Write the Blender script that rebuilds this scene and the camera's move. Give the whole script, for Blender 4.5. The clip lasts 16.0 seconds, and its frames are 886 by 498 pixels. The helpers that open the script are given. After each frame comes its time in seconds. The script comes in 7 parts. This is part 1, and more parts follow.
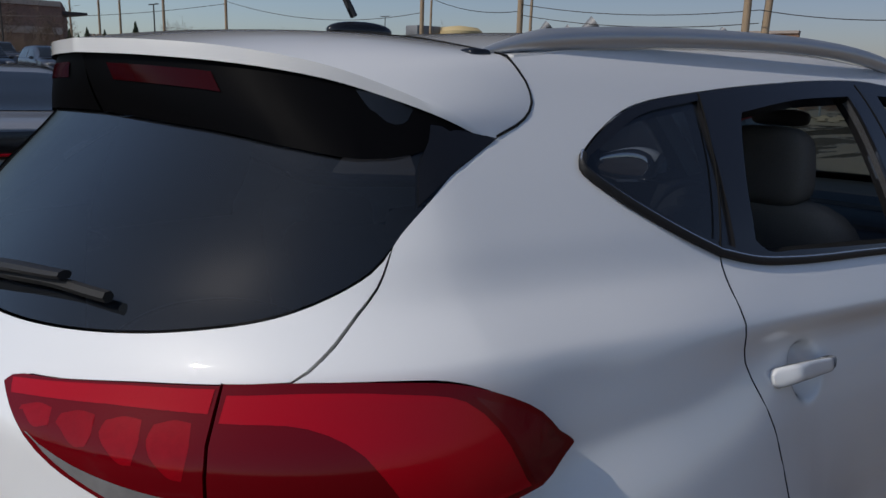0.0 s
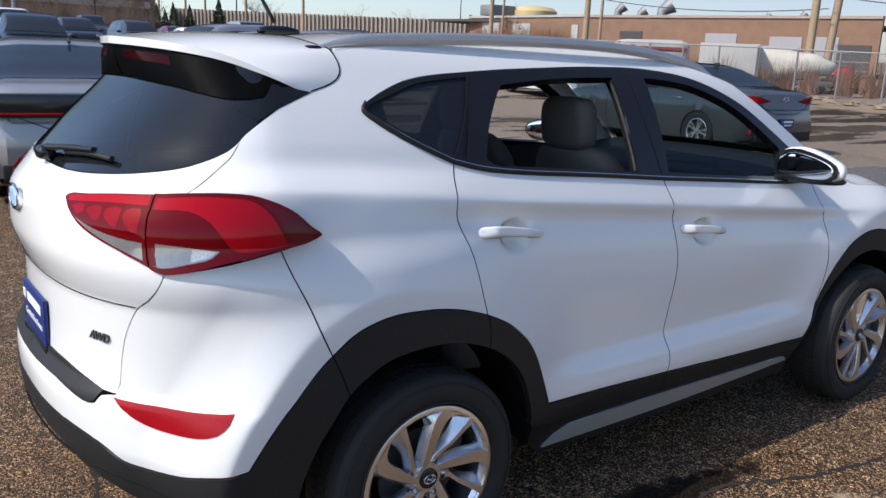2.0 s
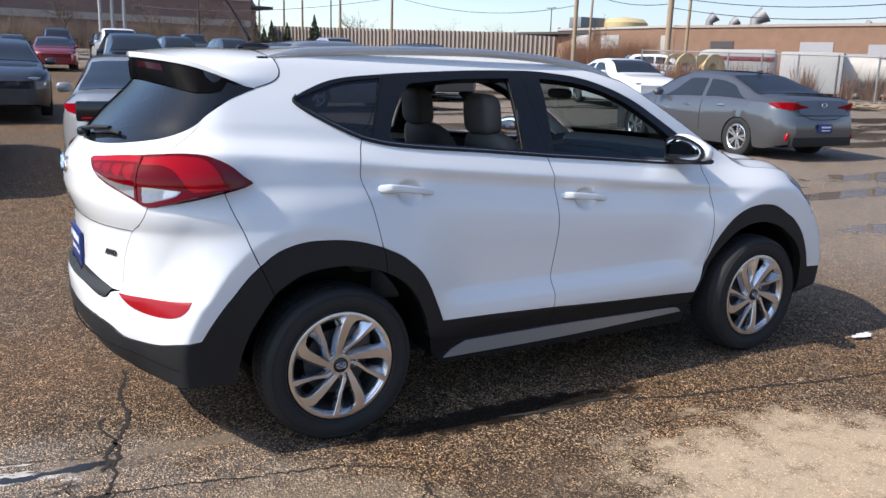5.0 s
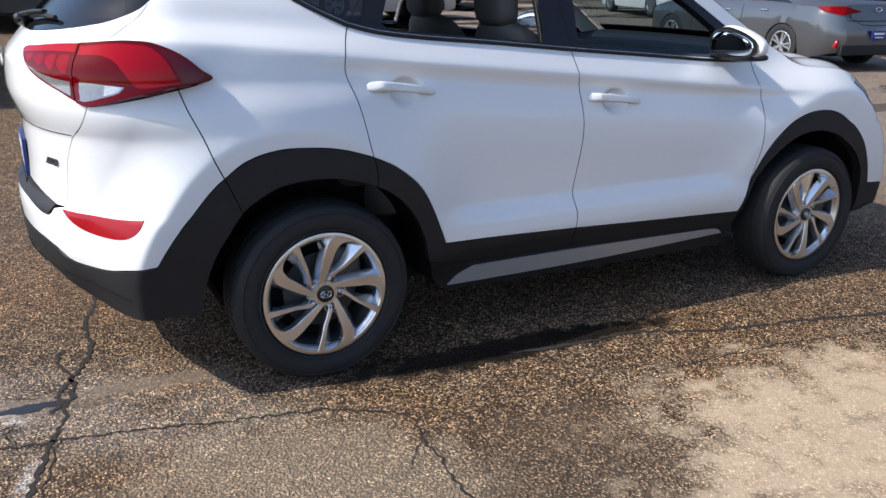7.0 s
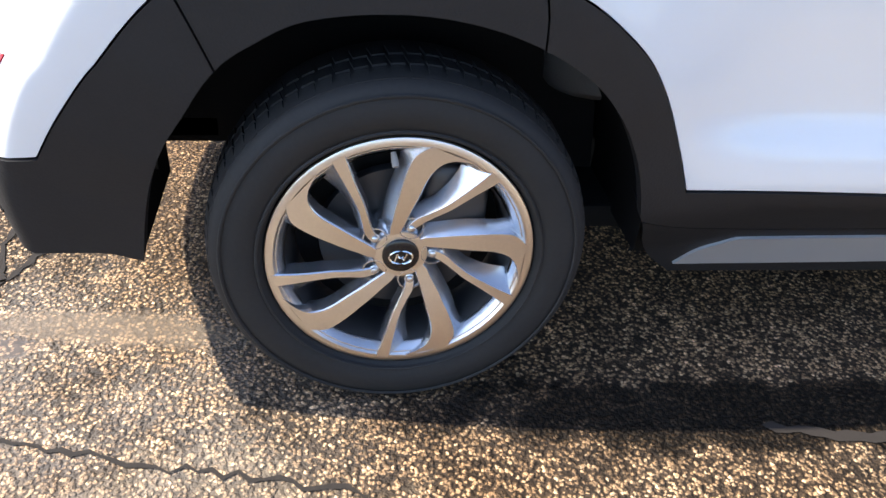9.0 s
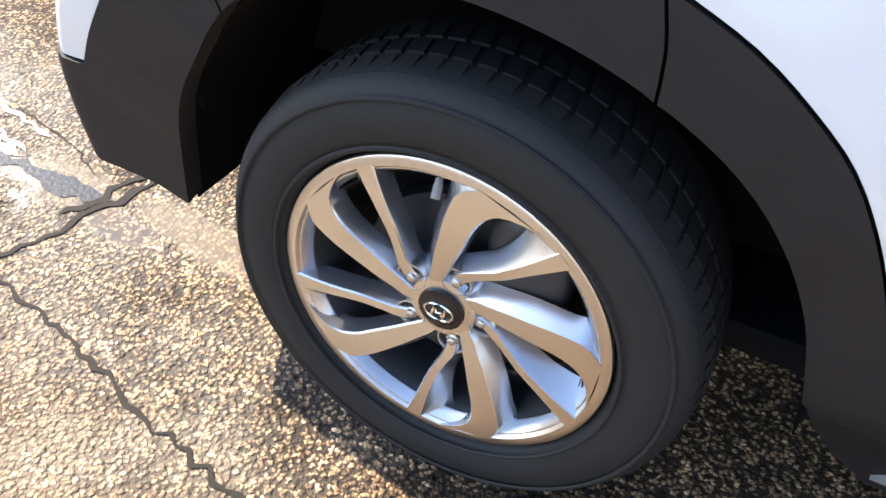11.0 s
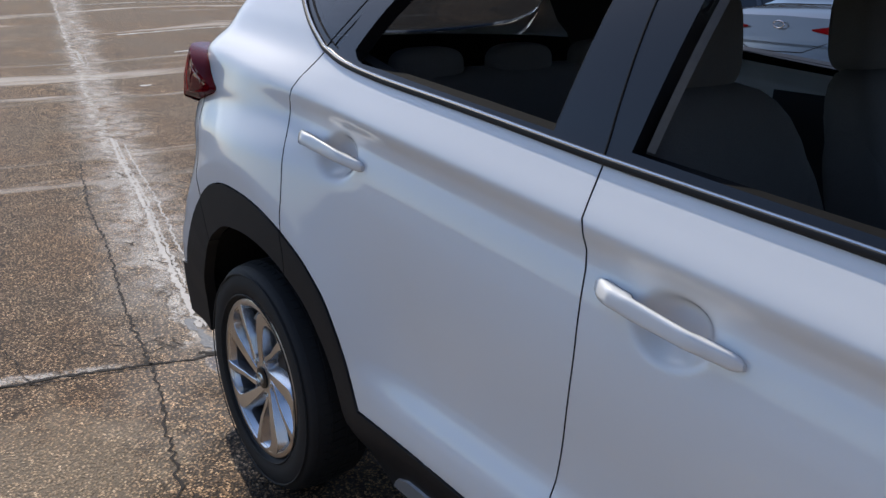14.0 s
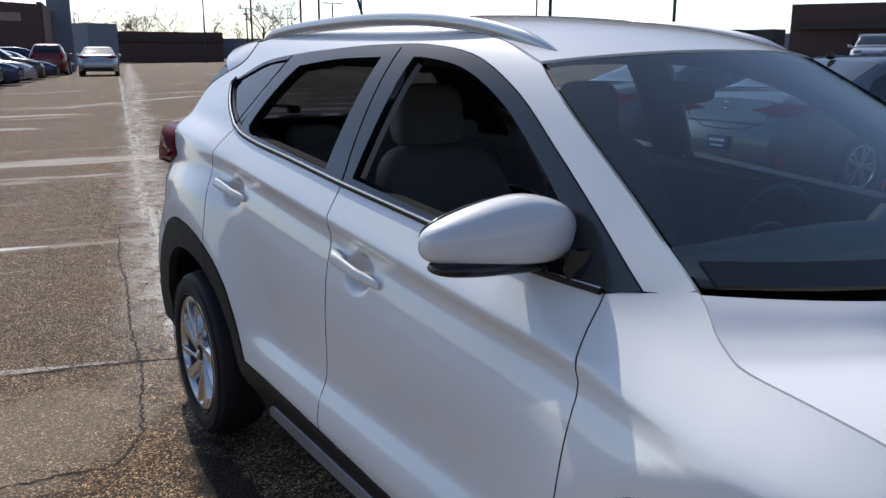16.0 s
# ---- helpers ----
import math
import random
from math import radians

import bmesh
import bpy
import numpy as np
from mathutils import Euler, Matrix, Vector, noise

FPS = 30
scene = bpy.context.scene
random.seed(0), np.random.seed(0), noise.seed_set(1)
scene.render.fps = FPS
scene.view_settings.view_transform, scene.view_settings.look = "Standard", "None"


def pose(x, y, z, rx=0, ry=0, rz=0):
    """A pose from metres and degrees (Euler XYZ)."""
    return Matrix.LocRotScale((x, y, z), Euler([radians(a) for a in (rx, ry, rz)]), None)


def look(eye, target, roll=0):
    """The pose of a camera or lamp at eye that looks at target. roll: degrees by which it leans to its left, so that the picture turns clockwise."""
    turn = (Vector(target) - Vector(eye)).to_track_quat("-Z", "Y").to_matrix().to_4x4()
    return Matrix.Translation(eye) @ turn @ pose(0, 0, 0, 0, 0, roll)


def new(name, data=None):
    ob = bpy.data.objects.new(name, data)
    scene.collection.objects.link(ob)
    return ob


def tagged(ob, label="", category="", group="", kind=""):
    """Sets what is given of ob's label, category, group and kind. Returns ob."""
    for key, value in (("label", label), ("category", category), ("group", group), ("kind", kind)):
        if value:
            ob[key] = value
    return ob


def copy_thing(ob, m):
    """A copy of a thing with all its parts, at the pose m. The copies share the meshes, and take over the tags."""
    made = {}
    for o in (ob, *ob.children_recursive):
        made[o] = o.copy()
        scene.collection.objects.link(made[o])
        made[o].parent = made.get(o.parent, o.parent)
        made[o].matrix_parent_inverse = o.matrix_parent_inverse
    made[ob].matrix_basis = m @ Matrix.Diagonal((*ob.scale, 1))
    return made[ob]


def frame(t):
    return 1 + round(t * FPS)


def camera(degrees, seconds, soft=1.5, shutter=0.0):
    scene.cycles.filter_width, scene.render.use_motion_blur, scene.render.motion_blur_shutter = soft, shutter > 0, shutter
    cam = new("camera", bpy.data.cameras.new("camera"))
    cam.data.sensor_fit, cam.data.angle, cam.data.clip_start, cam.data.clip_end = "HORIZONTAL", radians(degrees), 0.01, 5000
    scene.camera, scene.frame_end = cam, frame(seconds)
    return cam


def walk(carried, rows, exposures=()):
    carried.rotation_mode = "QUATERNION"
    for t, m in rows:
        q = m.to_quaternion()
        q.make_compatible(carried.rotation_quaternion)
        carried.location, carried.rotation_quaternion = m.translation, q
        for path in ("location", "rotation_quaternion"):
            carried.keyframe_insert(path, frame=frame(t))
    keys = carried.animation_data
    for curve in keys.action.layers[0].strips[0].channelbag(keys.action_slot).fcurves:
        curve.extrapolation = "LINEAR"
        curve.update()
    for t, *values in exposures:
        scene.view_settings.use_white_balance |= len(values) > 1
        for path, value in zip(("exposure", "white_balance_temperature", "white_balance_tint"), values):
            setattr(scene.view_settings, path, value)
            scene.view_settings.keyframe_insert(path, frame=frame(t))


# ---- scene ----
cam = camera(56.6, 16.0)
PATH = [
    (0, (-1.141, -1.455, 1.622), (0.165, 0.002, 1.205), 1.2),
    (0.5, (-1.249, -1.79, 1.628), (-0.012, -0.283, 1.186), 2.6),
    (1, (-1.3, -2.123, 1.625), (-0.107, -0.581, 1.176), 2.1),
    (1.5, (-1.33, -2.475, 1.656), (-0.168, -0.92, 1.176), 2.5),
    (2, (-1.401, -2.776, 1.663), (-0.234, -1.221, 1.194), 2.3),
    (2.5, (-1.44, -3.117, 1.68), (-0.275, -1.551, 1.243), 1.5),
    (3, (-1.399, -3.466, 1.68), (-0.264, -1.873, 1.262), 1.4),
    (3.5, (-1.38, -3.752, 1.674), (-0.293, -2.126, 1.255), 1.3),
    (4, (-1.368, -4.047, 1.67), (-0.326, -2.396, 1.235), 1.2),
    (6.5, (-1.163, -4.029, 1.609), (-0.242, -2.327, 1.101), 1.8),
    (7, (-0.996, -3.644, 1.517), (-0.092, -1.978, 0.878), 1.3),
    (7.5, (-0.731, -3.254, 1.561), (0.104, -1.619, 0.768), 2.5),
    (8, (-0.513, -2.886, 1.379), (0.223, -1.23, 0.533), 2.7),
    (8.5, (-0.294, -2.495, 1.296), (0.203, -0.82, 0.322), 3.4),
    (9, (-0.129, -2.124, 1.199), (0.144, -0.481, 0.091), 4.7),
    (9.5, (-0.014, -1.789, 1.112), (0.05, -0.244, -0.157), 6),
    (12, (0.745, -1.584, 1.263), (-0.34, -0.453, 0.02), 1.3),
    (12.5, (1.053, -1.606, 1.368), (-0.227, -0.535, 0.267), 1.1),
    (13, (1.404, -1.716, 1.425), (-0.008, -0.618, 0.531), 1.2),
    (13.5, (1.737, -1.787, 1.483), (0.272, -0.643, 0.744), 0.9),
    (14, (2.105, -1.791, 1.509), (0.588, -0.651, 0.877), 1),
    (14.5, (2.427, -1.824, 1.518), (0.871, -0.698, 0.96), 0.9),
    (15, (2.750, -1.868, 1.547), (1.176, -0.745, 1.036), 0.9),
    (15.5, (3.082, -1.825, 1.549), (1.468, -.736, 1.091), 0.6),
    (16, (3.389, -1.812, 1.574), (1.748, -.759, 1.128), 0.1),
]
EXPOSURES = ((0, -0.35, 6500, 10), (0.5, 0.33, 6500, 10), (1, 0.48, 6500, 10), (1.5, 0.57, 6500, 10), (2.5, 0.92, 6500, 10), (4, 1.03, 6500, 10), (7, 1.01, 6500, 10), (7.7, 1.25, 6500, 10), (8.5, 1.8, 6600, 10), (9, 2.05, 6900, 10), (9.7, 2.57, 7600, 10), (11.8, 1.78, 6800, 10), (12.5, 0.89, 6500, 10), (13, 0.52, 6500, 10), (14, 0.60, 6500, 10), (14.6, 0.87, 6500, 10), (15.2, 0.71, 6500, 10), (16, 0.5, 6500, 10))
walk(cam, [(t, look(eye, target, roll)) for t, eye, target, roll in PATH], EXPOSURES)
# ---- daylight ----
SUN_WAY = Vector((1.02, -0.13, -1.0)).normalized()
world = bpy.data.worlds.new("sky")
scene.world = world
world.use_nodes = True
wn = world.node_tree.nodes
sky = wn.new("ShaderNodeTexSky")
sky.sky_type = 'NISHITA'
sky.sun_disc = False
sky.sun_elevation = math.asin(-SUN_WAY.z)
sky.sun_rotation = math.atan2(-SUN_WAY.x, -SUN_WAY.y)
sky.air_density, sky.dust_density, sky.ozone_density = 0.85, 0.9, 2.2
wn["Background"].inputs["Strength"].default_value = 0.15
haze = wn.new("ShaderNodeMix")   # thin spring haze takes some green from the sky
haze.data_type, haze.blend_type = 'RGBA', 'MULTIPLY'
haze.inputs["Factor"].default_value = 1.0
haze.inputs[7].default_value = (0.95, 0.975, 1.005, 1)
world.node_tree.links.new(sky.outputs[0], haze.inputs[6])
where = wn.new("ShaderNodeTexCoord")
away = wn.new("ShaderNodeVectorMath")   # the hazy sky is duller on the side away from the sun
away.operation = 'DOT_PRODUCT'
away.inputs[1].default_value = (-SUN_WAY.x, -SUN_WAY.y, 0)
world.node_tree.links.new(where.outputs["Generated"], away.inputs[0])
dull = wn.new("ShaderNodeMapRange")
dull.interpolation_type = 'SMOOTHSTEP'
dull.inputs["From Min"].default_value, dull.inputs["From Max"].default_value = -.75, .25
world.node_tree.links.new(away.outputs["Value"], dull.inputs["Value"])
tone = wn.new("ShaderNodeMix")
tone.data_type = 'RGBA'
tone.inputs[6].default_value, tone.inputs[7].default_value = (.53, .47, .49, 1), (1, 1, 1, 1)
world.node_tree.links.new(dull.outputs[0], tone.inputs["Factor"])
thin = wn.new("ShaderNodeMix")
thin.data_type, thin.blend_type = 'RGBA', 'MULTIPLY'
thin.inputs["Factor"].default_value = 1.0
world.node_tree.links.new(haze.outputs[2], thin.inputs[6])
world.node_tree.links.new(tone.outputs[2], thin.inputs[7])
world.node_tree.links.new(thin.outputs[2], wn["Background"].inputs["Color"])
sun_data = bpy.data.lights.new("sun", "SUN")
sun_data.energy, sun_data.angle, sun_data.color = 2.95, radians(0.6), (1.0, 0.94, 0.86)
sun = new("sun", sun_data)
sun.rotation_euler = SUN_WAY.to_track_quat("-Z", "Y").to_euler()


# ---- materials ----
def material(name, colour, rough=0.5, metal=0.0, coat=0.0, grain=0.0, size=40.0, bump=0.0, vary=0.0, spec=0.5):
    """A plain surface with fine grain (colour and relief) and slow stains."""
    m = bpy.data.materials.new(name)
    m.use_nodes = True
    n, l = m.node_tree.nodes, m.node_tree.links
    b = n["Principled BSDF"]
    b.inputs["Base Color"].default_value = (*colour, 1)
    b.inputs["Roughness"].default_value = rough
    b.inputs["Metallic"].default_value = metal
    b.inputs["Coat Weight"].default_value = coat
    b.inputs["Coat Roughness"].default_value = 0.03
    b.inputs["Specular IOR Level"].default_value = spec
    if grain or bump or vary:
        co = n.new("ShaderNodeTexCoord")
        fine = n.new("ShaderNodeTexNoise")
        fine.inputs["Scale"].default_value, fine.inputs["Detail"].default_value = size, 5
        l.new(co.outputs["Object"], fine.inputs["Vector"])
        slow = n.new("ShaderNodeTexNoise")
        slow.inputs["Scale"].default_value, slow.inputs["Detail"].default_value = size / 14, 4
        l.new(co.outputs["Object"], slow.inputs["Vector"])
        total = n.new("ShaderNodeMath")
        total.operation = 'MULTIPLY_ADD'
        l.new(fine.outputs["Fac"], total.inputs[0])
        total.inputs[1].default_value, total.inputs[2].default_value = grain, 1 - grain / 2 - vary / 2
        both = n.new("ShaderNodeMath")
        both.operation = 'MULTIPLY_ADD'
        l.new(slow.outputs["Fac"], both.inputs[0])
        both.inputs[1].default_value = vary
        l.new(total.outputs[0], both.inputs[2])
        mul = n.new("ShaderNodeVectorMath")
        mul.operation = 'SCALE'
        mul.inputs[0].default_value = colour
        l.new(both.outputs[0], mul.inputs["Scale"])
        l.new(mul.outputs[0], b.inputs["Base Color"])
        if bump:
            bp = n.new("ShaderNodeBump")
            bp.inputs["Strength"].default_value, bp.inputs["Distance"].default_value = min(1, bump), 0.002
            l.new(fine.outputs["Fac"], bp.inputs["Height"])
            l.new(bp.outputs[0], b.inputs["Normal"])
    return m


def glassy(name, colour, through_share, rough=0.02, face=.08, power=5):
    """A thin pane: a coloured film that lets a share of the light through, with a glossy face."""
    m = bpy.data.materials.new(name)
    m.use_nodes = True
    n, l = m.node_tree.nodes, m.node_tree.links
    b = n["Principled BSDF"]
    b.inputs["Base Color"].default_value = (*[c * .12 for c in colour], 1)
    b.inputs["Roughness"].default_value = rough
    b.inputs["Specular IOR Level"].default_value = 0.0
    clear = n.new("ShaderNodeBsdfTransparent")
    clear.inputs[0].default_value = (*colour, 1)
    mix = n.new("ShaderNodeMixShader")
    mix.inputs[0].default_value = through_share
    l.new(b.outputs[0], mix.inputs[1])
    l.new(clear.outputs[0], mix.inputs[2])
    # a reflecting face laid over
    gloss = n.new("ShaderNodeBsdfGlossy")
    gloss.inputs["Roughness"].default_value = rough
    edge = n.new("ShaderNodeLayerWeight")
    edge.inputs["Blend"].default_value = .5
    steep = n.new("ShaderNodeMath")
    steep.operation = 'POWER'
    l.new(edge.outputs["Facing"], steep.inputs[0])
    steep.inputs[1].default_value = power
    fres = n.new("ShaderNodeMath")
    fres.operation = 'MULTIPLY_ADD'
    l.new(steep.outputs[0], fres.inputs[0])
    fres.inputs[1].default_value, fres.inputs[2].default_value = 1 - face, face
    mix2 = n.new("ShaderNodeMixShader")
    l.new(fres.outputs[0], mix2.inputs[0])
    l.new(mix.outputs[0], mix2.inputs[1])
    l.new(gloss.outputs[0], mix2.inputs[2])
    l.new(mix2.outputs[0], n["Material Output"].inputs[0])
    return m


WHITE = material("white_car_paint", (.75, .75, .74), .45, coat=1.0, vary=.03, size=9, spec=.3)
BLACK_TRIM = material("black_gloss_trim", (.010, .010, .011), .16, grain=.1, size=60)
SOFT_BLACK = material("black_satin_trim", (.003, .003, .0035), .5, grain=.1, size=60, spec=.02)
CLADDING = material("black_grained_plastic", (.016, .0158, .0165), .55, grain=.25, size=220, bump=.35, vary=.35, spec=.30)
SILVER = material("silver_plastic_paint", (.52, .53, .54), .34, metal=.55, vary=.06, size=20)
CHROME = material("chrome", (.82, .82, .83), .07, metal=1.0, vary=.05, size=30)
RUBBER = material("tyre_rubber", (.024, .0235, .023), .66, grain=.3, size=120, bump=.25, vary=.35, spec=.25)
MACHINED = material("machined_aluminium", (.74, .71, .67), .33, metal=1.0, grain=.12, size=180)
ALLOY = material("silver_alloy_paint", (.60, .61, .63), .27, metal=.9, vary=.08, size=30)
DARK_AND_SHADED_ALLOY = material("dark_and_shaded_alloy", (.06, .06, .062), .45, metal=.4, vary=.3, size=60)
STEEL = material("brake_steel", (.16, .15, .14), .5, metal=.8, grain=.4, size=60, vary=.3)
DARK = material("dark_underside", (.011, .011, .011), .9, grain=.3, size=30, spec=.08)
SEAT = material("grey_beige_cloth", (.11, .099, .088), .9, grain=.35, size=260, bump=.4, vary=.15)
TRIM_GREY = material("dark_cabin_plastic", (.028, .028, .03), .55, grain=.2, size=150, bump=.2)
PALE_LINING = material("pale_roof_lining", (.32, .30, .28), .9, grain=.12, size=200)
PRIVACY = glassy("dark_tinted_glass", (.17, .20, .24), .50, 0.03, .045, 4)
CLEAR = glassy("clear_car_glass", (.44, .56, .58), .85, .015, .07, 3.5)
RED_LENS = material("red_lamp_lens", (.34, .0012, .008), .07, coat=.04, vary=.15, size=40, spec=.18)
LAMP_BODY = material("dark_red_lamp_lens", (.115, .0006, .0035), .07, coat=.04, vary=.3, size=30, spec=.16)
DEEP_RED = material("deep_red_lamp_lens", (.11, .0006, .006), .08, coat=.30, spec=.16, vary=.2, size=40)
STOP_RED = material("dim_red_stop_lamp", (.022, .0006, .0014), .15, spec=.05, vary=.3, size=30)
CLEAR_LENS = material("clear_lamp_lens", (.25, .245, .245), .10, metal=.4, grain=.4, size=70, vary=.35)
FACETS = material("faceted_lamp_lens", (.60, .58, .55), .10, metal=.6, grain=.9, size=160, bump=1)
LAMP_CELL = material("red_lamp_cell", (.24, .0012, .006), .10, grain=.3, size=90, vary=.6, spec=.18)
REFLECTOR = material("red_reflector", (.30, .002, .007), .22, grain=.5, size=120, vary=.3, spec=.3)
MIRROR = material("mirror_glass", (.9, .9, .9), .01, metal=1.0)
BLUE_PLATE = material("blue_dealer_plate", (.012, .03, .16), .35, vary=.1, size=40)
PLAIN_WHITE = material("white_print", (.75, .76, .78), .5)
# ---- shape of the car's skin: x ahead from the rear axle, z up; mirrored left and right ----
def smooth_line(x, xs, ys):
    xs, ys = np.array(xs, float), np.array(ys, float)
    x = np.clip(np.asarray(x, float), xs[0], xs[-1])
    h = np.diff(xs)
    d = np.diff(ys) / h
    m = np.zeros(len(xs))
    prod = d[:-1] * d[1:]
    m[1:-1] = np.where(prod > 0, 2 * prod / np.where(prod > 0, d[:-1] + d[1:], 1), 0)
    m[0], m[-1] = d[0], d[-1]
    i = np.clip(np.searchsorted(xs, x) - 1, 0, len(h) - 1)
    t = (x - xs[i]) / h[i]
    return ((2 * t**3 - 3 * t**2 + 1) * ys[i] + (t**3 - 2 * t**2 + t) * h[i] * m[i]
            + (-2 * t**3 + 3 * t**2) * ys[i + 1] + (t**3 - t**2) * h[i] * m[i + 1])


def ramp(x, a, b):
    t = np.clip((np.asarray(x, float) - a) / (b - a), 0, 1)
    return t * t * (3 - 2 * t)


TAIL, NOSE = -0.36, 2.90
HALF = ([.20, .34, .40, .44, .485, .53, .55, .602, .62, .70, .78, .85, .92, .98, 1.025, 1.058, 1.075, 1.108, 1.115, 1.122, 1.17, 1.225, 1.30, 1.45, 1.56, 1.64, 1.72],
        [.76, .81, .835, .853, .861, .857, .851, .825, .821, .824, .830, .8325, .829, .8185, .8065, .7975, .7985, .8085, .8090, .806, .776, .742, .708, .632, .562, .490, .37])
PLAIN = ([.20, .34, .40, .44, .485, .53, .56, .62, .70, .80, .866, .90, .97, 1.06, 1.105, 1.128, 1.15, 1.21, 1.30, 1.45, 1.56, 1.64, 1.72],
         [.76, .81, .835, .853, .862, .858, .844, .818, .811, .817, .830, .829, .827, .832, .835, .832, .814, .755, .712, .634, .562, .490, .37])
REAR = ([.20, .35, .50, .64, .69, .71, .85, .955, .985, 1.08, 1.18, 1.25, 1.40, 1.55, 1.66],
        [-.86, -.92, -.962, -.975, -.965, -.935, -.928, -.928, -.940, -.965, -.958, -.908, -.77, -.62, -.56])
FRONT = ([.20, .35, .50, .70, .85, .95, 1.02, 1.10, 1.2, 1.7], [3.46, 3.54, 3.56, 3.55, 3.50, 3.42, 3.34, 3.2, 3.1, 3.05])


def eased(line, soft):
    """A line table rounded off over a few centimetres."""
    z = np.linspace(.15, 1.75, 1601)
    v = smooth_line(z, *line)
    k = np.exp(-.5 * (np.arange(-60, 61) / soft) ** 2)
    k /= k.sum()
    return z, np.convolve(np.pad(v, 60, mode="edge"), k, mode="valid")


HALF_T, PLAIN_T, REAR_T, FRONT_T = eased(HALF, 3), eased(PLAIN, 6), eased(REAR, 9), eased(FRONT, 14)


ARCH_R = ([-30, 12, 24, 36, 48, 60, 72, 84, 96, 108, 120, 132, 144, 156, 168, 200], [.535, .537, .535, .541, .545, .543, .539, .545, .561, .584, .598, .594, .594, .604, .624, .64])
ARCH_Y = ([-30, 12, 36, 60, 84, 100, 120, 140, 156, 168, 180, 200, 240], [.857, .860, .882, .896, .903, .905, .904, .900, .888, .872, .862, .852, .84])


def skin(u, z, cups=True):
    """The car's right side: u runs along it (metres ahead of the rear axle) and wraps round both ends."""
    u, z = np.broadcast_arrays(np.asarray(u, float), np.asarray(z, float))
    lean = 0.093 * ramp(z, .58, 1.05) * (1 - .75 * ramp(z, 1.25, 1.6))
    level = z + lean * (np.clip(u, -.45, 3) - 1.2)
    sharp = ramp(u, -.20, .40)
    w = np.interp(level, *HALF_T) * sharp + np.interp(level, *PLAIN_T) * (1 - sharp)
    # the haunch over the rear wheel
    w = w + .030 * ramp(-u, -.42, -.02) * (1 - ramp(z, 1.03, 1.16)) * ramp(z, .45, .62)
    back, ahead = np.interp(z, *REAR_T), np.interp(z, *FRONT_T)
    bow = 1 - (0.006 + .022 * ramp(z, 1.15, 1.3)) * np.clip((1.2 - u) / 1.3, 0, 1.6) ** 2 - 0.012 * np.clip((u - 1.2) / 1.3, 0, 3) ** 2.2
    p = np.clip((TAIL - u) / 0.7, 0, math.pi / 2)
    q = np.clip((u - NOSE) / 0.7, 0, math.pi / 2)
    e = 2 / (2.35 + .25 * ramp(z, 1.2, 1.4))
    x = np.where(u < TAIL, TAIL - (TAIL - back) * np.sin(p) ** e, np.where(u > NOSE, NOSE + (ahead - NOSE) * np.sin(q) ** e, u))
    y = w * bow * np.clip(np.cos(p), 0, 1) ** e * np.clip(np.cos(q), 0, 1) ** e
    # swellings over the wheel arches: a flat band round the opening, then a hollow blend into the side
    for cx, way in ((0.0, 1), (2.67, -1)):
        du, dz = (u - cx) * way, z - .36
        th = np.degrees(np.arctan2(dz, du)) % 360
        th = np.where(th > 270, th - 360, th)
        r = np.hypot(du, dz)
        edge = np.interp(th, *ARCH_R)
        out = np.interp(th, *ARCH_Y) - (.0 if way > 0 else .025)
        flat = .066 * ramp(th, 50, 105)
        soft = .30 - .06 * ramp(th, 95, 140)
        t = (r - edge - flat) / soft
        gain = (1 - np.clip(.5 * (t + np.sqrt(t * t + .004)), 0, 1)) ** 2 * ramp(z, np.where(du > 0, .30, .20), np.where(du > 0, .46, .34))
        more = out - y
        more = .5 * (more + np.sqrt(more * more + .012 ** 2)) - .003
        y = y + gain * more
    # finger cups behind the door handles
    for cu, cz in ((.368, 1.084), (1.388, .996)) if cups else ():
        y = y - .036 * np.exp(-(((u - cu) / .064) ** 2 + ((z - cz) / .046) ** 2) ** 2.6)
    return np.stack([x, -y, z + 0 * x], -1)
# ---- building helpers ----
from mathutils.geometry import delaunay_2d_cdt


def part(name, bm, mat, parent, label=""):
    me = bpy.data.meshes.new(name)
    bm.to_mesh(me)
    bm.free()
    return mesh_part(name, me, mat, parent, label)


def mesh_part(name, me, mat, parent, label="", angle=40):
    me.materials.append(mat)
    me.shade_smooth()
    me.set_sharp_from_angle(angle=radians(angle))
    ob = new(name, me)
    ob.parent = parent
    ob.shadow_terminator_geometry_offset = .15
    ob.shadow_terminator_shading_offset = .12
    if label:
        ob["label"] = label
    return ob


def thing(name, label, category, at=None, group="", kind=""):
    ob = new(name)
    ob.empty_display_size = 0.1
    if at is not None:
        ob.matrix_basis = at
    return tagged(ob, label, category, group, kind)


def from_mesh(name, verts, faces, mat, parent, label="", angle=40):
    me = bpy.data.meshes.new(name)
    me.from_pydata([tuple(map(float, v)) for v in verts], [], [tuple(map(int, f)) for f in faces])
    me.update()
    return mesh_part(name, me, mat, parent, label, angle)


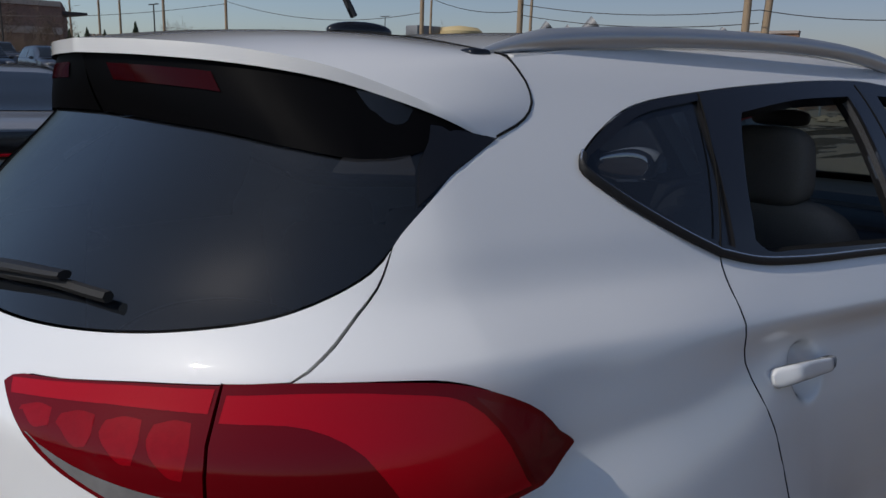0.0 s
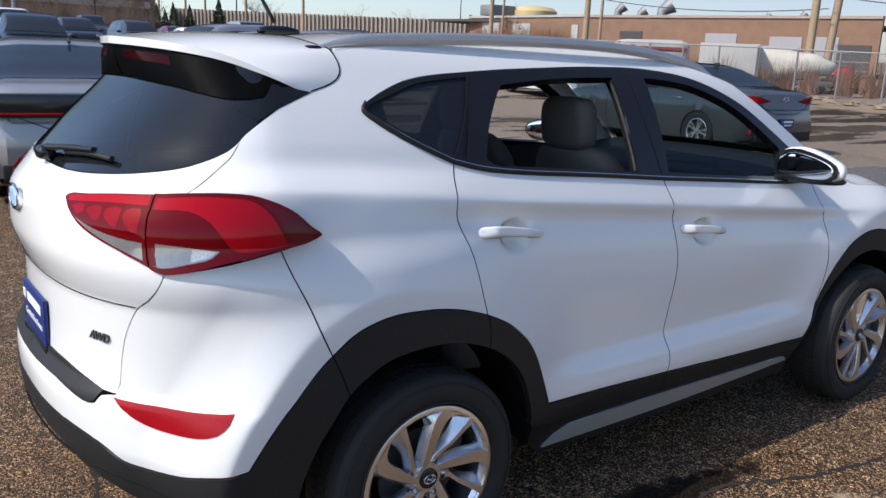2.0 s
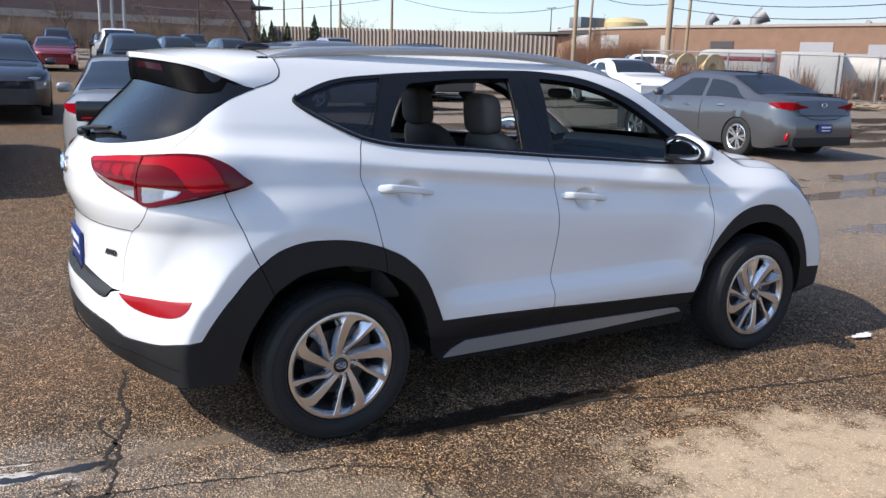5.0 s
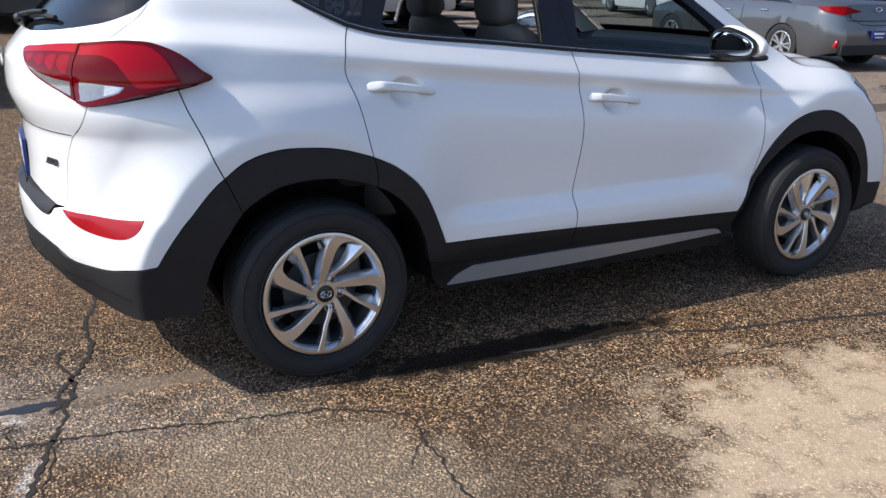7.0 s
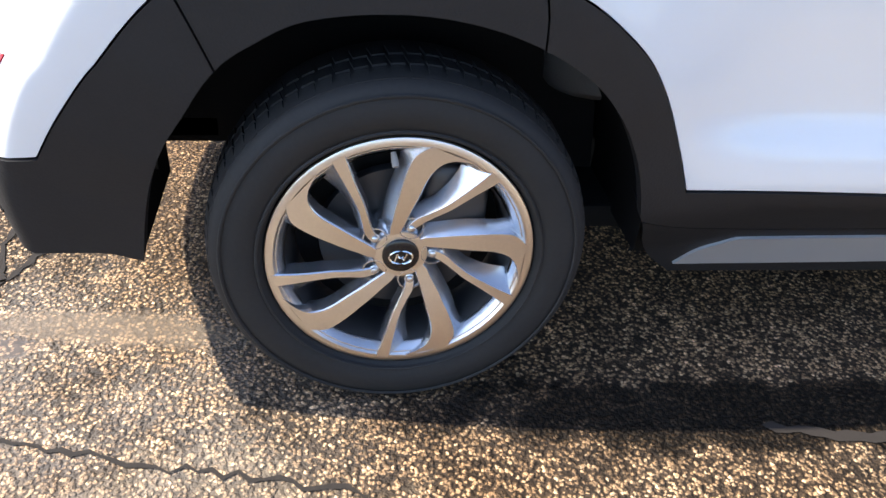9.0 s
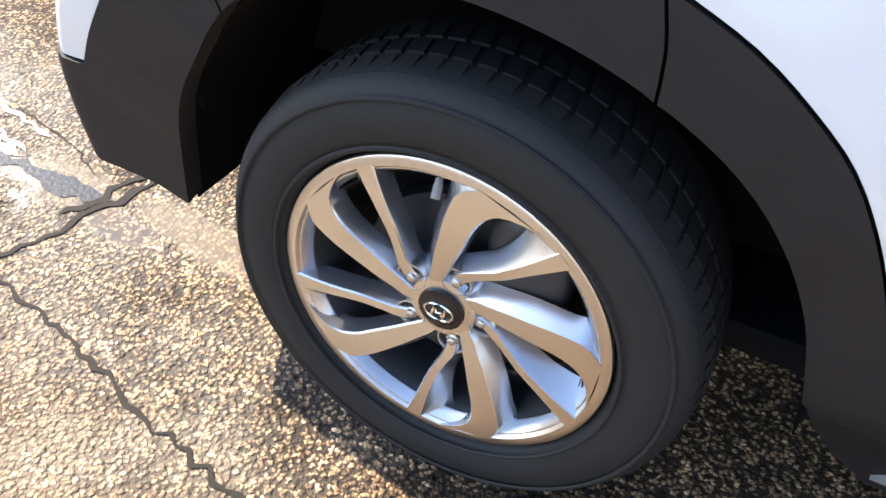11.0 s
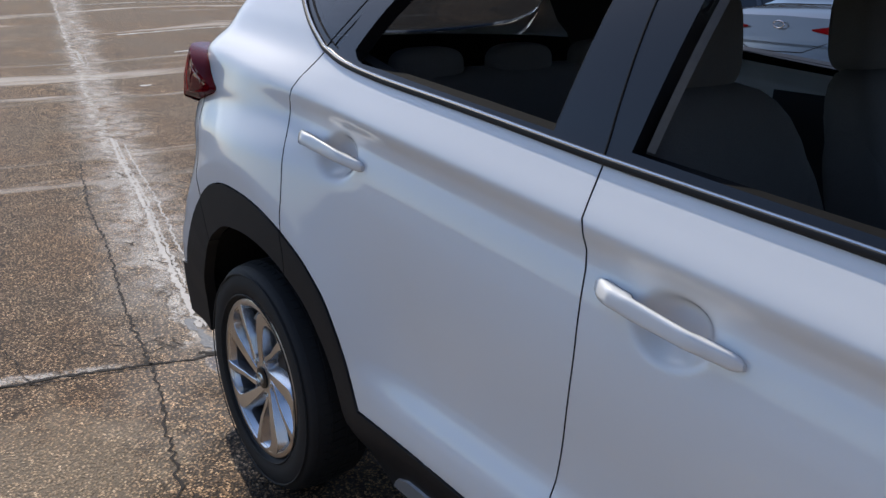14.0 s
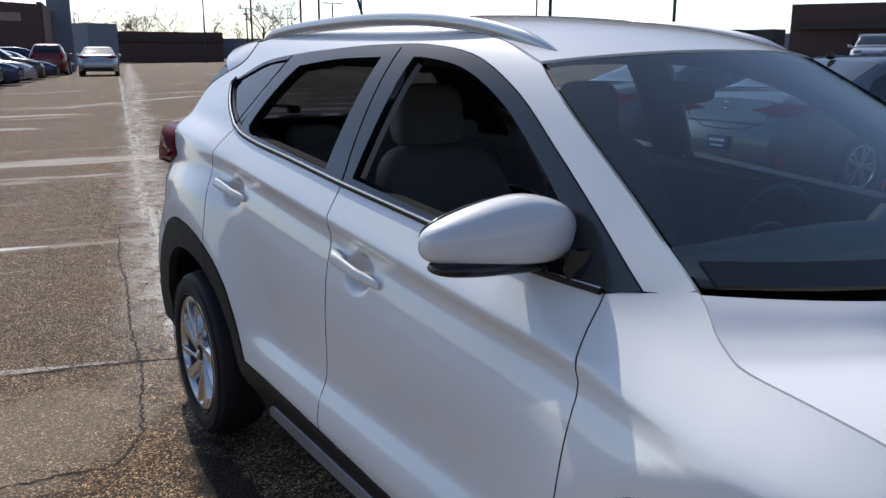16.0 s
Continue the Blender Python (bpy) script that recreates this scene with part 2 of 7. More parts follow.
def curve(*pts, step=0.03):
    """A smooth line through the points (any dimension)."""
    p = np.array(pts, float)
    if len(p) == 2:
        n = max(2, int(np.linalg.norm(p[1] - p[0]) / step) + 1)
        return p[0] + (p[1] - p[0]) * np.linspace(0, 1, n)[:, None]
    ext = np.vstack([2 * p[0] - p[1], p, 2 * p[-1] - p[-2]])
    out = []
    for i in range(1, len(ext) - 2):
        a, b, c, d = ext[i - 1], ext[i], ext[i + 1], ext[i + 2]
        n = max(2, int(np.linalg.norm(c - b) / step) + 1)
        l1, l2, l3 = (max(np.linalg.norm(q - r), 1e-6) ** .5 for q, r in ((b, a), (c, b), (d, c)))
        t0, t1, t2, t3 = 0, l1, l1 + l2, l1 + l2 + l3
        for t in np.linspace(t1, t2, n, endpoint=False):
            A1 = (t1 - t) / (t1 - t0) * a + (t - t0) / (t1 - t0) * b
            A2 = (t2 - t) / (t2 - t1) * b + (t - t1) / (t2 - t1) * c
            A3 = (t3 - t) / (t3 - t2) * c + (t - t2) / (t3 - t2) * d
            B1 = (t2 - t) / (t2 - t0) * A1 + (t - t0) / (t2 - t0) * A2
            B2 = (t3 - t) / (t3 - t1) * A2 + (t - t1) / (t3 - t1) * A3
            out.append((t2 - t) / (t2 - t1) * B1 + (t - t1) / (t2 - t1) * B2)
    out.append(p[-1])
    return np.array(out)


def ring(*lines):
    """A closed outline out of lines set end to end."""
    pts = np.vstack([np.atleast_2d(l) for l in lines])
    keep = [0]
    for i in range(1, len(pts)):
        if np.linalg.norm(pts[i] - pts[keep[-1]]) > 1e-3:
            keep.append(i)
    if np.linalg.norm(pts[keep[-1]] - pts[0]) < 1e-3:
        keep.pop()
    return pts[keep]


def inside(poly, q):
    x, y = q[:, 0:1], q[:, 1:2]
    a, b = poly, np.roll(poly, -1, 0)
    c = ((a[:, 1] > y) != (b[:, 1] > y)) & (x < (b[:, 0] - a[:, 0]) * (y - a[:, 1]) / (b[:, 1] - a[:, 1] + 1e-12) + a[:, 0])
    return c.sum(1) % 2 == 1


def shrunk(poly, d):
    area = np.sum(poly[:, 0] * np.roll(poly[:, 1], -1) - np.roll(poly[:, 0], -1) * poly[:, 1])
    t = np.roll(poly, -1, 0) - poly
    t /= np.linalg.norm(t, axis=1)[:, None] + 1e-12
    n = np.stack([-t[:, 1], t[:, 0]], 1) * (1 if area > 0 else -1)
    m = n + np.roll(n, 1, 0)
    m /= np.maximum(np.sum(m * m, axis=1, keepdims=True) / 2, .35)
    return poly + m * d


def normal_of(f, u, v, e=0.004):
    n = np.cross(f(u + e, v) - f(u - e, v), f(u, v + e) - f(u, v - e))
    return n / (np.linalg.norm(n, axis=-1, keepdims=True) + 1e-12)


def panel(name, outline, f, mat, parent, label="", side=1, gap=0.0019, step=0.024, proud=0.0, depth=0.018, edge=0.004, holes=(), snap=None, fine=(), swell=None, crease=None):
    """A pressed panel: an outline in the two coordinates of the shape f, filled, bent onto it and folded in at its edges.
    side -1 mirrors it to the car's left. snap: the coordinate of the centre line, where nothing is folded."""
    out = shrunk(outline, gap)
    if snap is not None:
        out[:, 0] = np.where(outline[:, 0] < snap + .004, snap, out[:, 0])
    cut = [shrunk(h, -gap) for h in holes]
    rings = [out] + cut
    inner = [shrunk(out, edge)] + [shrunk(h, -edge) for h in cut]
    lo, hi = out.min(0), out.max(0)
    gx, gy = np.meshgrid(np.arange(lo[0] + step * .3, hi[0], step), np.arange(lo[1] + step * .3, hi[1], step * .8))
    grid = np.stack([gx.ravel(), gy.ravel()], 1)
    for cu, cv, ru, rv in fine:
        away = (np.abs(grid[:, 0] - cu) > ru) | (np.abs(grid[:, 1] - cv) > rv)
        ex, ey = np.meshgrid(np.linspace(cu - ru, cu + ru, 33), np.linspace(cv - rv, cv + rv, 27))
        grid = np.vstack([grid[away], np.stack([ex.ravel(), ey.ravel()], 1)])
    if crease is not None:
        grid = grid[np.abs(grid[:, 1] - crease(grid[:, 0])) > .014]
        cu = np.arange(lo[0], hi[0], .012)
        grid = np.vstack([grid] + [np.stack([cu, crease(cu) + d], 1) for d in (-.012, -.006, -.0015, .0025, .007, .013)])
    ok = inside(out, grid)
    for h in cut:
        ok &= ~inside(h, grid)
    grid = grid[ok]
    if len(grid):
        border = np.vstack(rings)
        near = np.array([np.min(np.sum((border - g) ** 2, 1)) for g in grid]) > (edge * 2.2) ** 2
        grid = grid[near]
    pts, edges = [], []
    for r in rings:
        k = len(pts)
        pts += [tuple(p) for p in r]
        edges += [(k + i, k + (i + 1) % len(r)) for i in range(len(r))]
    nb = len(pts)
    for r in inner:
        ok = inside(out, r)
        for h in cut:
            ok &= ~inside(h, r)
        pts += [tuple(p) for p in r[ok]]
    pts += [tuple(p) for p in grid]
    vs, _, fs, _, _, _ = delaunay_2d_cdt([Vector(p) for p in pts], edges, [], 0, 1e-6)
    q = np.array([tuple(v) for v in vs])
    tri = np.array([tuple(t) for t in fs])
    mid = q[tri].mean(1)
    ok = inside(out, mid)
    for h in cut:
        ok &= ~inside(h, mid)
    tri = tri[ok]
    a, b, c = q[tri[:, 0]], q[tri[:, 1]], q[tri[:, 2]]
    turn = (b[:, 0] - a[:, 0]) * (c[:, 1] - a[:, 1]) - (b[:, 1] - a[:, 1]) * (c[:, 0] - a[:, 0])
    tri = tri[np.abs(turn) > 1e-10]
    turn = turn[np.abs(turn) > 1e-10]
    tri = np.where((turn > 0)[:, None], tri, tri[:, ::-1])
    place = f(q[:, 0], q[:, 1])
    nor = normal_of(f, q[:, 0], q[:, 1])
    # which vertices lie on the rim: edges used by one face alone
    count = {}
    for t in tri:
        for i in range(3):
            e = (t[i], t[(i + 1) % 3])
            count[e] = count.get(e, 0) + 1
    rim = [e for e in count if (e[1], e[0]) not in count]
    if snap is not None:
        rim = [e for e in rim if not (q[e[0], 0] < snap + .003 and q[e[1], 0] < snap + .003)]
    on = set(i for e in rim for i in e)
    drop = np.array([edge * .35 if i in on else 0.0 for i in range(len(q))])
    place = place + nor * (proud - drop + (swell(q[:, 0]) if swell else 0))[:, None]
    verts = list(place)
    faces = [tuple(t) for t in tri]
    fold = {}
    for i in on:
        fold[i] = len(verts)
        verts.append(place[i] - nor[i] * (depth + max(proud, 0)))
    folds = [(e[1], e[0], fold[e[0]], fold[e[1]]) for e in rim]
    verts = np.array(verts)
    if side < 0:
        verts[:, 1] *= -1
        faces, folds = [t[::-1] for t in faces], [t[::-1] for t in folds]
        nor = nor * np.array([1, -1, 1])
    me = bpy.data.meshes.new(name)
    me.from_pydata([tuple(map(float, v)) for v in verts], [], [tuple(map(int, t)) for t in faces + folds])
    me.update()
    ob = mesh_part(name, me, mat, parent, label, 50)
    loops = np.zeros((len(me.loops), 3))
    idx = np.array([l.vertex_index for l in me.loops])
    k = len(faces) * 3
    loops[:k] = nor[idx[:k]]
    me.normals_split_custom_set([tuple(v) for v in loops])
    return ob


def loft(f, us, vs, flip=False):
    """Vertices and faces of a sheet f(u, v)."""
    U, V = np.meshgrid(us, vs)
    p = f(U, V).reshape(-1, 3)
    n, faces = len(us), []
    for j in range(len(vs) - 1):
        for i in range(n - 1):
            q = (j * n + i, j * n + i + 1, (j + 1) * n + i + 1, (j + 1) * n + i)
            faces.append(q[::-1] if flip else q)
    return p, faces


def tube(path, radii, sides=8, flat=1.0, caps=True):
    """Vertices and faces of a round bar along a path."""
    path = np.array(path, float)
    radii = np.broadcast_to(np.asarray(radii, float), (len(path),))
    t = np.gradient(path, axis=0)
    t /= np.linalg.norm(t, axis=1)[:, None] + 1e-12
    ref = np.array([0, 0, 1.0]) if abs(t[0, 2]) < .9 else np.array([1.0, 0, 0])
    verts, faces = [], []
    for i in range(len(path)):
        a = np.cross(t[i], ref)
        a /= np.linalg.norm(a) + 1e-12
        b = np.cross(a, t[i])
        for k in range(sides):
            w = 2 * math.pi * k / sides
            verts.append(path[i] + radii[i] * (math.cos(w) * a + flat * math.sin(w) * b))
    for i in range(len(path) - 1):
        for k in range(sides):
            faces.append((i * sides + k, (i + 1) * sides + k, (i + 1) * sides + (k + 1) % sides, i * sides + (k + 1) % sides))
    if caps:
        faces.append(tuple(range(sides)))
        faces.append(tuple(reversed([(len(path) - 1) * sides + k for k in range(sides)])))
    return verts, faces


def lathe(profile, sides=48, axis="y"):
    """A turned body: profile of (radius, along)."""
    verts, faces = [], []
    for r, a in profile:
        for k in range(sides):
            w = 2 * math.pi * k / sides
            c, s = r * math.cos(w), r * math.sin(w)
            verts.append((c, a, s) if axis == "y" else (c, s, a))
    for i in range(len(profile) - 1):
        for k in range(sides):
            q = (i * sides + k, i * sides + (k + 1) % sides, (i + 1) * sides + (k + 1) % sides, (i + 1) * sides + k)
            faces.append(q if axis == "y" else q)
    return verts, faces


def box_bm(size, at=(0, 0, 0), bevel=0.0, turn=None):
    bm = bmesh.new()
    bmesh.ops.create_cube(bm, size=1)
    bmesh.ops.scale(bm, vec=size, verts=bm.verts)
    if bevel:
        bmesh.ops.bevel(bm, geom=bm.edges[:], offset=bevel, segments=2, affect='EDGES', profile=.6)
    m = Matrix.Translation(at) @ (turn.to_4x4() if turn else Matrix())
    bmesh.ops.transform(bm, matrix=m, verts=bm.verts)
    return bm


def rounded(size, at=(0, 0, 0), round_by=0.05, power=4.0, n=14, bend=None):
    """A soft, cushion-like block (superellipsoid), as vertices and faces."""
    verts, faces = [], []
    e = 2 / power
    sg = lambda c: math.copysign(abs(c) ** e, c)
    m = 2 * n
    for j in range(n + 1):
        a = -math.pi / 2 + math.pi * j / n
        for i in range(m):
            b = 2 * math.pi * i / m
            p = [size[0] / 2 * sg(math.cos(a)) * sg(math.cos(b)), size[1] / 2 * sg(math.cos(a)) * sg(math.sin(b)), size[2] / 2 * sg(math.sin(a))]
            if bend:
                p = bend(*p)
            verts.append((p[0] + at[0], p[1] + at[1], p[2] + at[2]))
    for j in range(n):
        for i in range(m):
            faces.append((j * m + i, j * m + (i + 1) % m, (j + 1) * m + (i + 1) % m, (j + 1) * m + i))
    return verts, faces
# ---- the white car ----
MID = TAIL - 0.7 * math.pi / 2
FMID = NOSE + 0.7 * math.pi / 2
suv = thing("suv", "white compact SUV with black cladding, open side windows, parked on asphalt", "car")

belt_r = curve((.163, 1.322), (.27, 1.296), (.43, 1.276), (.79, 1.247), (1.168, 1.213))
belt_f = curve((1.168, 1.213), (1.55, 1.183), (2.08, 1.142), (2.27, 1.140))
dlo_tail = curve((.163, 1.322), (.044, 1.376), (-.049, 1.427), (-.100, 1.462))
dlo_tip = curve((-.100, 1.462), (-.113, 1.478), (-.098, 1.497), step=.006)
dlo_top = curve((-.098, 1.497), (-.03, 1.528), (.1, 1.570), (.38, 1.598), (.675, 1.614), (.99, 1.624), (1.29, 1.620), (1.57, 1.584),
                (1.82, 1.495), (2.02, 1.378), (2.17, 1.282), (2.36, 1.160))
seam_q = curve((.168, 1.322), (.140, 1.265), (.122, 1.20), (.124, 1.155), (.152, 1.07), (.178, .96), (.187, .908), (.198, .861))
seam_d = curve((1.170, 1.213), (1.180, 1.125), (1.198, 1.01), (1.208, .89), (1.19, .70), (1.176, .59), (1.187, .52), (1.184, .453))
seam_f = curve((2.275, 1.140), (2.274, 1.07), (2.293, .98), (2.302, .87), (2.294, .73), (2.256, .57), (2.212, .405))
arch_back = curve((-.594, .541), (-.543, .608), (-.507, .653), (-.465, .709), (-.410, .774), (-.356, .833))
arch_top = curve((-.356, .833), (-.288, .882), (-.214, .908), (-.14, .919), (-.06, .917), (.01, .911), (.076, .899), (.14, .881), (.198, .861))
arch_front = curve((.198, .861), (.285, .820), (.348, .775), (.400, .727), (.444, .662), (.482, .585), (.507, .526), (.528, .472))
rocker = curve((.528, .472), (.80, .466), (1.184, .453))
rocker_f = curve((1.184, .453), (1.7, .428), (2.212, .405))
lamp_top_body = curve((-.757, 1.272), (-.60, 1.271), (-.52, 1.264), (-.445, 1.238), (-.362, 1.172))
lamp_low_body = curve((-.362, 1.172), (-.358, 1.162), (-.385, 1.147), (-.455, 1.128))
hatch_up = curve((-.263, 1.532), (-.41, 1.476), (-.552, 1.410), (-.568, 1.388), (-.590, 1.362), (-.66, 1.322), (-.757, 1.272))
hatch_low = curve((-.80, 1.069), (-.83, 1.03), (-.88, .985), (-.925, .958), (-.962, .90), (-.985, .84), (-.998, .75), (-1.0, .70))
bumper_seam = curve((-.455, 1.128), (-.435, 1.06), (-.40, .968), (-.383, .912), (-.356, .833))
bump_low = curve((MID, .585), (-1.29, .575), (-1.14, .563), (-1.05, .545), (-.98, .515), (-.90, .507), (-.80, .512), (-.71, .530), (-.594, .541))
spoil_seam = curve((-.263, 1.532), (-.185, 1.556), (-.150, 1.580), (-.140, 1.612), (-.150, 1.652))
roof_edge = curve((-.150, 1.652), (.1, 1.672), (.5, 1.685), (.95, 1.688), (1.35, 1.668), (1.62, 1.628), (1.84, 1.569))
shield_edge = curve((1.84, 1.569), (1.996, 1.475), (2.13, 1.394), (2.24, 1.327), (2.36, 1.252), (2.47, 1.186))
fender_top = curve((2.47, 1.186), (2.505, 1.165), (2.541, 1.136), (2.58, 1.117), (2.612, 1.106), (2.666, 1.101), (2.72, 1.098), (2.794, 1.092), (2.865, 1.083), (3.0, 1.055))

# openings within the black window surround
win_quarter = ring(curve((-.083, 1.470), (-.092, 1.482), (-.075, 1.496), step=.006), curve((-.075, 1.496), (.0, 1.520), (.12, 1.556), (.33, 1.579)), curve((.33, 1.579), (.225, 1.326)), curve((.225, 1.326), (.15, 1.352), (.04, 1.402), (-.04, 1.446), (-.083, 1.470)))
win_rear = ring(curve((.305, 1.330), (.36, 1.43), (.45, 1.535), (.475, 1.555)), curve((.475, 1.555), (.75, 1.578), (1.055, 1.585)), curve((1.055, 1.585), (1.035, 1.245)), curve((1.035, 1.245), (.80, 1.265), (.45, 1.296), (.335, 1.308), (.305, 1.330)))
win_front = ring(curve((1.218, 1.236), (1.248, 1.585)), curve((1.248, 1.585), (1.32, 1.582), (1.54, 1.553), (1.77, 1.473), (1.95, 1.368), (2.07, 1.285)), curve((2.07, 1.285), (2.035, 1.170)), curve((2.035, 1.170), (1.6, 1.202), (1.218, 1.236)))

def shoulder(u):
    return 1.1165 - .093 * (u - 1.2)


def lamp_swell(u):
    return .046 * ramp(u, -.84, -.50) * (1 - .80 * ramp(u, -.44, -.355))


for s in (1, -1):
    quarter = ring(hatch_up, lamp_top_body, lamp_low_body, bumper_seam, arch_top, seam_q[::-1], dlo_tail, dlo_tip, dlo_top,
                   curve((2.36, 1.160), (2.44, 1.172), (2.47, 1.186)), shield_edge[::-1], roof_edge[::-1], spoil_seam[::-1])
    panel("body_side", quarter, skin, WHITE, suv, side=s, step=.013)
    rear_door = panel("rear_door", ring(seam_q, arch_front, rocker, seam_d[::-1], belt_r[::-1]), skin, WHITE, suv, side=s, step=.012, crease=shoulder, fine=((.368, 1.084, .11, .08),))
    front_door = panel("front_door", ring(seam_d, rocker_f, seam_f[::-1], belt_f[::-1]), skin, WHITE, suv, side=s, step=.012, crease=shoulder, fine=((1.388, .996, .11, .08),))
    surround = ring(dlo_tail, dlo_tip, dlo_top, curve((2.36, 1.160), (2.31, 1.147), (2.27, 1.140)), belt_f[::-1], belt_r[::-1])
    holes = [win_quarter, win_rear, win_front]
    frame_panel = panel("window_surround", surround, skin, BLACK_TRIM, suv, side=s, proud=.002, depth=.035, holes=holes, gap=.001)
    panel("quarter_glass", win_quarter, skin, PRIVACY, frame_panel, "dark tinted quarter glass", side=s, proud=-.006, depth=.004, gap=-.004)
    # fender and front wing
    farch = curve((2.212, .405), (2.25, .54), (2.30, .655), (2.38, .765), (2.47, .84), (2.58, .884), (2.69, .893), (2.80, .875), (2.92, .81), (3.02, .715), (3.09, .61))
    wing = ring(seam_f, farch, curve((3.09, .61), (3.13, .80), (3.06, .93), (2.95, 1.02), (3.0, 1.05)), fender_top[::-1], curve((2.47, 1.186), (2.36, 1.160), (2.31, 1.15), (2.275, 1.140)))
    panel("front_wing", wing, skin, WHITE, suv, side=s)
    # lamps
    outer = ring(curve((-.848, 1.268), (-.76, 1.272), (-.60, 1.271), (-.52, 1.264), (-.445, 1.238), (-.362, 1.172)), lamp_low_body, curve((-.455, 1.128), (-.60, 1.099), (-.80, 1.069), (-.838, 1.080)), curve((-.838, 1.080), (-.848, 1.268)))
    lamp = panel("tail_lamp", outer, skin, LAMP_BODY, suv, "dark red tail lamp lens", side=s, swell=lamp_swell, proud=.010, depth=.062, gap=.001)
    panel("bright_lens", ring(curve((-.838, 1.256), (-.72, 1.262), (-.62, 1.261), (-.530, 1.250), (-.490, 1.216), (-.464, 1.178), (-.446, 1.146)), curve((-.446, 1.146), (-.50, 1.136), (-.575, 1.130), (-.605, 1.160), (-.648, 1.200), (-.72, 1.226), (-.838, 1.228))), skin, RED_LENS, lamp, "bright red lens sweep", side=s, swell=lamp_swell, proud=.0115, depth=.004, gap=0)
    panel("dark_lens", ring(curve((-.522, 1.256), (-.45, 1.233), (-.372, 1.172)), curve((-.372, 1.172), (-.40, 1.150), (-.440, 1.144)), curve((-.440, 1.144), (-.458, 1.180), (-.484, 1.218), (-.522, 1.256))), skin, DEEP_RED, lamp, "deep red lens tip", side=s, swell=lamp_swell, proud=.0115, depth=.004)
    panel("clear_lens", ring(curve((-.828, 1.150), (-.72, 1.146), (-.620, 1.136)), curve((-.620, 1.136), (-.645, 1.111), (-.72, 1.095), (-.80, 1.083), (-.826, 1.088))), skin, CLEAR_LENS, lamp, "clear reversing lens", side=s, swell=lamp_swell, proud=.0115, depth=.004)
    panel("ribbed_strip", ring(curve((-.829, 1.092), (-.829, 1.150)), curve((-.829, 1.150), (-.812, 1.149)), curve((-.812, 1.149), (-.812, 1.088))), skin, DEEP_RED, lamp, "dark ribbed strip", side=s, swell=lamp_swell, proud=.0125, depth=.003, gap=0)
    panel("facet_lens", ring(curve((-.70, 1.142), (-.65, 1.138), (-.628, 1.133)), curve((-.628, 1.133), (-.648, 1.114), (-.71, 1.100))), skin, FACETS, lamp, "faceted bright lens", side=s, swell=lamp_swell, proud=.0135, depth=.003, step=.012)
    inner_l = ring(curve((-1.183, 1.226), (-1.174, 1.236), (-1.10, 1.245), (-.98, 1.258), (-.851, 1.266)), curve((-.851, 1.268), (-.841, 1.084)), curve((-.841, 1.084), (-.915, 1.112), (-1.06, 1.160), (-1.13, 1.196), (-1.183, 1.226)))
    hl = panel("hatch_lamp", inner_l, skin, LAMP_BODY, suv, "dark red hatch lamp lens", side=s, proud=.010, gap=.001)
    panel("upper_lens", ring(curve((-1.168, 1.233), (-1.10, 1.241), (-.98, 1.254), (-.856, 1.261)), curve((-.856, 1.261), (-.856, 1.236)), curve((-.856, 1.236), (-.98, 1.233), (-1.09, 1.225), (-1.155, 1.219))), skin, RED_LENS, hl, "red upper lens strip", side=s, proud=.0115, depth=.003, gap=0)
    panel("clear_lens", ring(curve((-.853, 1.100), (-.853, 1.148)), curve((-.853, 1.148), (-.93, 1.155), (-1.02, 1.169), (-1.105, 1.190)), curve((-1.105, 1.190), (-1.05, 1.163), (-.92, 1.119), (-.853, 1.098))), skin, CLEAR_LENS, hl, "clear lens strip", side=s, proud=.0115, depth=.004)
    for k in range(4):
        a = -.868 - k * .068
        panel("light_cell", ring(curve((a - .004, 1.228 - k * .003), (a - .030, 1.229 - k * .003), (a - .056, 1.222 - k * .003), step=.008), curve((a - .056, 1.222 - k * .003), (a - .060, 1.205), (a - .050, 1.188 + k * .006), step=.008), curve((a - .050, 1.188 + k * .006), (a - .022, 1.170 + k * .008), (a - .004, 1.168 + k * .010), step=.008), curve((a - .004, 1.168 + k * .010), (a + .002, 1.20), (a - .004, 1.228 - k * .003), step=.008)), skin, LAMP_CELL, hl, "red light cell", side=s, proud=.0112, depth=.003)
    # rear glass, hatch, bumper
    panel("rear_glass", ring(curve((-.556, 1.405), (-.41, 1.471), (-.262, 1.527)), curve((-.262, 1.527), (-.30, 1.56), (-.45, 1.60)), curve((-.45, 1.60), (MID, 1.615)), curve((MID, 1.615), (MID, 1.288)), curve((MID, 1.288), (-1.25, 1.290), (-.94, 1.314), (-.736, 1.341), (-.60, 1.380), (-.556, 1.405))), skin, PRIVACY, suv, "dark tinted rear glass", side=s, proud=-.002, snap=MID)
    panel("hatch", ring(curve((-.556, 1.405), (-.60, 1.380), (-.736, 1.341), (-.94, 1.314), (-1.25, 1.290), (MID, 1.288)), curve((MID, 1.288), (MID, .70)), curve((MID, .70), (-1.0, .70)), hatch_low[::-1],
                  curve((-.80, 1.069), (-.841, 1.084), (-.915, 1.112), (-1.06, 1.160), (-1.13, 1.196), (-1.183, 1.226)), curve((-1.183, 1.226), (-1.174, 1.236), (-1.10, 1.245), (-.98, 1.258), (-.845, 1.266), (-.757, 1.272)), curve((-.757, 1.272), (-.66, 1.322), (-.590, 1.362), (-.568, 1.388), (-.556, 1.405))), skin, WHITE, suv, "white tailgate panel", side=s, snap=MID)
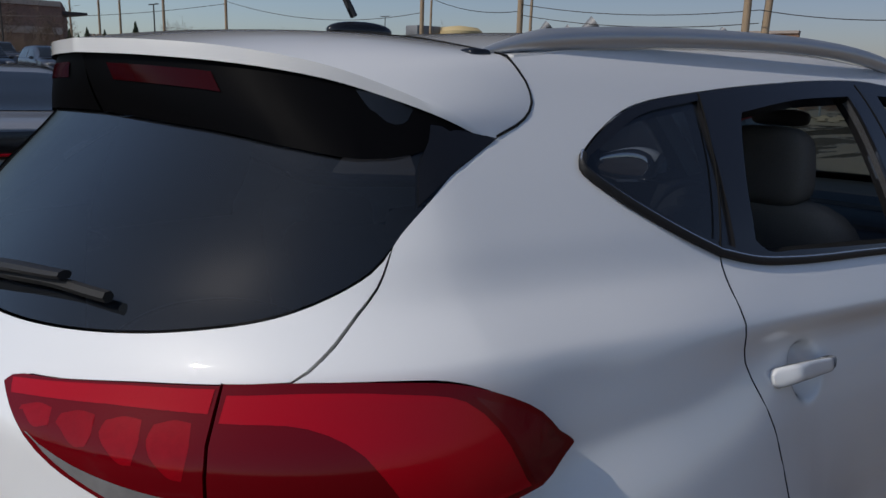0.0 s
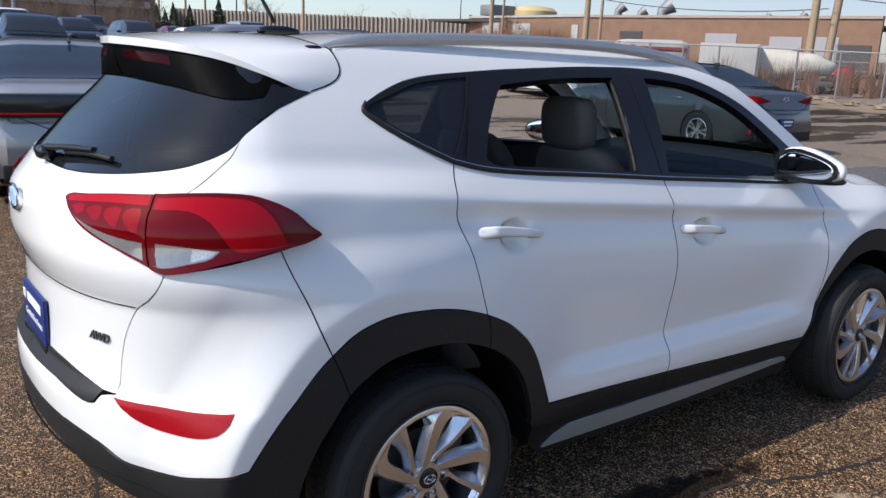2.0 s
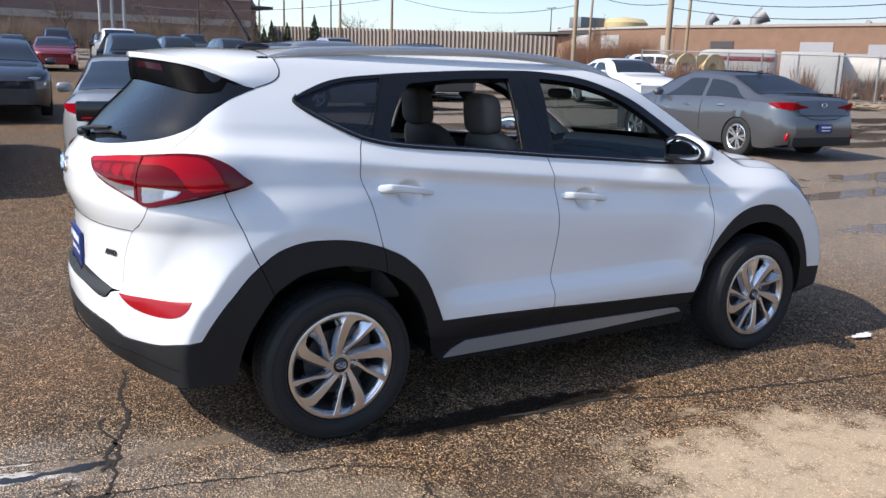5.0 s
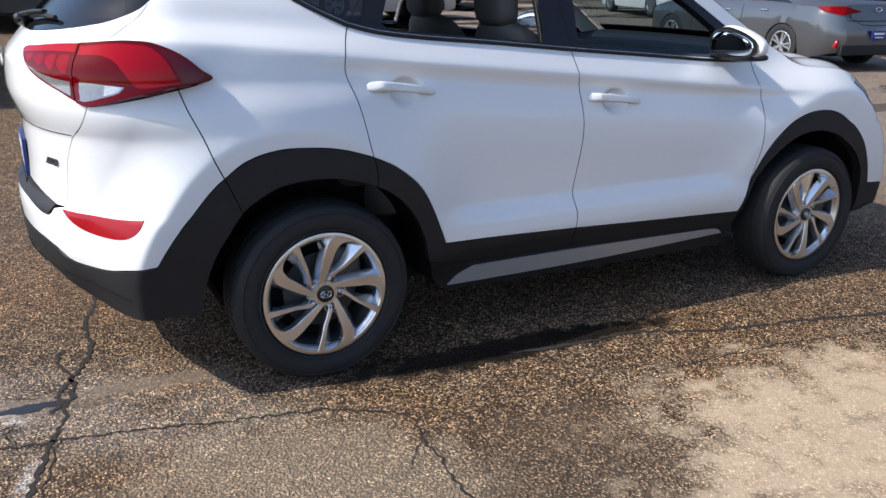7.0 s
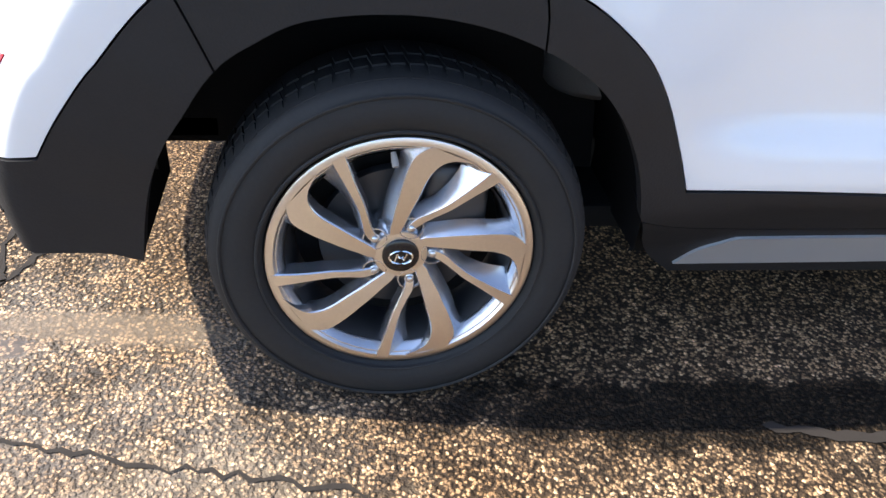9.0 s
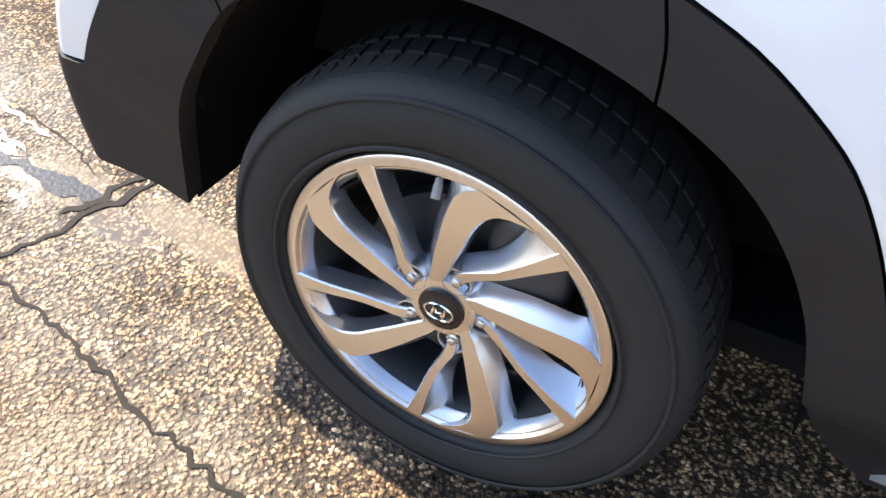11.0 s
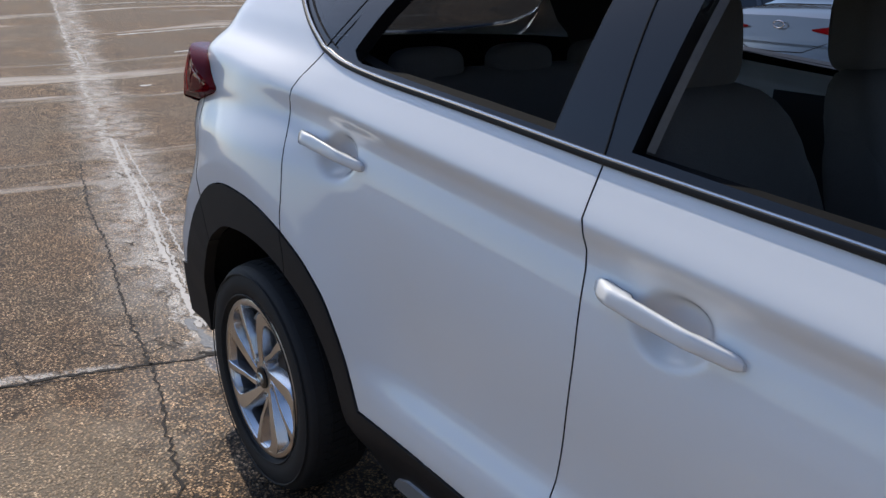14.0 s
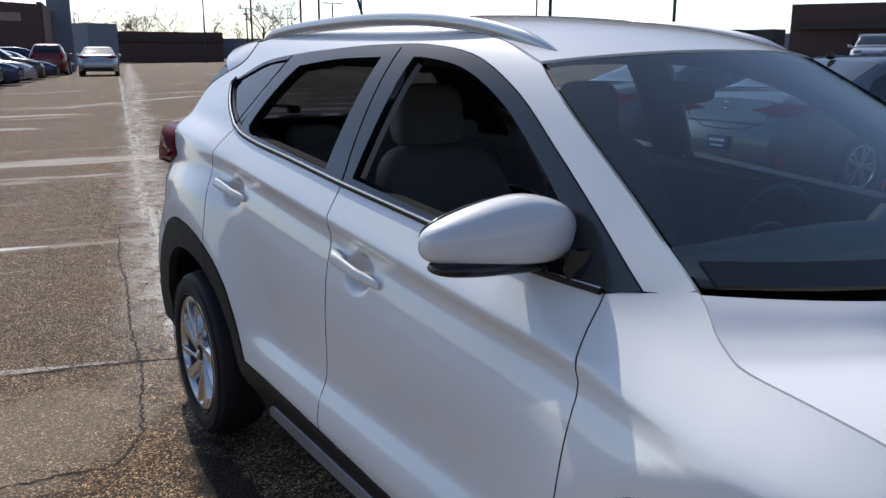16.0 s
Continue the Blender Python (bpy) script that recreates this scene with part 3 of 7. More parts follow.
    refl = ring(curve((-1.0, .694), (-.86, .694), (-.74, .695), (-.66, .701), (-.632, .705)), curve((-.632, .705), (-.640, .675), (-.675, .643), (-.725, .628), (-.83, .629), (-.90, .645), (-.96, .672), (-1.0, .694)))
    panel("rear_bumper", ring(curve((-.80, 1.069), (-.60, 1.099), (-.455, 1.128)), bumper_seam, arch_back[::-1], bump_low[::-1], curve((MID, .585), (MID, .684)), curve((MID, .684), (-1.25, .682), (-1.10, .660), (-1.06, .668), (-1.045, .69), (-1.0, .70)), hatch_low[::-1]), skin, WHITE, suv, "white rear bumper cover", side=s, step=.011, snap=MID)
    panel("reflector", refl, skin, REFLECTOR, suv, "red bumper reflector", side=s, proud=.004, depth=.006)
    panel("bumper_step", ring(curve((MID, .684), (-1.25, .682), (-1.10, .660)), curve((-1.10, .660), (-1.06, .668), (-1.045, .69), (-1.04, .702)), curve((-1.04, .702), (-1.26, .732), (MID, .742)), curve((MID, .742), (MID, .684))), skin, CLADDING, suv, "black bumper step pad", side=s, proud=.008, snap=MID)
    # black lower bumper, arch cladding, rocker
    inner_arch = curve((-.452, .325), (-.427, .432), (-.408, .50), (-.376, .582), (-.334, .660), (-.287, .717), (-.242, .747), (-.183, .779), (-.117, .794), (-.03, .800), (.05, .795), (.14, .775), (.225, .741), (.307, .689), (.366, .626), (.416, .537), (.442, .455), (.462, .36), (.475, .250))
    rear_in = inner_arch[inner_arch[:, 0] < -.302]
    panel("lower_bumper", ring(bump_low, arch_back, curve((-.356, .833), (-.33, .775), (-.300, .703)), rear_in[::-1], curve((-.452, .325), (-.513, .342), (-.60, .345), (-.80, .345), (-.95, .385), (-1.1, .44), (-1.25, .48), (MID, .50)), curve((MID, .50), (MID, .585))), skin, CLADDING, suv, "black lower bumper with the rear of the wheel arch", side=s, proud=.005, depth=.03, step=.02, snap=MID)
    panel("rear_valance", ring(curve((-.70, .308), (-.80, .32), (-.95, .375), (-1.1, .44), (-1.25, .48), (MID, .50)), curve((MID, .50), (MID, .36)), curve((MID, .36), (-1.1, .345), (-.85, .30), (-.70, .308))), skin, CLADDING, suv, "black rear valance", side=s, proud=-.030, snap=MID)
    top_in = inner_arch[(inner_arch[:, 0] > -.298) & (inner_arch[:, 0] < .210)]
    panel("arch_cladding", ring(curve((-.300, .703), (-.33, .775), (-.356, .833)), arch_top, curve((.198, .861), (.212, .80), (.214, .745)), top_in[::-1]), skin, CLADDING, suv, "black rear arch cladding", side=s, proud=.005, depth=.03)
    panel("door_cladding", ring(curve((.198, .861), (.212, .80), (.214, .745))[::-1], arch_front, rocker, curve((1.184, .453), (1.184, .362)), curve((1.184, .362), (.70, .365), (.52, .385), (.46, .40)), inner_arch[::-1][np.array([(p[0] > .218) & (p[1] > .405) for p in inner_arch[::-1]])]), skin, CLADDING, rear_door, "black door cladding", side=s, proud=.005, depth=.025)
    panel("door_cladding", ring(rocker_f, curve((2.212, .405), (2.205, .335)), curve((2.205, .335), (1.7, .350), (1.184, .362)), curve((1.184, .362), (1.184, .453))), skin, CLADDING, front_door, "black door cladding", side=s, proud=.005, depth=.05)
    panel("rocker", ring(curve((.46, .40), (.52, .385), (.70, .365), (1.184, .362), (1.7, .350), (2.205, .335)), curve((2.205, .335), (2.19, .21)), curve((2.19, .21), (1.3, .215), (.58, .225)), curve((.58, .225), (.51, .29), (.46, .40))), skin, CLADDING, suv, side=s, proud=.004, depth=.08)
    panel("sill_trim", ring(curve((.575, .258), (.615, .305), (.685, .343)), curve((.685, .343), (1.3, .343), (2.08, .326)), curve((2.08, .326), (2.13, .315), (2.16, .29)), curve((2.16, .29), (1.3, .262), (.575, .258))), skin, SILVER, suv, "silver sill trim", side=s, proud=.012, depth=.02)
    fin = curve((2.205, .335), (2.255, .50), (2.32, .61), (2.40, .69), (2.50, .757), (2.61, .787), (2.73, .783), (2.86, .740), (2.98, .64), (3.06, .53), (3.10, .40), (3.11, .26))
    panel("arch_cladding", ring(farch, curve((3.09, .61), (3.17, .46), (3.25, .30)), curve((3.25, .30), (3.11, .26)), fin[::-1], curve((2.205, .335), (2.212, .405))), skin, CLADDING, suv, "black front arch cladding", side=s, proud=.005, depth=.045)
    # front end, plain
    panel("front_bumper", ring(curve((3.09, .61), (3.13, .80), (3.20, .86)), curve((3.20, .86), (3.6, .80), (FMID, .79)), curve((FMID, .79), (FMID, .45)), curve((FMID, .45), (3.4, .45), (3.17, .46)), curve((3.17, .46), (3.09, .61))), skin, WHITE, suv, "white front bumper cover", side=s)
    panel("lower_grille", ring(curve((3.17, .46), (3.4, .45), (FMID, .45)), curve((FMID, .45), (FMID, .26)), curve((FMID, .26), (3.25, .27)), curve((3.25, .27), (3.17, .46))), skin, CLADDING, suv, side=s, proud=-.003)
    panel("grille", ring(curve((3.62, .80), (FMID, .79)), curve((FMID, .79), (FMID, .97)), curve((FMID, .97), (3.58, .975)), curve((3.58, .975), (3.62, .80))), skin, CLADDING, suv, side=s, proud=-.006)
    panel("headlamp", ring(curve((2.95, 1.02), (3.06, .93), (3.13, .855), (3.20, .86), (3.45, .82), (3.61, .803)), curve((3.61, .803), (3.58, .975)), curve((3.58, .975), (3.3, 1.0), (3.08, 1.045), (2.95, 1.02))), skin, CLEAR_LENS, suv, "clear headlamp lens", side=s, proud=.003)

# roof, hood and windscreen: sheets spanned between the two sides
def edge_at(line, a):
    """The point of the side's skin at a share a of a line on it."""
    k = np.clip(a, 0, 1) * (len(line) - 1)
    i = np.clip(k.astype(int), 0, len(line) - 2)
    q = line[i] + (line[i + 1] - line[i]) * (k - i)[..., None]
    return skin(q[..., 0], q[..., 1])


def roof_skin(a, s):
    e = edge_at(roof_edge, np.asarray(a, float))
    c = np.abs(s) ** 2.4
    x = e[..., 0] + (1 - c) * (-.02 + .16 * ramp(a, .6, 1.0))
    return np.stack([x, e[..., 1] * -s, e[..., 2] + (1 - c) * (.030 + .012 * np.sin(np.clip(a, 0, 1) * math.pi))], -1)


def shield_skin(a, s):
    e = edge_at(shield_edge, np.asarray(a, float))
    c = np.abs(s) ** 2.2
    x = e[..., 0] + (1 - c) * (.14 + .12 * a)
    return np.stack([x, e[..., 1] * -s, e[..., 2] + (1 - c) * (.030 - .035 * a)], -1)


hood_edge = curve((2.47, 1.186), (2.505, 1.165), (2.541, 1.136), (2.58, 1.117), (2.612, 1.106), (2.666, 1.101), (2.72, 1.098), (2.794, 1.092), (2.865, 1.083), (3.0, 1.055), (3.2, 1.015), (3.4, .985), (3.55, .975))


def hood_skin(a, s):
    e = edge_at(hood_edge, np.asarray(a, float))
    c = np.abs(s) ** 2.6
    x = e[..., 0] + (1 - c) * (.30 * (1 - a) + .12 * a)
    rib = .014 * (1 - ramp(np.abs(s), .70, 1.0)) - .010 * np.exp(-((np.abs(s) - .62) / .10) ** 2)
    return np.stack([x, e[..., 1] * -s, e[..., 2] + (1 - c) * (.0 + .05 * a) + rib * ramp(a, .0, .15)], -1)


def sheet(name, f, us, vs, mat, label="", thick=.02, parent=None):
    p, faces = loft(f, us, vs)
    n = np.array(p)
    bm = bmesh.new()
    vv = [bm.verts.new(tuple(q)) for q in n]
    for q in faces:
        bm.faces.new([vv[i] for i in q])
    bmesh.ops.remove_doubles(bm, verts=bm.verts[:], dist=1e-5)
    bmesh.ops.recalc_face_normals(bm, faces=bm.faces[:])
    if sum(g.normal.z for g in bm.faces) < 0:
        bmesh.ops.reverse_faces(bm, faces=bm.faces[:])
    rim = [e for e in bm.edges if e.is_boundary]
    got = bmesh.ops.extrude_edge_only(bm, edges=rim)
    for v in got["geom"]:
        if isinstance(v, bmesh.types.BMVert):
            v.co.z -= thick
    return part(name, bm, mat, parent or suv, label)


SS = np.linspace(-1, 1, 41)
sheet("roof", roof_skin, np.linspace(.012, .992, 40), SS * .992, WHITE, "white roof panel", .007)
sheet("windscreen", shield_skin, np.linspace(.006, .985, 24), SS * .985, CLEAR, "clear windscreen", .004)
sheet("cowl", lambda a, s: shield_skin(a, s) + np.array([.004, 0, .004]), np.linspace(.90, .985, 5), SS * .96, BLACK_TRIM, "black lower edge of the windscreen", .006)
sheet("hood", lambda a, s: hood_skin(a, s), np.linspace(.012, 1, 60), SS * .9985, WHITE, "white hood", .012)

# the roof spoiler over the tailgate
side_seam = skin(*spoil_seam[::-1].T) * np.array([1, -1, 1])
front_line = np.vstack([curve((-.17, 0, 1.694), (-.165, .25, 1.686), (-.155, .41, 1.666), tuple(side_seam[0]), step=.02)[:-1], side_seam])
tip = side_seam[-1]
back_line = curve((-.665, 0, 1.668), (-.64, .20, 1.664), (-.59, .36, 1.655), (-.545, .43, 1.645), (-.49, .485, 1.630), (-.43, .530, 1.606), (-.36, .575, 1.572), tuple(tip + np.array([-.015, .002, -.004])), step=.02)


def between(line, a):
    k = np.clip(a, 0, 1) * (len(line) - 1)
    i = np.clip(k.astype(int), 0, len(line) - 2)
    return line[i] + (line[i + 1] - line[i]) * (k - i)[..., None]


def spoiler_top(a, t):
    """a: across, from -1 to 1; t: from its front seam to the trailing edge."""
    k = np.abs(np.asarray(a, float))
    p = between(front_line, k) * (1 - t)[..., None] + between(back_line, k) * t[..., None]
    p = p * np.stack([1 + 0 * k, -np.sign(a), 1 + 0 * k], -1)
    p[..., 2] += .012 * np.sin(t * math.pi) * (1 - k ** 3)
    return p


def spoiler_body():
    ts = np.linspace(0, 1, 14)
    aa = np.linspace(-1, 1, 61)
    A, T_ = np.meshgrid(aa, ts)
    top = spoiler_top(A, T_)
    under = top.copy()
    under[..., 2] -= .003 + .020 * ramp(T_, .75, 1.0) * (1 - np.abs(A) ** 4) + .022 * np.sin(np.clip(T_, 0, 1) * math.pi) ** .6 * (1 - np.abs(A) ** 3)
    n, m = len(aa), len(ts)
    verts = list(top.reshape(-1, 3)) + list(under.reshape(-1, 3))
    faces = []
    for j in range(m - 1):
        for i in range(n - 1):
            q = (j * n + i, j * n + i + 1, (j + 1) * n + i + 1, (j + 1) * n + i)
            faces += [q, tuple(k + n * m for k in q[::-1])]
    rim = [j * n for j in range(m)], [j * n + n - 1 for j in range(m)], list(range(n)), [(m - 1) * n + i for i in range(n)]
    for line in rim:
        for a, b in zip(line, line[1:]):
            faces.append((a, b, b + n * m, a + n * m))
    return verts, faces


spoiler = from_mesh("roof_spoiler", *spoiler_body(), WHITE, suv, "white roof spoiler", 50)
bm_fix = bmesh.new()
bm_fix.from_mesh(spoiler.data)
bmesh.ops.recalc_face_normals(bm_fix, faces=bm_fix.faces[:])
bm_fix.to_mesh(spoiler.data)
bm_fix.free()
spoiler.data.materials.append(BLACK_TRIM)
for poly in spoiler.data.polygons:
    if poly.index < 2 * 13 * 60 and poly.index % 2 == 1:
        poly.material_index = 1
from_mesh("roof_joint", *tube(np.vstack([front_line[::-1] * np.array([1, -1, 1]), front_line[1:]]) + np.array([0, 0, .0005]), .0022, 5), DARK, spoiler, "thin dark joint at the roof")
# black garnish between the spoiler and the glass
glass_line = curve((MID, 1.548), (-1.25, 1.543), (-1.02, 1.535), (-.80, 1.520), (-.614, 1.509), (-.50, 1.512), (-.44, 1.518), (-.36, 1.528), (-.280, 1.527))


def garnish(k, t):
    foot = glass_line[np.clip((np.asarray(k) * (len(glass_line) - 1)).astype(int), 0, len(glass_line) - 1)]
    a = skin(foot[..., 0], foot[..., 1]) * np.array([1, -1, 1]) + np.stack([-.006 * (1 - k), .006 * (1 - k), 0 * k], -1)
    b = between(back_line, k) + np.array([.010, -.004, 0]) + np.stack([0 * k, 0 * k, -.004 - .016 * (1 - k ** 4)], -1)
    return a * (1 - t)[..., None] + b * t[..., None] + (np.sin(t * math.pi) * (1 - k ** 4))[..., None] * np.array([-.004, .003, -.004])


for s in (1, -1):
    g_v, g_f = loft(lambda k, t: garnish(k, t) * np.array([1, -s, 1]), np.linspace(0, 1, len(glass_line)), np.linspace(0, 1, 9), flip=s < 0)
    from_mesh("glass_garnish", g_v, g_f, SOFT_BLACK, spoiler, "black gloss garnish under the spoiler")
    g_v, g_f = loft(lambda k, t: garnish(k, t) * np.array([1, -s, 1]) + np.array([-.0025, 0, 0]), np.linspace(.10, .42, 12), np.linspace(.60, .84, 4), flip=s < 0)
    from_mesh("stop_lamp", g_v, g_f, STOP_RED, spoiler, "dark red high stop lamp")
    panel("spoiler_fin", ring(curve((-.264, 1.529), (-.32, 1.542), (-.385, 1.552)), curve((-.385, 1.552), (-.41, 1.530), (-.46, 1.50), (-.485, 1.45)), curve((-.485, 1.45), (-.41, 1.476), (-.264, 1.529))), skin, BLACK_TRIM, spoiler, "black side fin", side=s, proud=.003, depth=.012, gap=.001)

# dark inner shell behind the gaps, floor and underside
for s in (1, -1):
    us = np.linspace(.50, 2.18, 60)
    p, f = loft(lambda u, z: skin(u, z) * np.array([1, s, 1]) + np.array([0, .045 * s, 0]), us, np.linspace(.25, 1.12, 14), flip=s < 0)
    from_mesh("inner_sill", p, f, DARK, suv)
    tail_u = np.linspace(MID, -.42, 40)
    p, f = loft(lambda u, z: (skin(u, z) * np.array([.96, s * .95, 1])), tail_u, np.linspace(.50, 1.27, 14), flip=s < 0)
    from_mesh("tail_structure", p, f, DARK, suv)
    # pillar and roof-side linings seen through the open windows
    p, f = loft(lambda u, z: skin(u, z) * np.array([1, s, 1]) + np.array([0, .05 * s, -.01]), np.linspace(-.15, 1.25, 40), np.linspace(1.58, 1.64, 3), flip=s < 0)
    from_mesh("roof_side_lining", p, f, TRIM_GREY, suv)
    # wheel houses
    for cx in (0, 2.67):
        verts, faces = [], []
        for i, a in enumerate(np.linspace(-.10, math.pi + .10, 26)):
            lip = float(np.interp(math.degrees(a) if cx == 0 else 180 - math.degrees(a), *ARCH_Y)) - (.030 if cx == 0 else .06)
            for y in (-.50, -lip):
                verts.append((cx + .470 * math.cos(a), y * s, .36 + .448 * math.sin(a)))
        for i in range(25):
            faces.append((2 * i, 2 * i + 1, 2 * i + 3, 2 * i + 2))
        verts += [(cx - .47, -.50 * s, .40), (cx + .47, -.50 * s, .30), (cx + .42, -.50 * s, .8), (cx - .42, -.50 * s, .8)]
        faces.append((52, 53, 54, 55))
        from_mesh("wheel_house", verts, faces, DARK, suv)
part("floor_pan", box_bm((3.0, 1.35, .06), (1.15, 0, .30), .02), DARK, suv)
part("rear_underside", box_bm((.42, 1.0, .08), (-.55, 0, .42), .02), DARK, suv)
part("engine_bay", box_bm((.70, 1.0, .55), (2.95, 0, .62), .05), DARK, suv)

# roof rails and aerial
for s in (1, -1):
    pts = curve((-.185, .462, 1.655), (-.10, .466, 1.674), (.10, .470, 1.692), (.5, .474, 1.706), (.95, .475, 1.706), (1.30, .472, 1.688), (1.55, .468, 1.656), (1.72, .464, 1.618), (1.82, .462, 1.585), step=.05)
    pts[:, 1] *= -s
    n = len(pts)
    rr = .0165 * np.minimum(1, np.minimum(np.arange(n) + 1.2, n + .2 - np.arange(n)) / 5.0)
    rail = from_mesh("roof_rail", *tube(pts, rr, 10, 1.25), SILVER, suv, "silver roof rail")
    from_mesh("rail_foot", *rounded((.05, .036, .022), (-.192, -.464 * s, 1.652), power=4), BLACK_TRIM, rail)
aerial = from_mesh("aerial_base", *rounded((.165, .048, .040), (-.085, 0, 1.705), power=2.2), BLACK_TRIM, suv, "black roof aerial base")
from_mesh("aerial_rod", *tube([(-.10, 0, 1.735), (-.20, 0, 1.90), (-.265, 0, 1.985)], [.008, .005, .004], 8), BLACK_TRIM, aerial)
# ---- wheels ----
# spokes: radius, angle of the one edge, of the other, and of the foot of the sloped flank, in degrees
BROAD = ((.042, 95, 118, 128), (.06, 88, 110, 124), (.075, 84.5, 103, 117), (.10, 81, 97.5, 108), (.13, 78.3, 93, 101.5), (.165, 76.6, 89.8, 95.5), (.19, 74, 87.6, 92.5), (.205, 70.8, 86, 92), (.215, 66.5, 83.5, 92), (.228, 57, 79, 90))
SLIM = ((.055, 68, 81, 90), (.080, 60.5, 72, 82), (.10, 55, 62.5, 72), (.13, 49.6, 55.2, 62.5), (.17, 47, 52, 60), (.20, 45.4, 50.8, 60.5), (.230, 44, 50, 63))


def build_wheel():
    """A wheel at its own centre, outer face towards -y."""
    w = new("wheel")
    prof = [(.236, .075), (.262, .100), (.300, .108), (.335, .098), (.347, .080), (.350, .0), (.350, -.020), (.347, -.078), (.340, -.092), (.331, -.101), (.318, -.106), (.295, -.111), (.268, -.107), (.2525, -.097), (.2465, -.088), (.244, -.07), (.230, .0), (.236, .075)]
    v, f = lathe(prof, 72)
    tyre = from_mesh("tyre", v, f, RUBBER, w, "black rubber tyre", 30)
    # tread blocks round the shoulder
    v, f = [], []
    for k in range(72):
        for y0, y1, r in ((-.085, -.050, .3525), (-.044, -.006, .3535), (.002, .040, .3535)):
            a0, a1 = (k + .10) * 2 * math.pi / 72, (k + .86) * 2 * math.pi / 72
            b = len(v)
            off = .02 if y0 > -.05 else 0
            for r_ in (r - .012, r):
                for a, y in ((a0, y0), (a1, y0), (a1 + off, y1), (a0 + off, y1)):
                    rr = r_ - (.008 if y == -.085 else 0)
                    v.append((rr * math.cos(a), y, rr * math.sin(a)))
            f += [(b + 4, b + 5, b + 6, b + 7), (b, b + 1, b + 5, b + 4), (b + 1, b + 2, b + 6, b + 5), (b + 2, b + 3, b + 7, b + 6), (b + 3, b, b + 4, b + 7)]
    from_mesh("tread", v, f, RUBBER, tyre, "", 20)
    # raised ribs on the side wall
    for r in (.322, .258):
        v, f = lathe([(r - .003, -.1085), (r - .001, -.1105), (r + .002, -.1105), (r + .004, -.1075)], 72)
        from_mesh("side_rib", v, f, RUBBER, tyre)
    rim = from_mesh("rim", *lathe([(.242, -.080), (.2455, -.0905), (.2435, -.096), (.233, -.096), (.2235, -.094), (.2165, -.086), (.2105, -.070)], 80), ALLOY, w, "silver alloy rim", 35)
    # the barrel's dark colour stands in for shade inside the wheel
    from_mesh("rim_barrel", *lathe([(.210, -.078), (.203, -.055), (.200, -.02), (.196, .06), (.225, .08)], 60), DARK_AND_SHADED_ALLOY, rim, "dark inner rim barrel")
    from_mesh("rim_face", *lathe([(.2458, -.0925), (.2445, -.0980), (.2415, -.0995), (.2300, -.0992), (.2262, -.0950), (.2180, -.0800)], 80), MACHINED, rim, "machined rim lip")
    # five broad hooked spokes and five slim ones between them, each with one sloped bright flank
    def spoke_mesh(lines, drop, deep):
        """lines: one row for each radius, from hub to rim."""
        v, f = [], []
        rr = [q[0] for q in lines]
        n = 29
        for i in range(n):
            r = rr[0] + (rr[-1] - rr[0]) * i / (n - 1)
            lo = float(smooth_line(r, rr, [q[1] for q in lines]))
            hi = float(smooth_line(r, rr, [q[2] for q in lines]))
            t = i / (n - 1)
            y = -.0835 - .0165 * math.sin(t * math.pi * .5) - drop * math.sin(t * math.pi)
            foot = float(smooth_line(r, rr, [q[3] for q in lines]))
            bev = math.degrees(.0022 / r)
            for a, yy in ((lo - 2 * bev, y + .034), (lo - bev, y + .0025), (lo, y), (hi, y), (hi + bev, y + .0025), (max(foot, hi + 2 * bev), y + deep)):
                v.append((1.018 * r * math.cos(radians(a)), float(yy), 1.018 * r * math.sin(radians(a))))
        for i in range(n - 1):
            for j in range(5):
                f.append((i * 6 + j, (i + 1) * 6 + j, (i + 1) * 6 + j + 1, i * 6 + j + 1))
        ob = from_mesh("spoke", v, f, ALLOY, rim, "", 30)
        ob.data.materials.append(MACHINED)
        for poly in ob.data.polygons:
            if poly.index % 5 == 2:
                poly.material_index = 1

    for k in range(5):
        base = 72 * k
        spoke_mesh([(q[0], q[1] + base, q[2] + base, q[3] + base) for q in BROAD], .0, .030)
        spoke_mesh([(q[0], q[1] + base, q[2] + base, q[3] + base) for q in SLIM], .0, .032)
    from_mesh("hub", *lathe([(.074, -.030), (.072, -.058), (.062, -.071), (.052, -.0775), (.050, -.0815)], 40), ALLOY, rim, "silver wheel hub")
    from_mesh("hub_face", *lathe([(.050, -.0810), (.0485, -.0838), (.036, -.0845), (.0, -.0845)], 40), MACHINED, rim, "machined hub face")
    for k in range(5):
        a = 2 * math.pi * k / 5 + radians(.6)
        c = (.0590 * math.cos(a), .0590 * math.sin(a))
        v, f = lathe([(.0250, -.058), (.0240, -.0800), (.0228, -.0842), (.0208, -.0846), (.0198, -.0815), (.0195, -.074)], 24)
        from_mesh("lug_boss", [(x + c[0], y, z + c[1]) for x, y, z in v], f, ALLOY, rim, "silver boss round the lug")
        v, f = lathe([(.0198, -.0800), (.0185, -.0745), (.0, -.0740)], 18)
        from_mesh("lug_pocket", [(x + c[0], y, z + c[1]) for x, y, z in v], f, DARK_AND_SHADED_ALLOY, rim, "dark lug pocket")
        v, f = lathe([(.0100, -.074), (.0098, -.0815), (.0070, -.0830), (.0065, -.0870), (.0040, -.0885), (.0, -.0888)], 12)
        from_mesh("lug_nut", [(x + c[0], y, z + c[1]) for x, y, z in v], f, ALLOY, rim, "steel lug nut", 35)
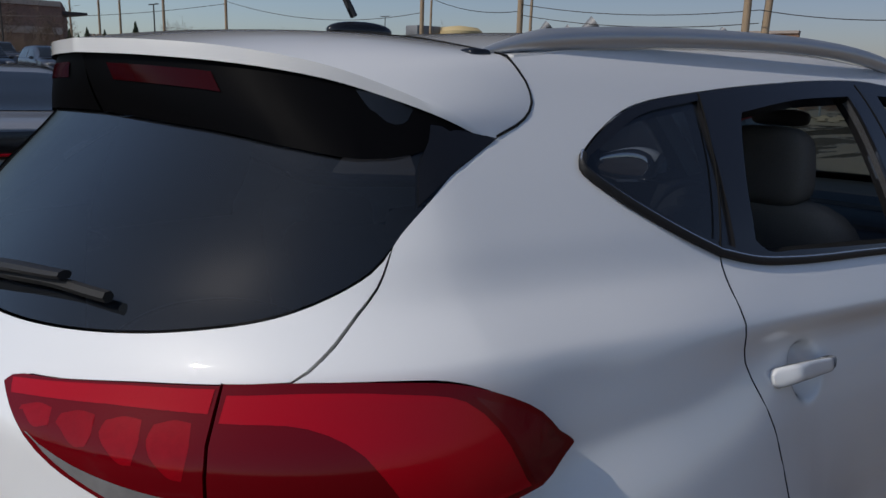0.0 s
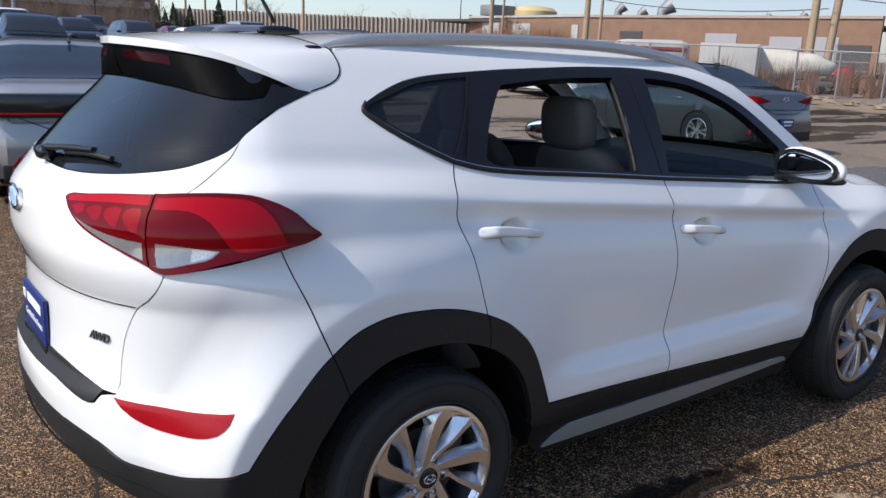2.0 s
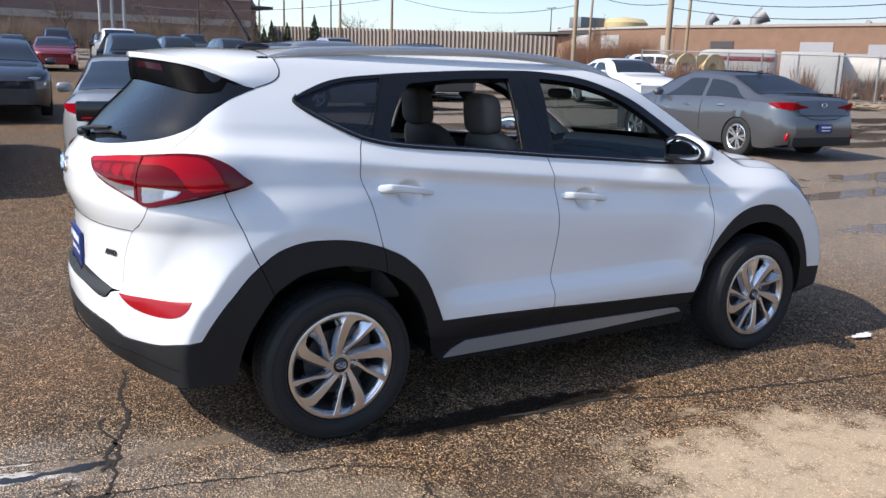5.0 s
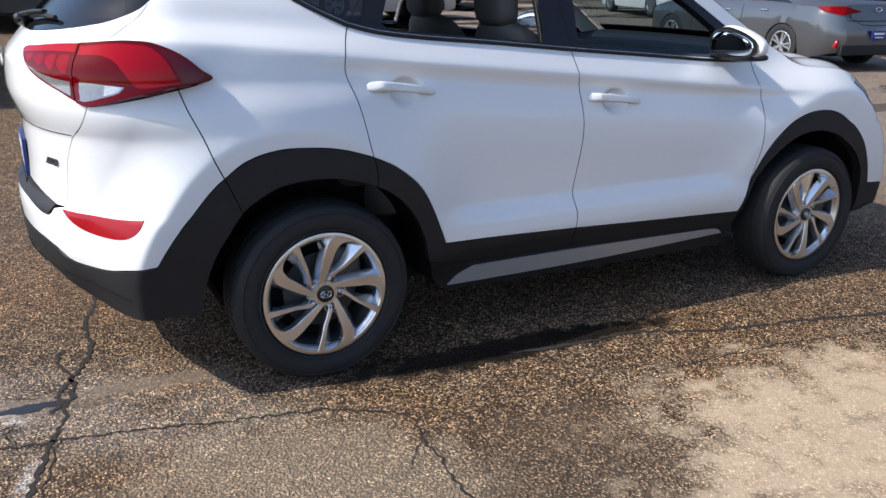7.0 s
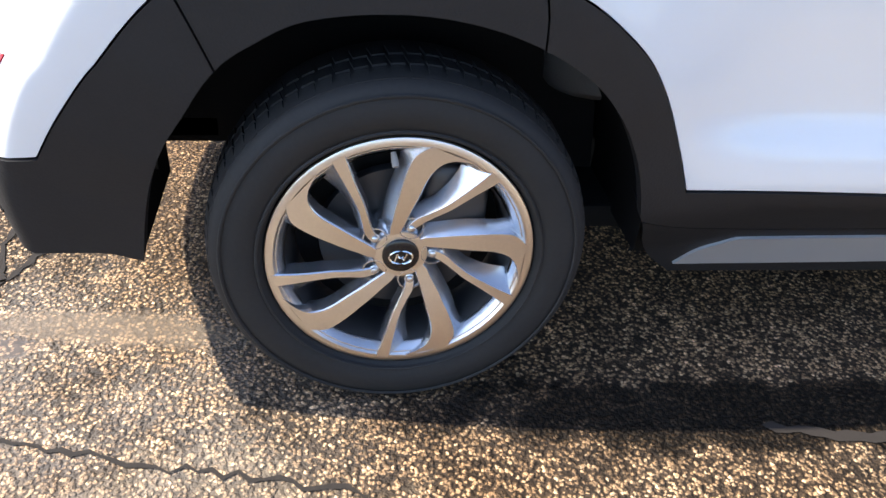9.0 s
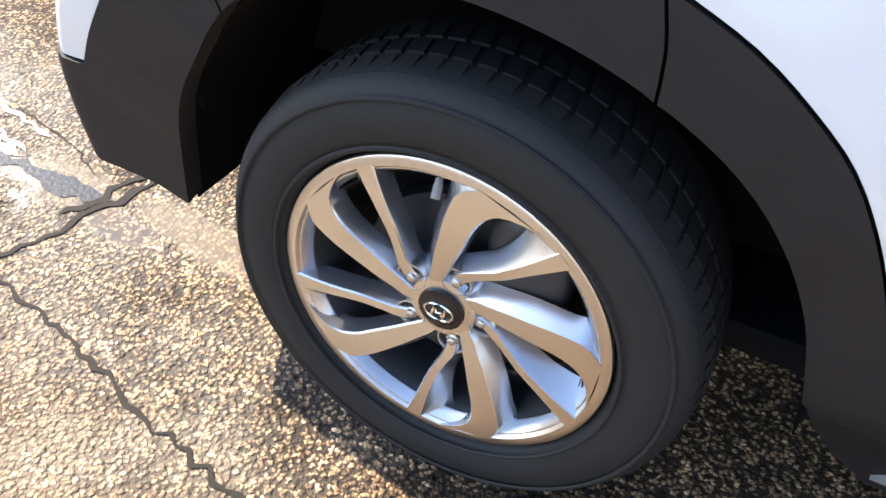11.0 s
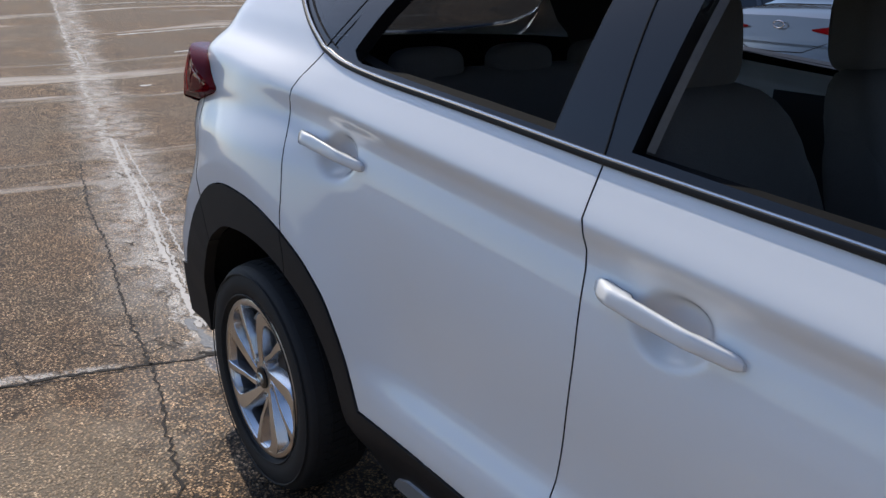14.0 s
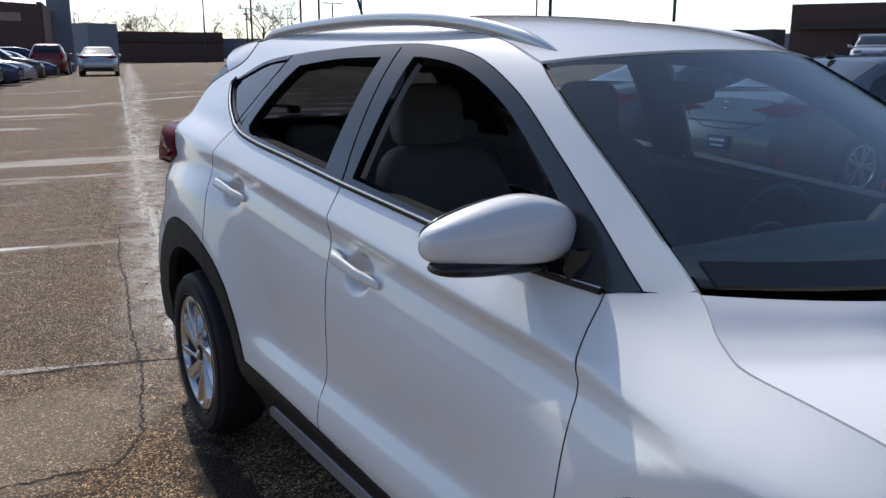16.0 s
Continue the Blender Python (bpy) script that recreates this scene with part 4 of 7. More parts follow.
    cap = from_mesh("centre_cap", *lathe([(.0345, -.084), (.0338, -.0895), (.028, -.092), (.0, -.093)], 32), BLACK_TRIM, rim, "black centre cap")
    oval = [(.0215 * math.cos(a), -.0935, .0140 * math.sin(a)) for a in np.linspace(0, 2 * math.pi, 25)]
    from_mesh("emblem", *tube(oval, .0020, 6), CHROME, cap, "oval chrome emblem")
    from_mesh("emblem_bar", *tube([(-.011, -.0935, -.009), (-.006, -.0942, .008), (-.003, -.0942, -.001), (.003, -.0942, .001), (.006, -.0942, -.008), (.011, -.0935, .009)], .0024, 6), CHROME, cap)
    valve = from_mesh("valve_stem", *tube([(-.020, -.074, .205), (-.018, -.082, .196), (-.016, -.092, .186)], [.0045, .0062, .0060], 10), PALE_LINING, rim, "pale valve cap")
    # disc and caliper also carry the wheel's inner shade in their colour
    from_mesh("brake_disc", *lathe([(.0, -.026), (.148, -.026), (.150, -.020), (.150, -.006), (.06, -.002)], 48), DARK_AND_SHADED_ALLOY, w, "grey brake disc")
    v, f = rounded((.12, .06, .17), (.10, -.030, .085), power=4)
    from_mesh("brake_caliper", v, f, DARK_AND_SHADED_ALLOY, w, "dull grey brake caliper")
    from_mesh("back_plate", *lathe([(.195, .01), (.0, .012)], 40), DARK, w)
    return w


first_wheel = build_wheel()
first_wheel.parent = suv
first_wheel.matrix_basis = pose(0, -.795, .348, 0, 0, 0)
for x, side, spin in ((2.67, 1, 25), (0, -1, 10), (2.67, -1, 50)):
    made = copy_thing(first_wheel, pose(x, -.795 * side, .348, 0, spin, 0) if side > 0 else pose(x, .795, .348, 0, 0, 180) @ pose(0, 0, 0, 0, spin, 0))
    made.parent = suv
# ---- details of the white car ----
def skin_frame(u, z, side=1):
    """Place and outward normal on the skin."""
    p = skin(np.array(u), np.array(z))
    n = normal_of(skin, np.array(u), np.array(z))
    m = np.array([1, side, 1])
    return p * m, n * m


def along_skin(line, proud, side=1):
    p = skin(line[:, 0], line[:, 1]) + normal_of(skin, line[:, 0], line[:, 1]) * proud
    return p * np.array([1, side, 1])


def door_handle(parent, u0, z0, u1, z1, s):
    """A lever handle, flush at both feet and free over a finger cup."""
    n, k = 33, 16
    ts = np.linspace(0, 1, n)
    bare = lambda u, z: skin(u, z, False)
    p = bare(u0 + (u1 - u0) * ts, z0 + (z1 - z0) * ts)
    nn = normal_of(bare, u0 + (u1 - u0) * ts, z0 + (z1 - z0) * ts)
    out = .015 + .026 * ramp(ts, 0, .20) - .023 * ramp(ts, .68, 1.0)
    back = -.004 + (out - .014) * ramp(ts, .24, .33) * (1 - ramp(ts, .70, .80))
    tip = np.minimum(1, np.minimum(ts + .012, 1.012 - ts) * 16) ** .5
    tall = (.0185 - .006 * ts) * tip
    verts, faces = [], []
    for i in range(n):
        b = np.cross(nn[i], np.cross(np.array([0, 0, 1.0]), nn[i]))
        b /= np.linalg.norm(b)
        mid, half = (out[i] + back[i]) / 2, (out[i] - back[i]) / 2 * tip[i]
        for j in range(k):
            w = 2 * math.pi * (j + .5) / k
            sb, cb = math.copysign(abs(math.sin(w)) ** .5, math.sin(w)), math.copysign(abs(math.cos(w)) ** .5, math.cos(w))
            verts.append(p[i] + b * (tall[i] * sb) + nn[i] * (mid + half * cb - .004 * (1 - sb) * .5))
    for i in range(n - 1):
        for j in range(k):
            faces.append((i * k + j, (i + 1) * k + j, (i + 1) * k + (j + 1) % k, i * k + (j + 1) % k))
    faces += [tuple(range(k)), tuple(reversed([(n - 1) * k + j for j in range(k)]))]
    h = from_mesh("door_handle", np.array(verts) * np.array([1, s, 1]), faces, WHITE, parent, "white pull handle", 50)
    return h


for s in (1, -1):
    doors_r = [o for o in suv.children if o.name.startswith("rear_door")]
    doors_f = [o for o in suv.children if o.name.startswith("front_door")]
    rd, fd = doors_r[0 if s > 0 else 1], doors_f[0 if s > 0 else 1]
    door_handle(rd, .200, 1.108, .487, 1.076, s)
    door_handle(fd, 1.228, 1.020, 1.520, .986, s)
    # mouldings below and round the windows
    line = np.vstack([belt_f[::-1], belt_r[::-1][1:], dlo_tail[1:], dlo_tip[1:]])
    from_mesh("belt_moulding", *tube(along_skin(line, .006, s), .0065, 8, 1.2), CLADDING, suv, "black belt moulding")
    from_mesh("belt_bright_edge", *tube(along_skin(line + np.array([0, .0055]), .0085, s), .0030, 6), ALLOY, suv, "thin bright strip under the windows")
    run = curve((1.030, 1.255), (1.049, 1.580))
    a_, b_ = along_skin(run, -.004, s), along_skin(run, -.034, s) + np.array([.012, 0, 0])
    k_ = len(run)
    from_mesh("window_channel", np.vstack([a_, b_]), [(i, i + 1, k_ + i + 1, k_ + i) for i in range(k_ - 1)], ALLOY, suv, "bright window channel in the door frame")
    run = curve((1.222, 1.245), (1.251, 1.578))
    a_, b_ = along_skin(run, -.016, s) + np.array([.010, 0, 0]), along_skin(run, -.030, s) + np.array([.018, 0, 0])
    from_mesh("window_channel", np.vstack([a_, b_]), [(i, i + 1, len(run) + i + 1, len(run) + i) for i in range(len(run) - 1)], STEEL, suv, "grey window channel in the door frame")
    # door shut line through the black surround
    from_mesh("pillar_joint", *tube(along_skin(curve((1.168, 1.216), (1.150, 1.40), (1.140, 1.612)), .0022, s), .0022, 5), DARK, suv)
    from_mesh("pillar_joint", *tube(along_skin(curve((.168, 1.325), (.262, 1.45), (.345, 1.592)), .0022, s), .002, 5), DARK, suv)
    # dark seals in the shut lines
    for holder, seam in ((rd, seam_q), (rd, seam_d), (fd, seam_f), (suv, bumper_seam)):
        from_mesh("door_seal", *tube(along_skin(seam, -.0012, s), .0014, 5), DARK, holder, "dark shut line")
    # wing mirror
    c = Vector((2.055, -.822 * s, 1.222))

    def mirror_bend(x, y, z):
        k = min(1, max(0, .5 - y * -s / .342))   # 0 at the outer end, 1 at the car
        up = .66 + .42 * float(ramp(k, 0, .70)) if z > 0 else .60 + .10 * k
        ahead = x * (.75 + .35 * k) if x > 0 else x * .42
        return (ahead + .045 * k - .010, y, z * up)

    def slab(w, h, x0, mat, name, label="", grow=1.0):
        """The flat rear face of the mirror: the shell's outline, drawn back a little."""
        v, f = rounded((.030, w, h), (0, 0, 0), power=2.9, n=18, bend=mirror_bend)
        turn = Matrix.Rotation(radians(-5 * s), 4, 'Z')
        out = [tuple(Matrix.Translation((c.x + x0, c.y - .0115 * s, c.z - .002)) @ turn @ Vector((q[0] - .045 * (.5 - q[1] * -s / .342) + .020, q[1], q[2]))) for q in v]
        return from_mesh(name, out, f, mat, house, label)

    house = from_mesh("wing_mirror", *rounded((.165, .342, .170), (c.x, c.y - .0115 * s, c.z - .002), power=2.7, n=24, bend=mirror_bend), WHITE, fd, "white wing mirror shell")
    from_mesh("mirror_base", *rounded((.140, .330, .040), (c.x + .018, c.y - .010 * s, c.z - .050), power=2.8, n=14, bend=lambda x, y, z: (x * (.7 + .3 * (.5 - y * -s / .32)), y, z + .012 * (y * -s / .32))), BLACK_TRIM, house, "black lower mirror shell")
    slab(.312, .156, -.036, BLACK_TRIM, "mirror_rim", "black mirror bezel")
    slab(.276, .126, -.046, MIRROR, "mirror_glass", "mirror glass")
    from_mesh("mirror_arm", *tube([(c.x + .03, c.y + .12 * s, c.z - .035), (c.x + .07, c.y + .15 * s, c.z - .045), (c.x + .15, -.715 * s, c.z - .050)], [.034, .036, .046], 12, .8), BLACK_TRIM, house)
    # lower bumper pad fold and tow cover line
    from_mesh("bumper_crease", *tube(along_skin(curve((-1.46, .470), (-1.2, .468), (-.95, .455), (-.72, .42)), .004, s), .004, 6), DARK, suv)

# rear window wiper
wiper = from_mesh("rear_wiper", *rounded((.055, .075, .045), tuple(skin(np.array(-1.44), np.array(1.305)) + np.array([-.02, 0, .01])), power=3), BLACK_TRIM, suv, "black rear wiper")
arm = along_skin(curve((-1.44, 1.312), (-1.30, 1.330), (-1.16, 1.338)), .028)
from_mesh("wiper_arm", *tube(arm, np.linspace(.017, .011, len(arm)), 8, .6), CLADDING, wiper)
blade = along_skin(curve((-1.34, 1.322), (-1.20, 1.332), (-1.07, 1.330)), .014)
from_mesh("wiper_blade", *tube(blade, .009, 6, .9), RUBBER, wiper)

# emblem, dealer plate and drive badge on the tailgate
p, m = skin_frame(MID, 1.178)
ov = [(p[0] - .012, .066 * math.cos(a), p[2] + .036 * math.sin(a)) for a in np.linspace(0, 2 * math.pi, 41)]
emblem = from_mesh("tail_emblem", *tube(ov, .0055, 8), CHROME, suv, "oval chrome emblem")
for y0, y1 in ((-.028, -.012), (.012, .028)):
    from_mesh("emblem_stroke", *tube([(p[0] - .011, y0, p[2] - .026), (p[0] - .013, y1, p[2] + .026)], .0065, 6), CHROME, emblem)
from_mesh("emblem_stroke", *tube([(p[0] - .012, -.02, p[2] - .006), (p[0] - .012, .02, p[2] + .006)], .006, 6), CHROME, emblem)
px = float(skin(np.array(-1.44), np.array(.80))[0])
plate = part("licence_plate", box_bm((.012, .31, .165), (px - .006, 0, .795), .004), BLUE_PLATE, suv, "blue dealer plate in a black frame")
part("plate_frame", box_bm((.016, .33, .036), (px - .008, 0, .711), .005), BLACK_TRIM, plate)
for z, w, h in ((.835, .20, .030),):
    part("print_bar", box_bm((.002, w, h), (px - .0136, 0 if z < .8 else -.02, z)), PLAIN_WHITE, plate)
part("plate_mark", box_bm((.002, .035, .028), (px - .0136, .125, .835), .0), PLAIN_WHITE, plate)
from_mesh("tailgate_joint", *tube(np.vstack([along_skin(curve((-.93, .962), (-1.2, .962), (MID, .968)), .001), along_skin(curve((MID, .968), (-1.2, .962), (-.93, .962)), .001, -1)[1:]]), .0016, 5), DARK, suv)


def lettering(text, size, mat, parent, m, depth=.002, name="lettering", slant=.25):
    cu = bpy.data.curves.new(name, "FONT")
    cu.body, cu.size, cu.extrude, cu.align_x = text, size, depth, "CENTER"
    cu.offset, cu.shear = size * .015, slant
    tmp = new("tmp", cu)
    dg = bpy.context.evaluated_depsgraph_get()
    me = bpy.data.meshes.new_from_object(tmp.evaluated_get(dg))
    bpy.data.objects.remove(tmp)
    ob = mesh_part(name, me, mat, parent)
    ob.matrix_basis = m
    return ob


q, m = skin_frame(-1.080, .853)
yaw = math.degrees(math.atan2(m[1], m[0]))
lettering("Certified Pre-Owned", .0285, PLAIN_WHITE, plate, pose(px - .0125, 0, .770, 90, 0, 270), depth=.001, slant=0.0)
lettering("AWD", .035, DARK_AND_SHADED_ALLOY, suv, pose(q[0] + m[0] * .003, q[1] + m[1] * .003, q[2] - .014, 90, 0, yaw + 90), name="badge")

# ---- cabin ----
def cabin_seat(x, y, wide, parent_name="front_seat"):
    seat = thing("front_seat", "dark grey-beige cloth car seat with headrest", "car seat", pose(x, y, 0), "car seats")
    def lean(px, py, pz):
        return (px - .32 * (pz + .30) + .04 * abs(py / .25) ** 2, py, pz)
    from_mesh("seat_back", *rounded((.17, wide, .66), (-.02, 0, .98), power=3.6, bend=lean), SEAT, seat)
    from_mesh("seat_cushion", *rounded((.52, wide, .20), (.27, 0, .58), power=3.6), SEAT, seat)
    from_mesh("headrest", *rounded((.12, .255, .215), (-.245, 0, 1.395), power=3.8, bend=lambda px, py, pz: (px - .10 * pz, py * (1 - .30 * pz), pz)), SEAT, seat)
    for s in (1, -1):
        from_mesh("headrest_post", *tube([(-.225, .06 * s, 1.36), (-.215, .06 * s, 1.25)], .006, 6), CHROME, seat)
        from_mesh("seat_bolster", *rounded((.15, .09, .52), (.03, (wide / 2 - .03) * s, .92), power=3.0, bend=lean), SEAT, seat)
    return seat


seat_r = cabin_seat(1.27, -.36, .50)
copy_thing(seat_r, pose(1.27, .36, 0))
bench = thing("rear_bench", "dark grey-beige cloth rear bench with headrests", "car seat", pose(.35, 0, 0))
from_mesh("bench_back", *rounded((.20, 1.20, .62), (-.05, 0, .93), power=5, bend=lambda x, y, z: (x - .35 * (z + .3), y, z)), SEAT, bench)
from_mesh("bench_cushion", *rounded((.50, 1.22, .20), (.20, 0, .60), power=5), SEAT, bench)
for y in (-.36, 0, .36):
    from_mesh("bench_headrest", *rounded((.10, .25, .13), (-.245, y, 1.245), power=3.2), SEAT, bench)
from_mesh("dashboard", *rounded((.55, 1.36, .34), (2.16, 0, .93), power=4), TRIM_GREY, suv, "dark dashboard")
from_mesh("dash_top", *rounded((.62, 1.30, .10), (2.30, 0, 1.085), power=4), TRIM_GREY, suv)
p, f = loft(lambda t, s: shield_skin(.95 + 0 * t, s * .93) + np.stack([-.02 - .50 * t, 0 * t, -.010 - .045 * t - .10 * ramp(t, .86, 1)], -1), np.linspace(0, 1, 15), np.linspace(-1, 1, 25))
from_mesh("dash_pad", p, f, TRIM_GREY, suv, "dark dashboard pad up to the windscreen")
wheel_ring = [(1.83 + .06 * math.sin(a), .36 + .185 * math.cos(a), 1.03 + .175 * math.sin(a)) for a in np.linspace(0, 2 * math.pi, 33)]
steer = from_mesh("steering_wheel", *tube(wheel_ring, .014, 8), TRIM_GREY, suv, "dark steering wheel")
from_mesh("steering_hub", *rounded((.06, .16, .13), (1.85, .36, 1.03), power=3), TRIM_GREY, steer)
from_mesh("console", *rounded((1.0, .22, .30), (1.55, 0, .62), power=4), TRIM_GREY, suv)
from_mesh("inside_mirror", *rounded((.035, .22, .06), (1.81, 0, 1.49), power=3.4), TRIM_GREY, suv, "inside rear-view mirror")
p, f = loft(lambda a, s: roof_skin(a, s) - np.array([0, 0, .05]), np.linspace(.05, .90, 20), np.linspace(-.90, .90, 15))
from_mesh("roof_lining", p, f, PALE_LINING, suv)
for s in (1, -1):
    # inner door linings below the windows
    p, f = loft(lambda u, z: skin(u, z) * np.array([1, s, 1]) + np.array([0, .085 * s, 0]), np.linspace(.56, 2.2, 46), np.linspace(.45, 1.17, 10), flip=s > 0)
    from_mesh("door_lining", p, f, TRIM_GREY, suv)
    p, f = loft(lambda u, t: skin(u, np.interp(u, [.16, .43, .79, 1.168, 1.55, 2.08, 2.27], [1.318, 1.270, 1.241, 1.207, 1.177, 1.136, 1.13])) * np.array([1, s, 1]) + np.stack([0 * u, (.037 + .030 * t) * s, .016 + .006 * t], -1), np.linspace(.2, 2.2, 60), np.linspace(0, 1, 4), flip=s > 0)
    from_mesh("window_ledge", p, f, DARK, suv)
    # C pillar lining
    p, f = loft(lambda u, z: skin(u, z) * np.array([1, s, 1]) + np.array([0, .06 * s, 0]), np.linspace(-.40, .0, 10), np.linspace(1.2, 1.62, 10), flip=s > 0)
    from_mesh("pillar_lining", p, f, TRIM_GREY, suv)
# ---- the lot ----
def rise(x, y):
    """The lot climbs gently away from the car's far side and behind it."""
    y = np.asarray(y, float)
    return 0.21 * ramp(y, .9, 6.0) + 0.017 * np.clip(y - 5, 0, 400) * ramp(y, 5, 14) + .60 * ramp(-np.asarray(x, float), 6, 30)


def nodes_of(name):
    m = bpy.data.materials.new(name)
    m.use_nodes = True
    return m, m.node_tree.nodes, m.node_tree.links


def asphalt_material():
    m, n, l = nodes_of("worn_asphalt")
    b = n["Principled BSDF"]
    co = n.new("ShaderNodeTexCoord")

    def noise_of(scale, detail=4, rough=.55):
        t = n.new("ShaderNodeTexNoise")
        t.inputs["Scale"].default_value, t.inputs["Detail"].default_value, t.inputs["Roughness"].default_value = scale, detail, rough
        l.new(co.outputs["Object"], t.inputs["Vector"])
        return t.outputs["Fac"]

    def calc(op, a, c=None, d=None):
        t = n.new("ShaderNodeMath")
        t.operation = op
        for i, v in enumerate((a, c, d)):
            if v is None:
                continue
            if isinstance(v, (int, float)):
                t.inputs[i].default_value = v
            else:
                l.new(v, t.inputs[i])
        return t.outputs[0]

    def ramped(v, lo, hi):
        t = n.new("ShaderNodeMapRange")
        t.interpolation_type = 'SMOOTHSTEP'
        l.new(v, t.inputs["Value"])
        t.inputs["From Min"].default_value, t.inputs["From Max"].default_value = lo, hi
        return t.outputs[0]

    def blend(f, a, c):
        t = n.new("ShaderNodeMix")
        t.data_type = 'RGBA'
        l.new(f, t.inputs[0]) if not isinstance(f, float) else None
        if isinstance(f, float):
            t.inputs[0].default_value = f
        for i, v in ((6, a), (7, c)):
            if isinstance(v, tuple):
                t.inputs[i].default_value = (*v, 1)
            else:
                l.new(v, t.inputs[i])
        return t.outputs[2]

    # stones in the surface
    stones = n.new("ShaderNodeTexVoronoi")
    stones.inputs["Scale"].default_value = 112
    rough_edge = n.new("ShaderNodeTexNoise")
    rough_edge.inputs["Scale"].default_value, rough_edge.inputs["Detail"].default_value = 150, 3
    l.new(co.outputs["Object"], rough_edge.inputs["Vector"])
    uneven = n.new("ShaderNodeVectorMath")
    uneven.operation = 'MULTIPLY_ADD'
    l.new(rough_edge.outputs["Color"], uneven.inputs[0])
    uneven.inputs[1].default_value = (.011, .011, 0)
    l.new(co.outputs["Object"], uneven.inputs[2])
    l.new(uneven.outputs[0], stones.inputs["Vector"])
    sep = n.new("ShaderNodeSeparateColor")
    l.new(stones.outputs["Color"], sep.inputs[0])
    pick = n.new("ShaderNodeValToRGB")
    pick.color_ramp.interpolation = 'LINEAR'
    e = pick.color_ramp.elements
    e[0].position, e[0].color = .0, (.085, .07, .055, 1)
    e[1].position, e[1].color = 1.0, (.90, .78, .61, 1)
    for pos, c in ((.28, (.27, .212, .154, 1)), (.60, (.50, .385, .272, 1)), (.85, (.66, .525, .375, 1))):
        x = e.new(pos)
        x.color = c
    l.new(sep.outputs[0], pick.inputs[0])
    pebbles = blend(ramped(stones.outputs["Distance"], .36, .58), pick.outputs[0], (.05, .041, .033))
    # patches a hand's breadth wide, lighter and darker
    mottle = calc('MULTIPLY', calc('MULTIPLY_ADD', ramped(noise_of(9, 5, .7), .36, .64), .36, .52), calc('MULTIPLY_ADD', ramped(noise_of(46, 4, .72), .38, .62), .86, .53))
    # greyer and browner stretches
    tone = blend(ramped(noise_of(.8, 5), .35, .68), (1.10, .95, .78), (1.24, .93, .64))
    mul = n.new("ShaderNodeMix")
    mul.data_type, mul.blend_type = 'RGBA', 'MULTIPLY'
    mul.inputs[0].default_value = 1
    l.new(pebbles, mul.inputs[6])
    l.new(tone, mul.inputs[7])
    spread = n.new("ShaderNodeVectorMath")
    spread.operation = 'SCALE'
    l.new(mul.outputs[2], spread.inputs[0])
    l.new(mottle, spread.inputs["Scale"])
    colour = spread.outputs[0]
    xyz = n.new("ShaderNodeSeparateXYZ")
    l.new(co.outputs["Object"], xyz.inputs[0])
    # smoother brown stretches out of the cracked band
    side_l = ramped(calc('MULTIPLY_ADD', noise_of(1.3, 5), .5, calc('MULTIPLY_ADD', xyz.outputs[0], -.14, calc('MULTIPLY', xyz.outputs[1], -1.0))), 1.30, 1.48)
    side_r = ramped(calc('MULTIPLY_ADD', noise_of(1.1, 5), .7, calc('MULTIPLY_ADD', xyz.outputs[0], .20, xyz.outputs[1])), -.25, .05)
    fine_b = calc('MULTIPLY', calc('MAXIMUM', side_l, side_r), calc('SUBTRACT', 1.0, ramped(xyz.outputs[0], -.5, .4)))
    speck = n.new("ShaderNodeMix")
    speck.data_type = 'RGBA'
    speck.inputs[0].default_value = .42
    l.new(colour, speck.inputs[6])
    speck.inputs[7].default_value = (.125, .085, .060, 1)
    colour = blend(calc('MULTIPLY', fine_b, .50), colour, speck.outputs[2])
    def patch(cx, cy, rx, ry, seed_scale, lean=.12, soft=.55):
        px = calc('MULTIPLY', calc('SUBTRACT', xyz.outputs[0], cx), 1 / rx)
        py = calc('MULTIPLY', calc('MULTIPLY_ADD', xyz.outputs[0], lean, calc('SUBTRACT', xyz.outputs[1], cy + lean * cx)), 1 / ry)
        d = calc('SQRT', calc('ADD', calc('MULTIPLY', px, px), calc('MULTIPLY', py, py)))
        return calc('SUBTRACT', 1.0, ramped(calc('ADD', d, calc('MULTIPLY', noise_of(seed_scale, 6, .7), 1.6)), 1.30, 1.30 + soft))

    # pale dry dust out in the lane
    wob = calc('MULTIPLY_ADD', noise_of(1.6, 6, .6), 1.9, calc('MULTIPLY', xyz.outputs[1], -1.0))
    dust = calc('MULTIPLY', ramped(wob, 2.30, 2.95), ramped(noise_of(2.3, 6, .65), .30, .66))
    dust = calc('MULTIPLY', calc('MULTIPLY', dust, ramped(xyz.outputs[0], -1.2, .4)), calc('SUBTRACT', 1.0, ramped(calc('MULTIPLY_ADD', noise_of(.7, 5), 2.4, xyz.outputs[1]), -3.6, -1.4)))
    dust = calc('MAXIMUM', dust, patch(1.75, -2.25, 1.35, .98, 4.5, .10, .40))
    dust = calc('MULTIPLY', dust, calc('MULTIPLY_ADD', ramped(noise_of(7, 5, .7), .34, .52), .45, .55))
    colour = blend(calc('MULTIPLY', dust, .66), colour, (.55, .43, .295))
    colour = blend(calc('MULTIPLY', patch(-.30, -1.58, .66, .62, 5.5, .30, .55), .26), colour, (.50, .40, .28))
    # damp brown lobe between the dusty stretches
    colour = blend(calc('MULTIPLY', patch(.52, -1.82, .50, .60, 6, -.2, .4), .38), colour, (.10, .072, .050))
    # paler, drier asphalt out ahead of the car
    colour = blend(calc('MULTIPLY', ramped(xyz.outputs[0], 3.0, 6.5), .40), colour, (.36, .31, .26))
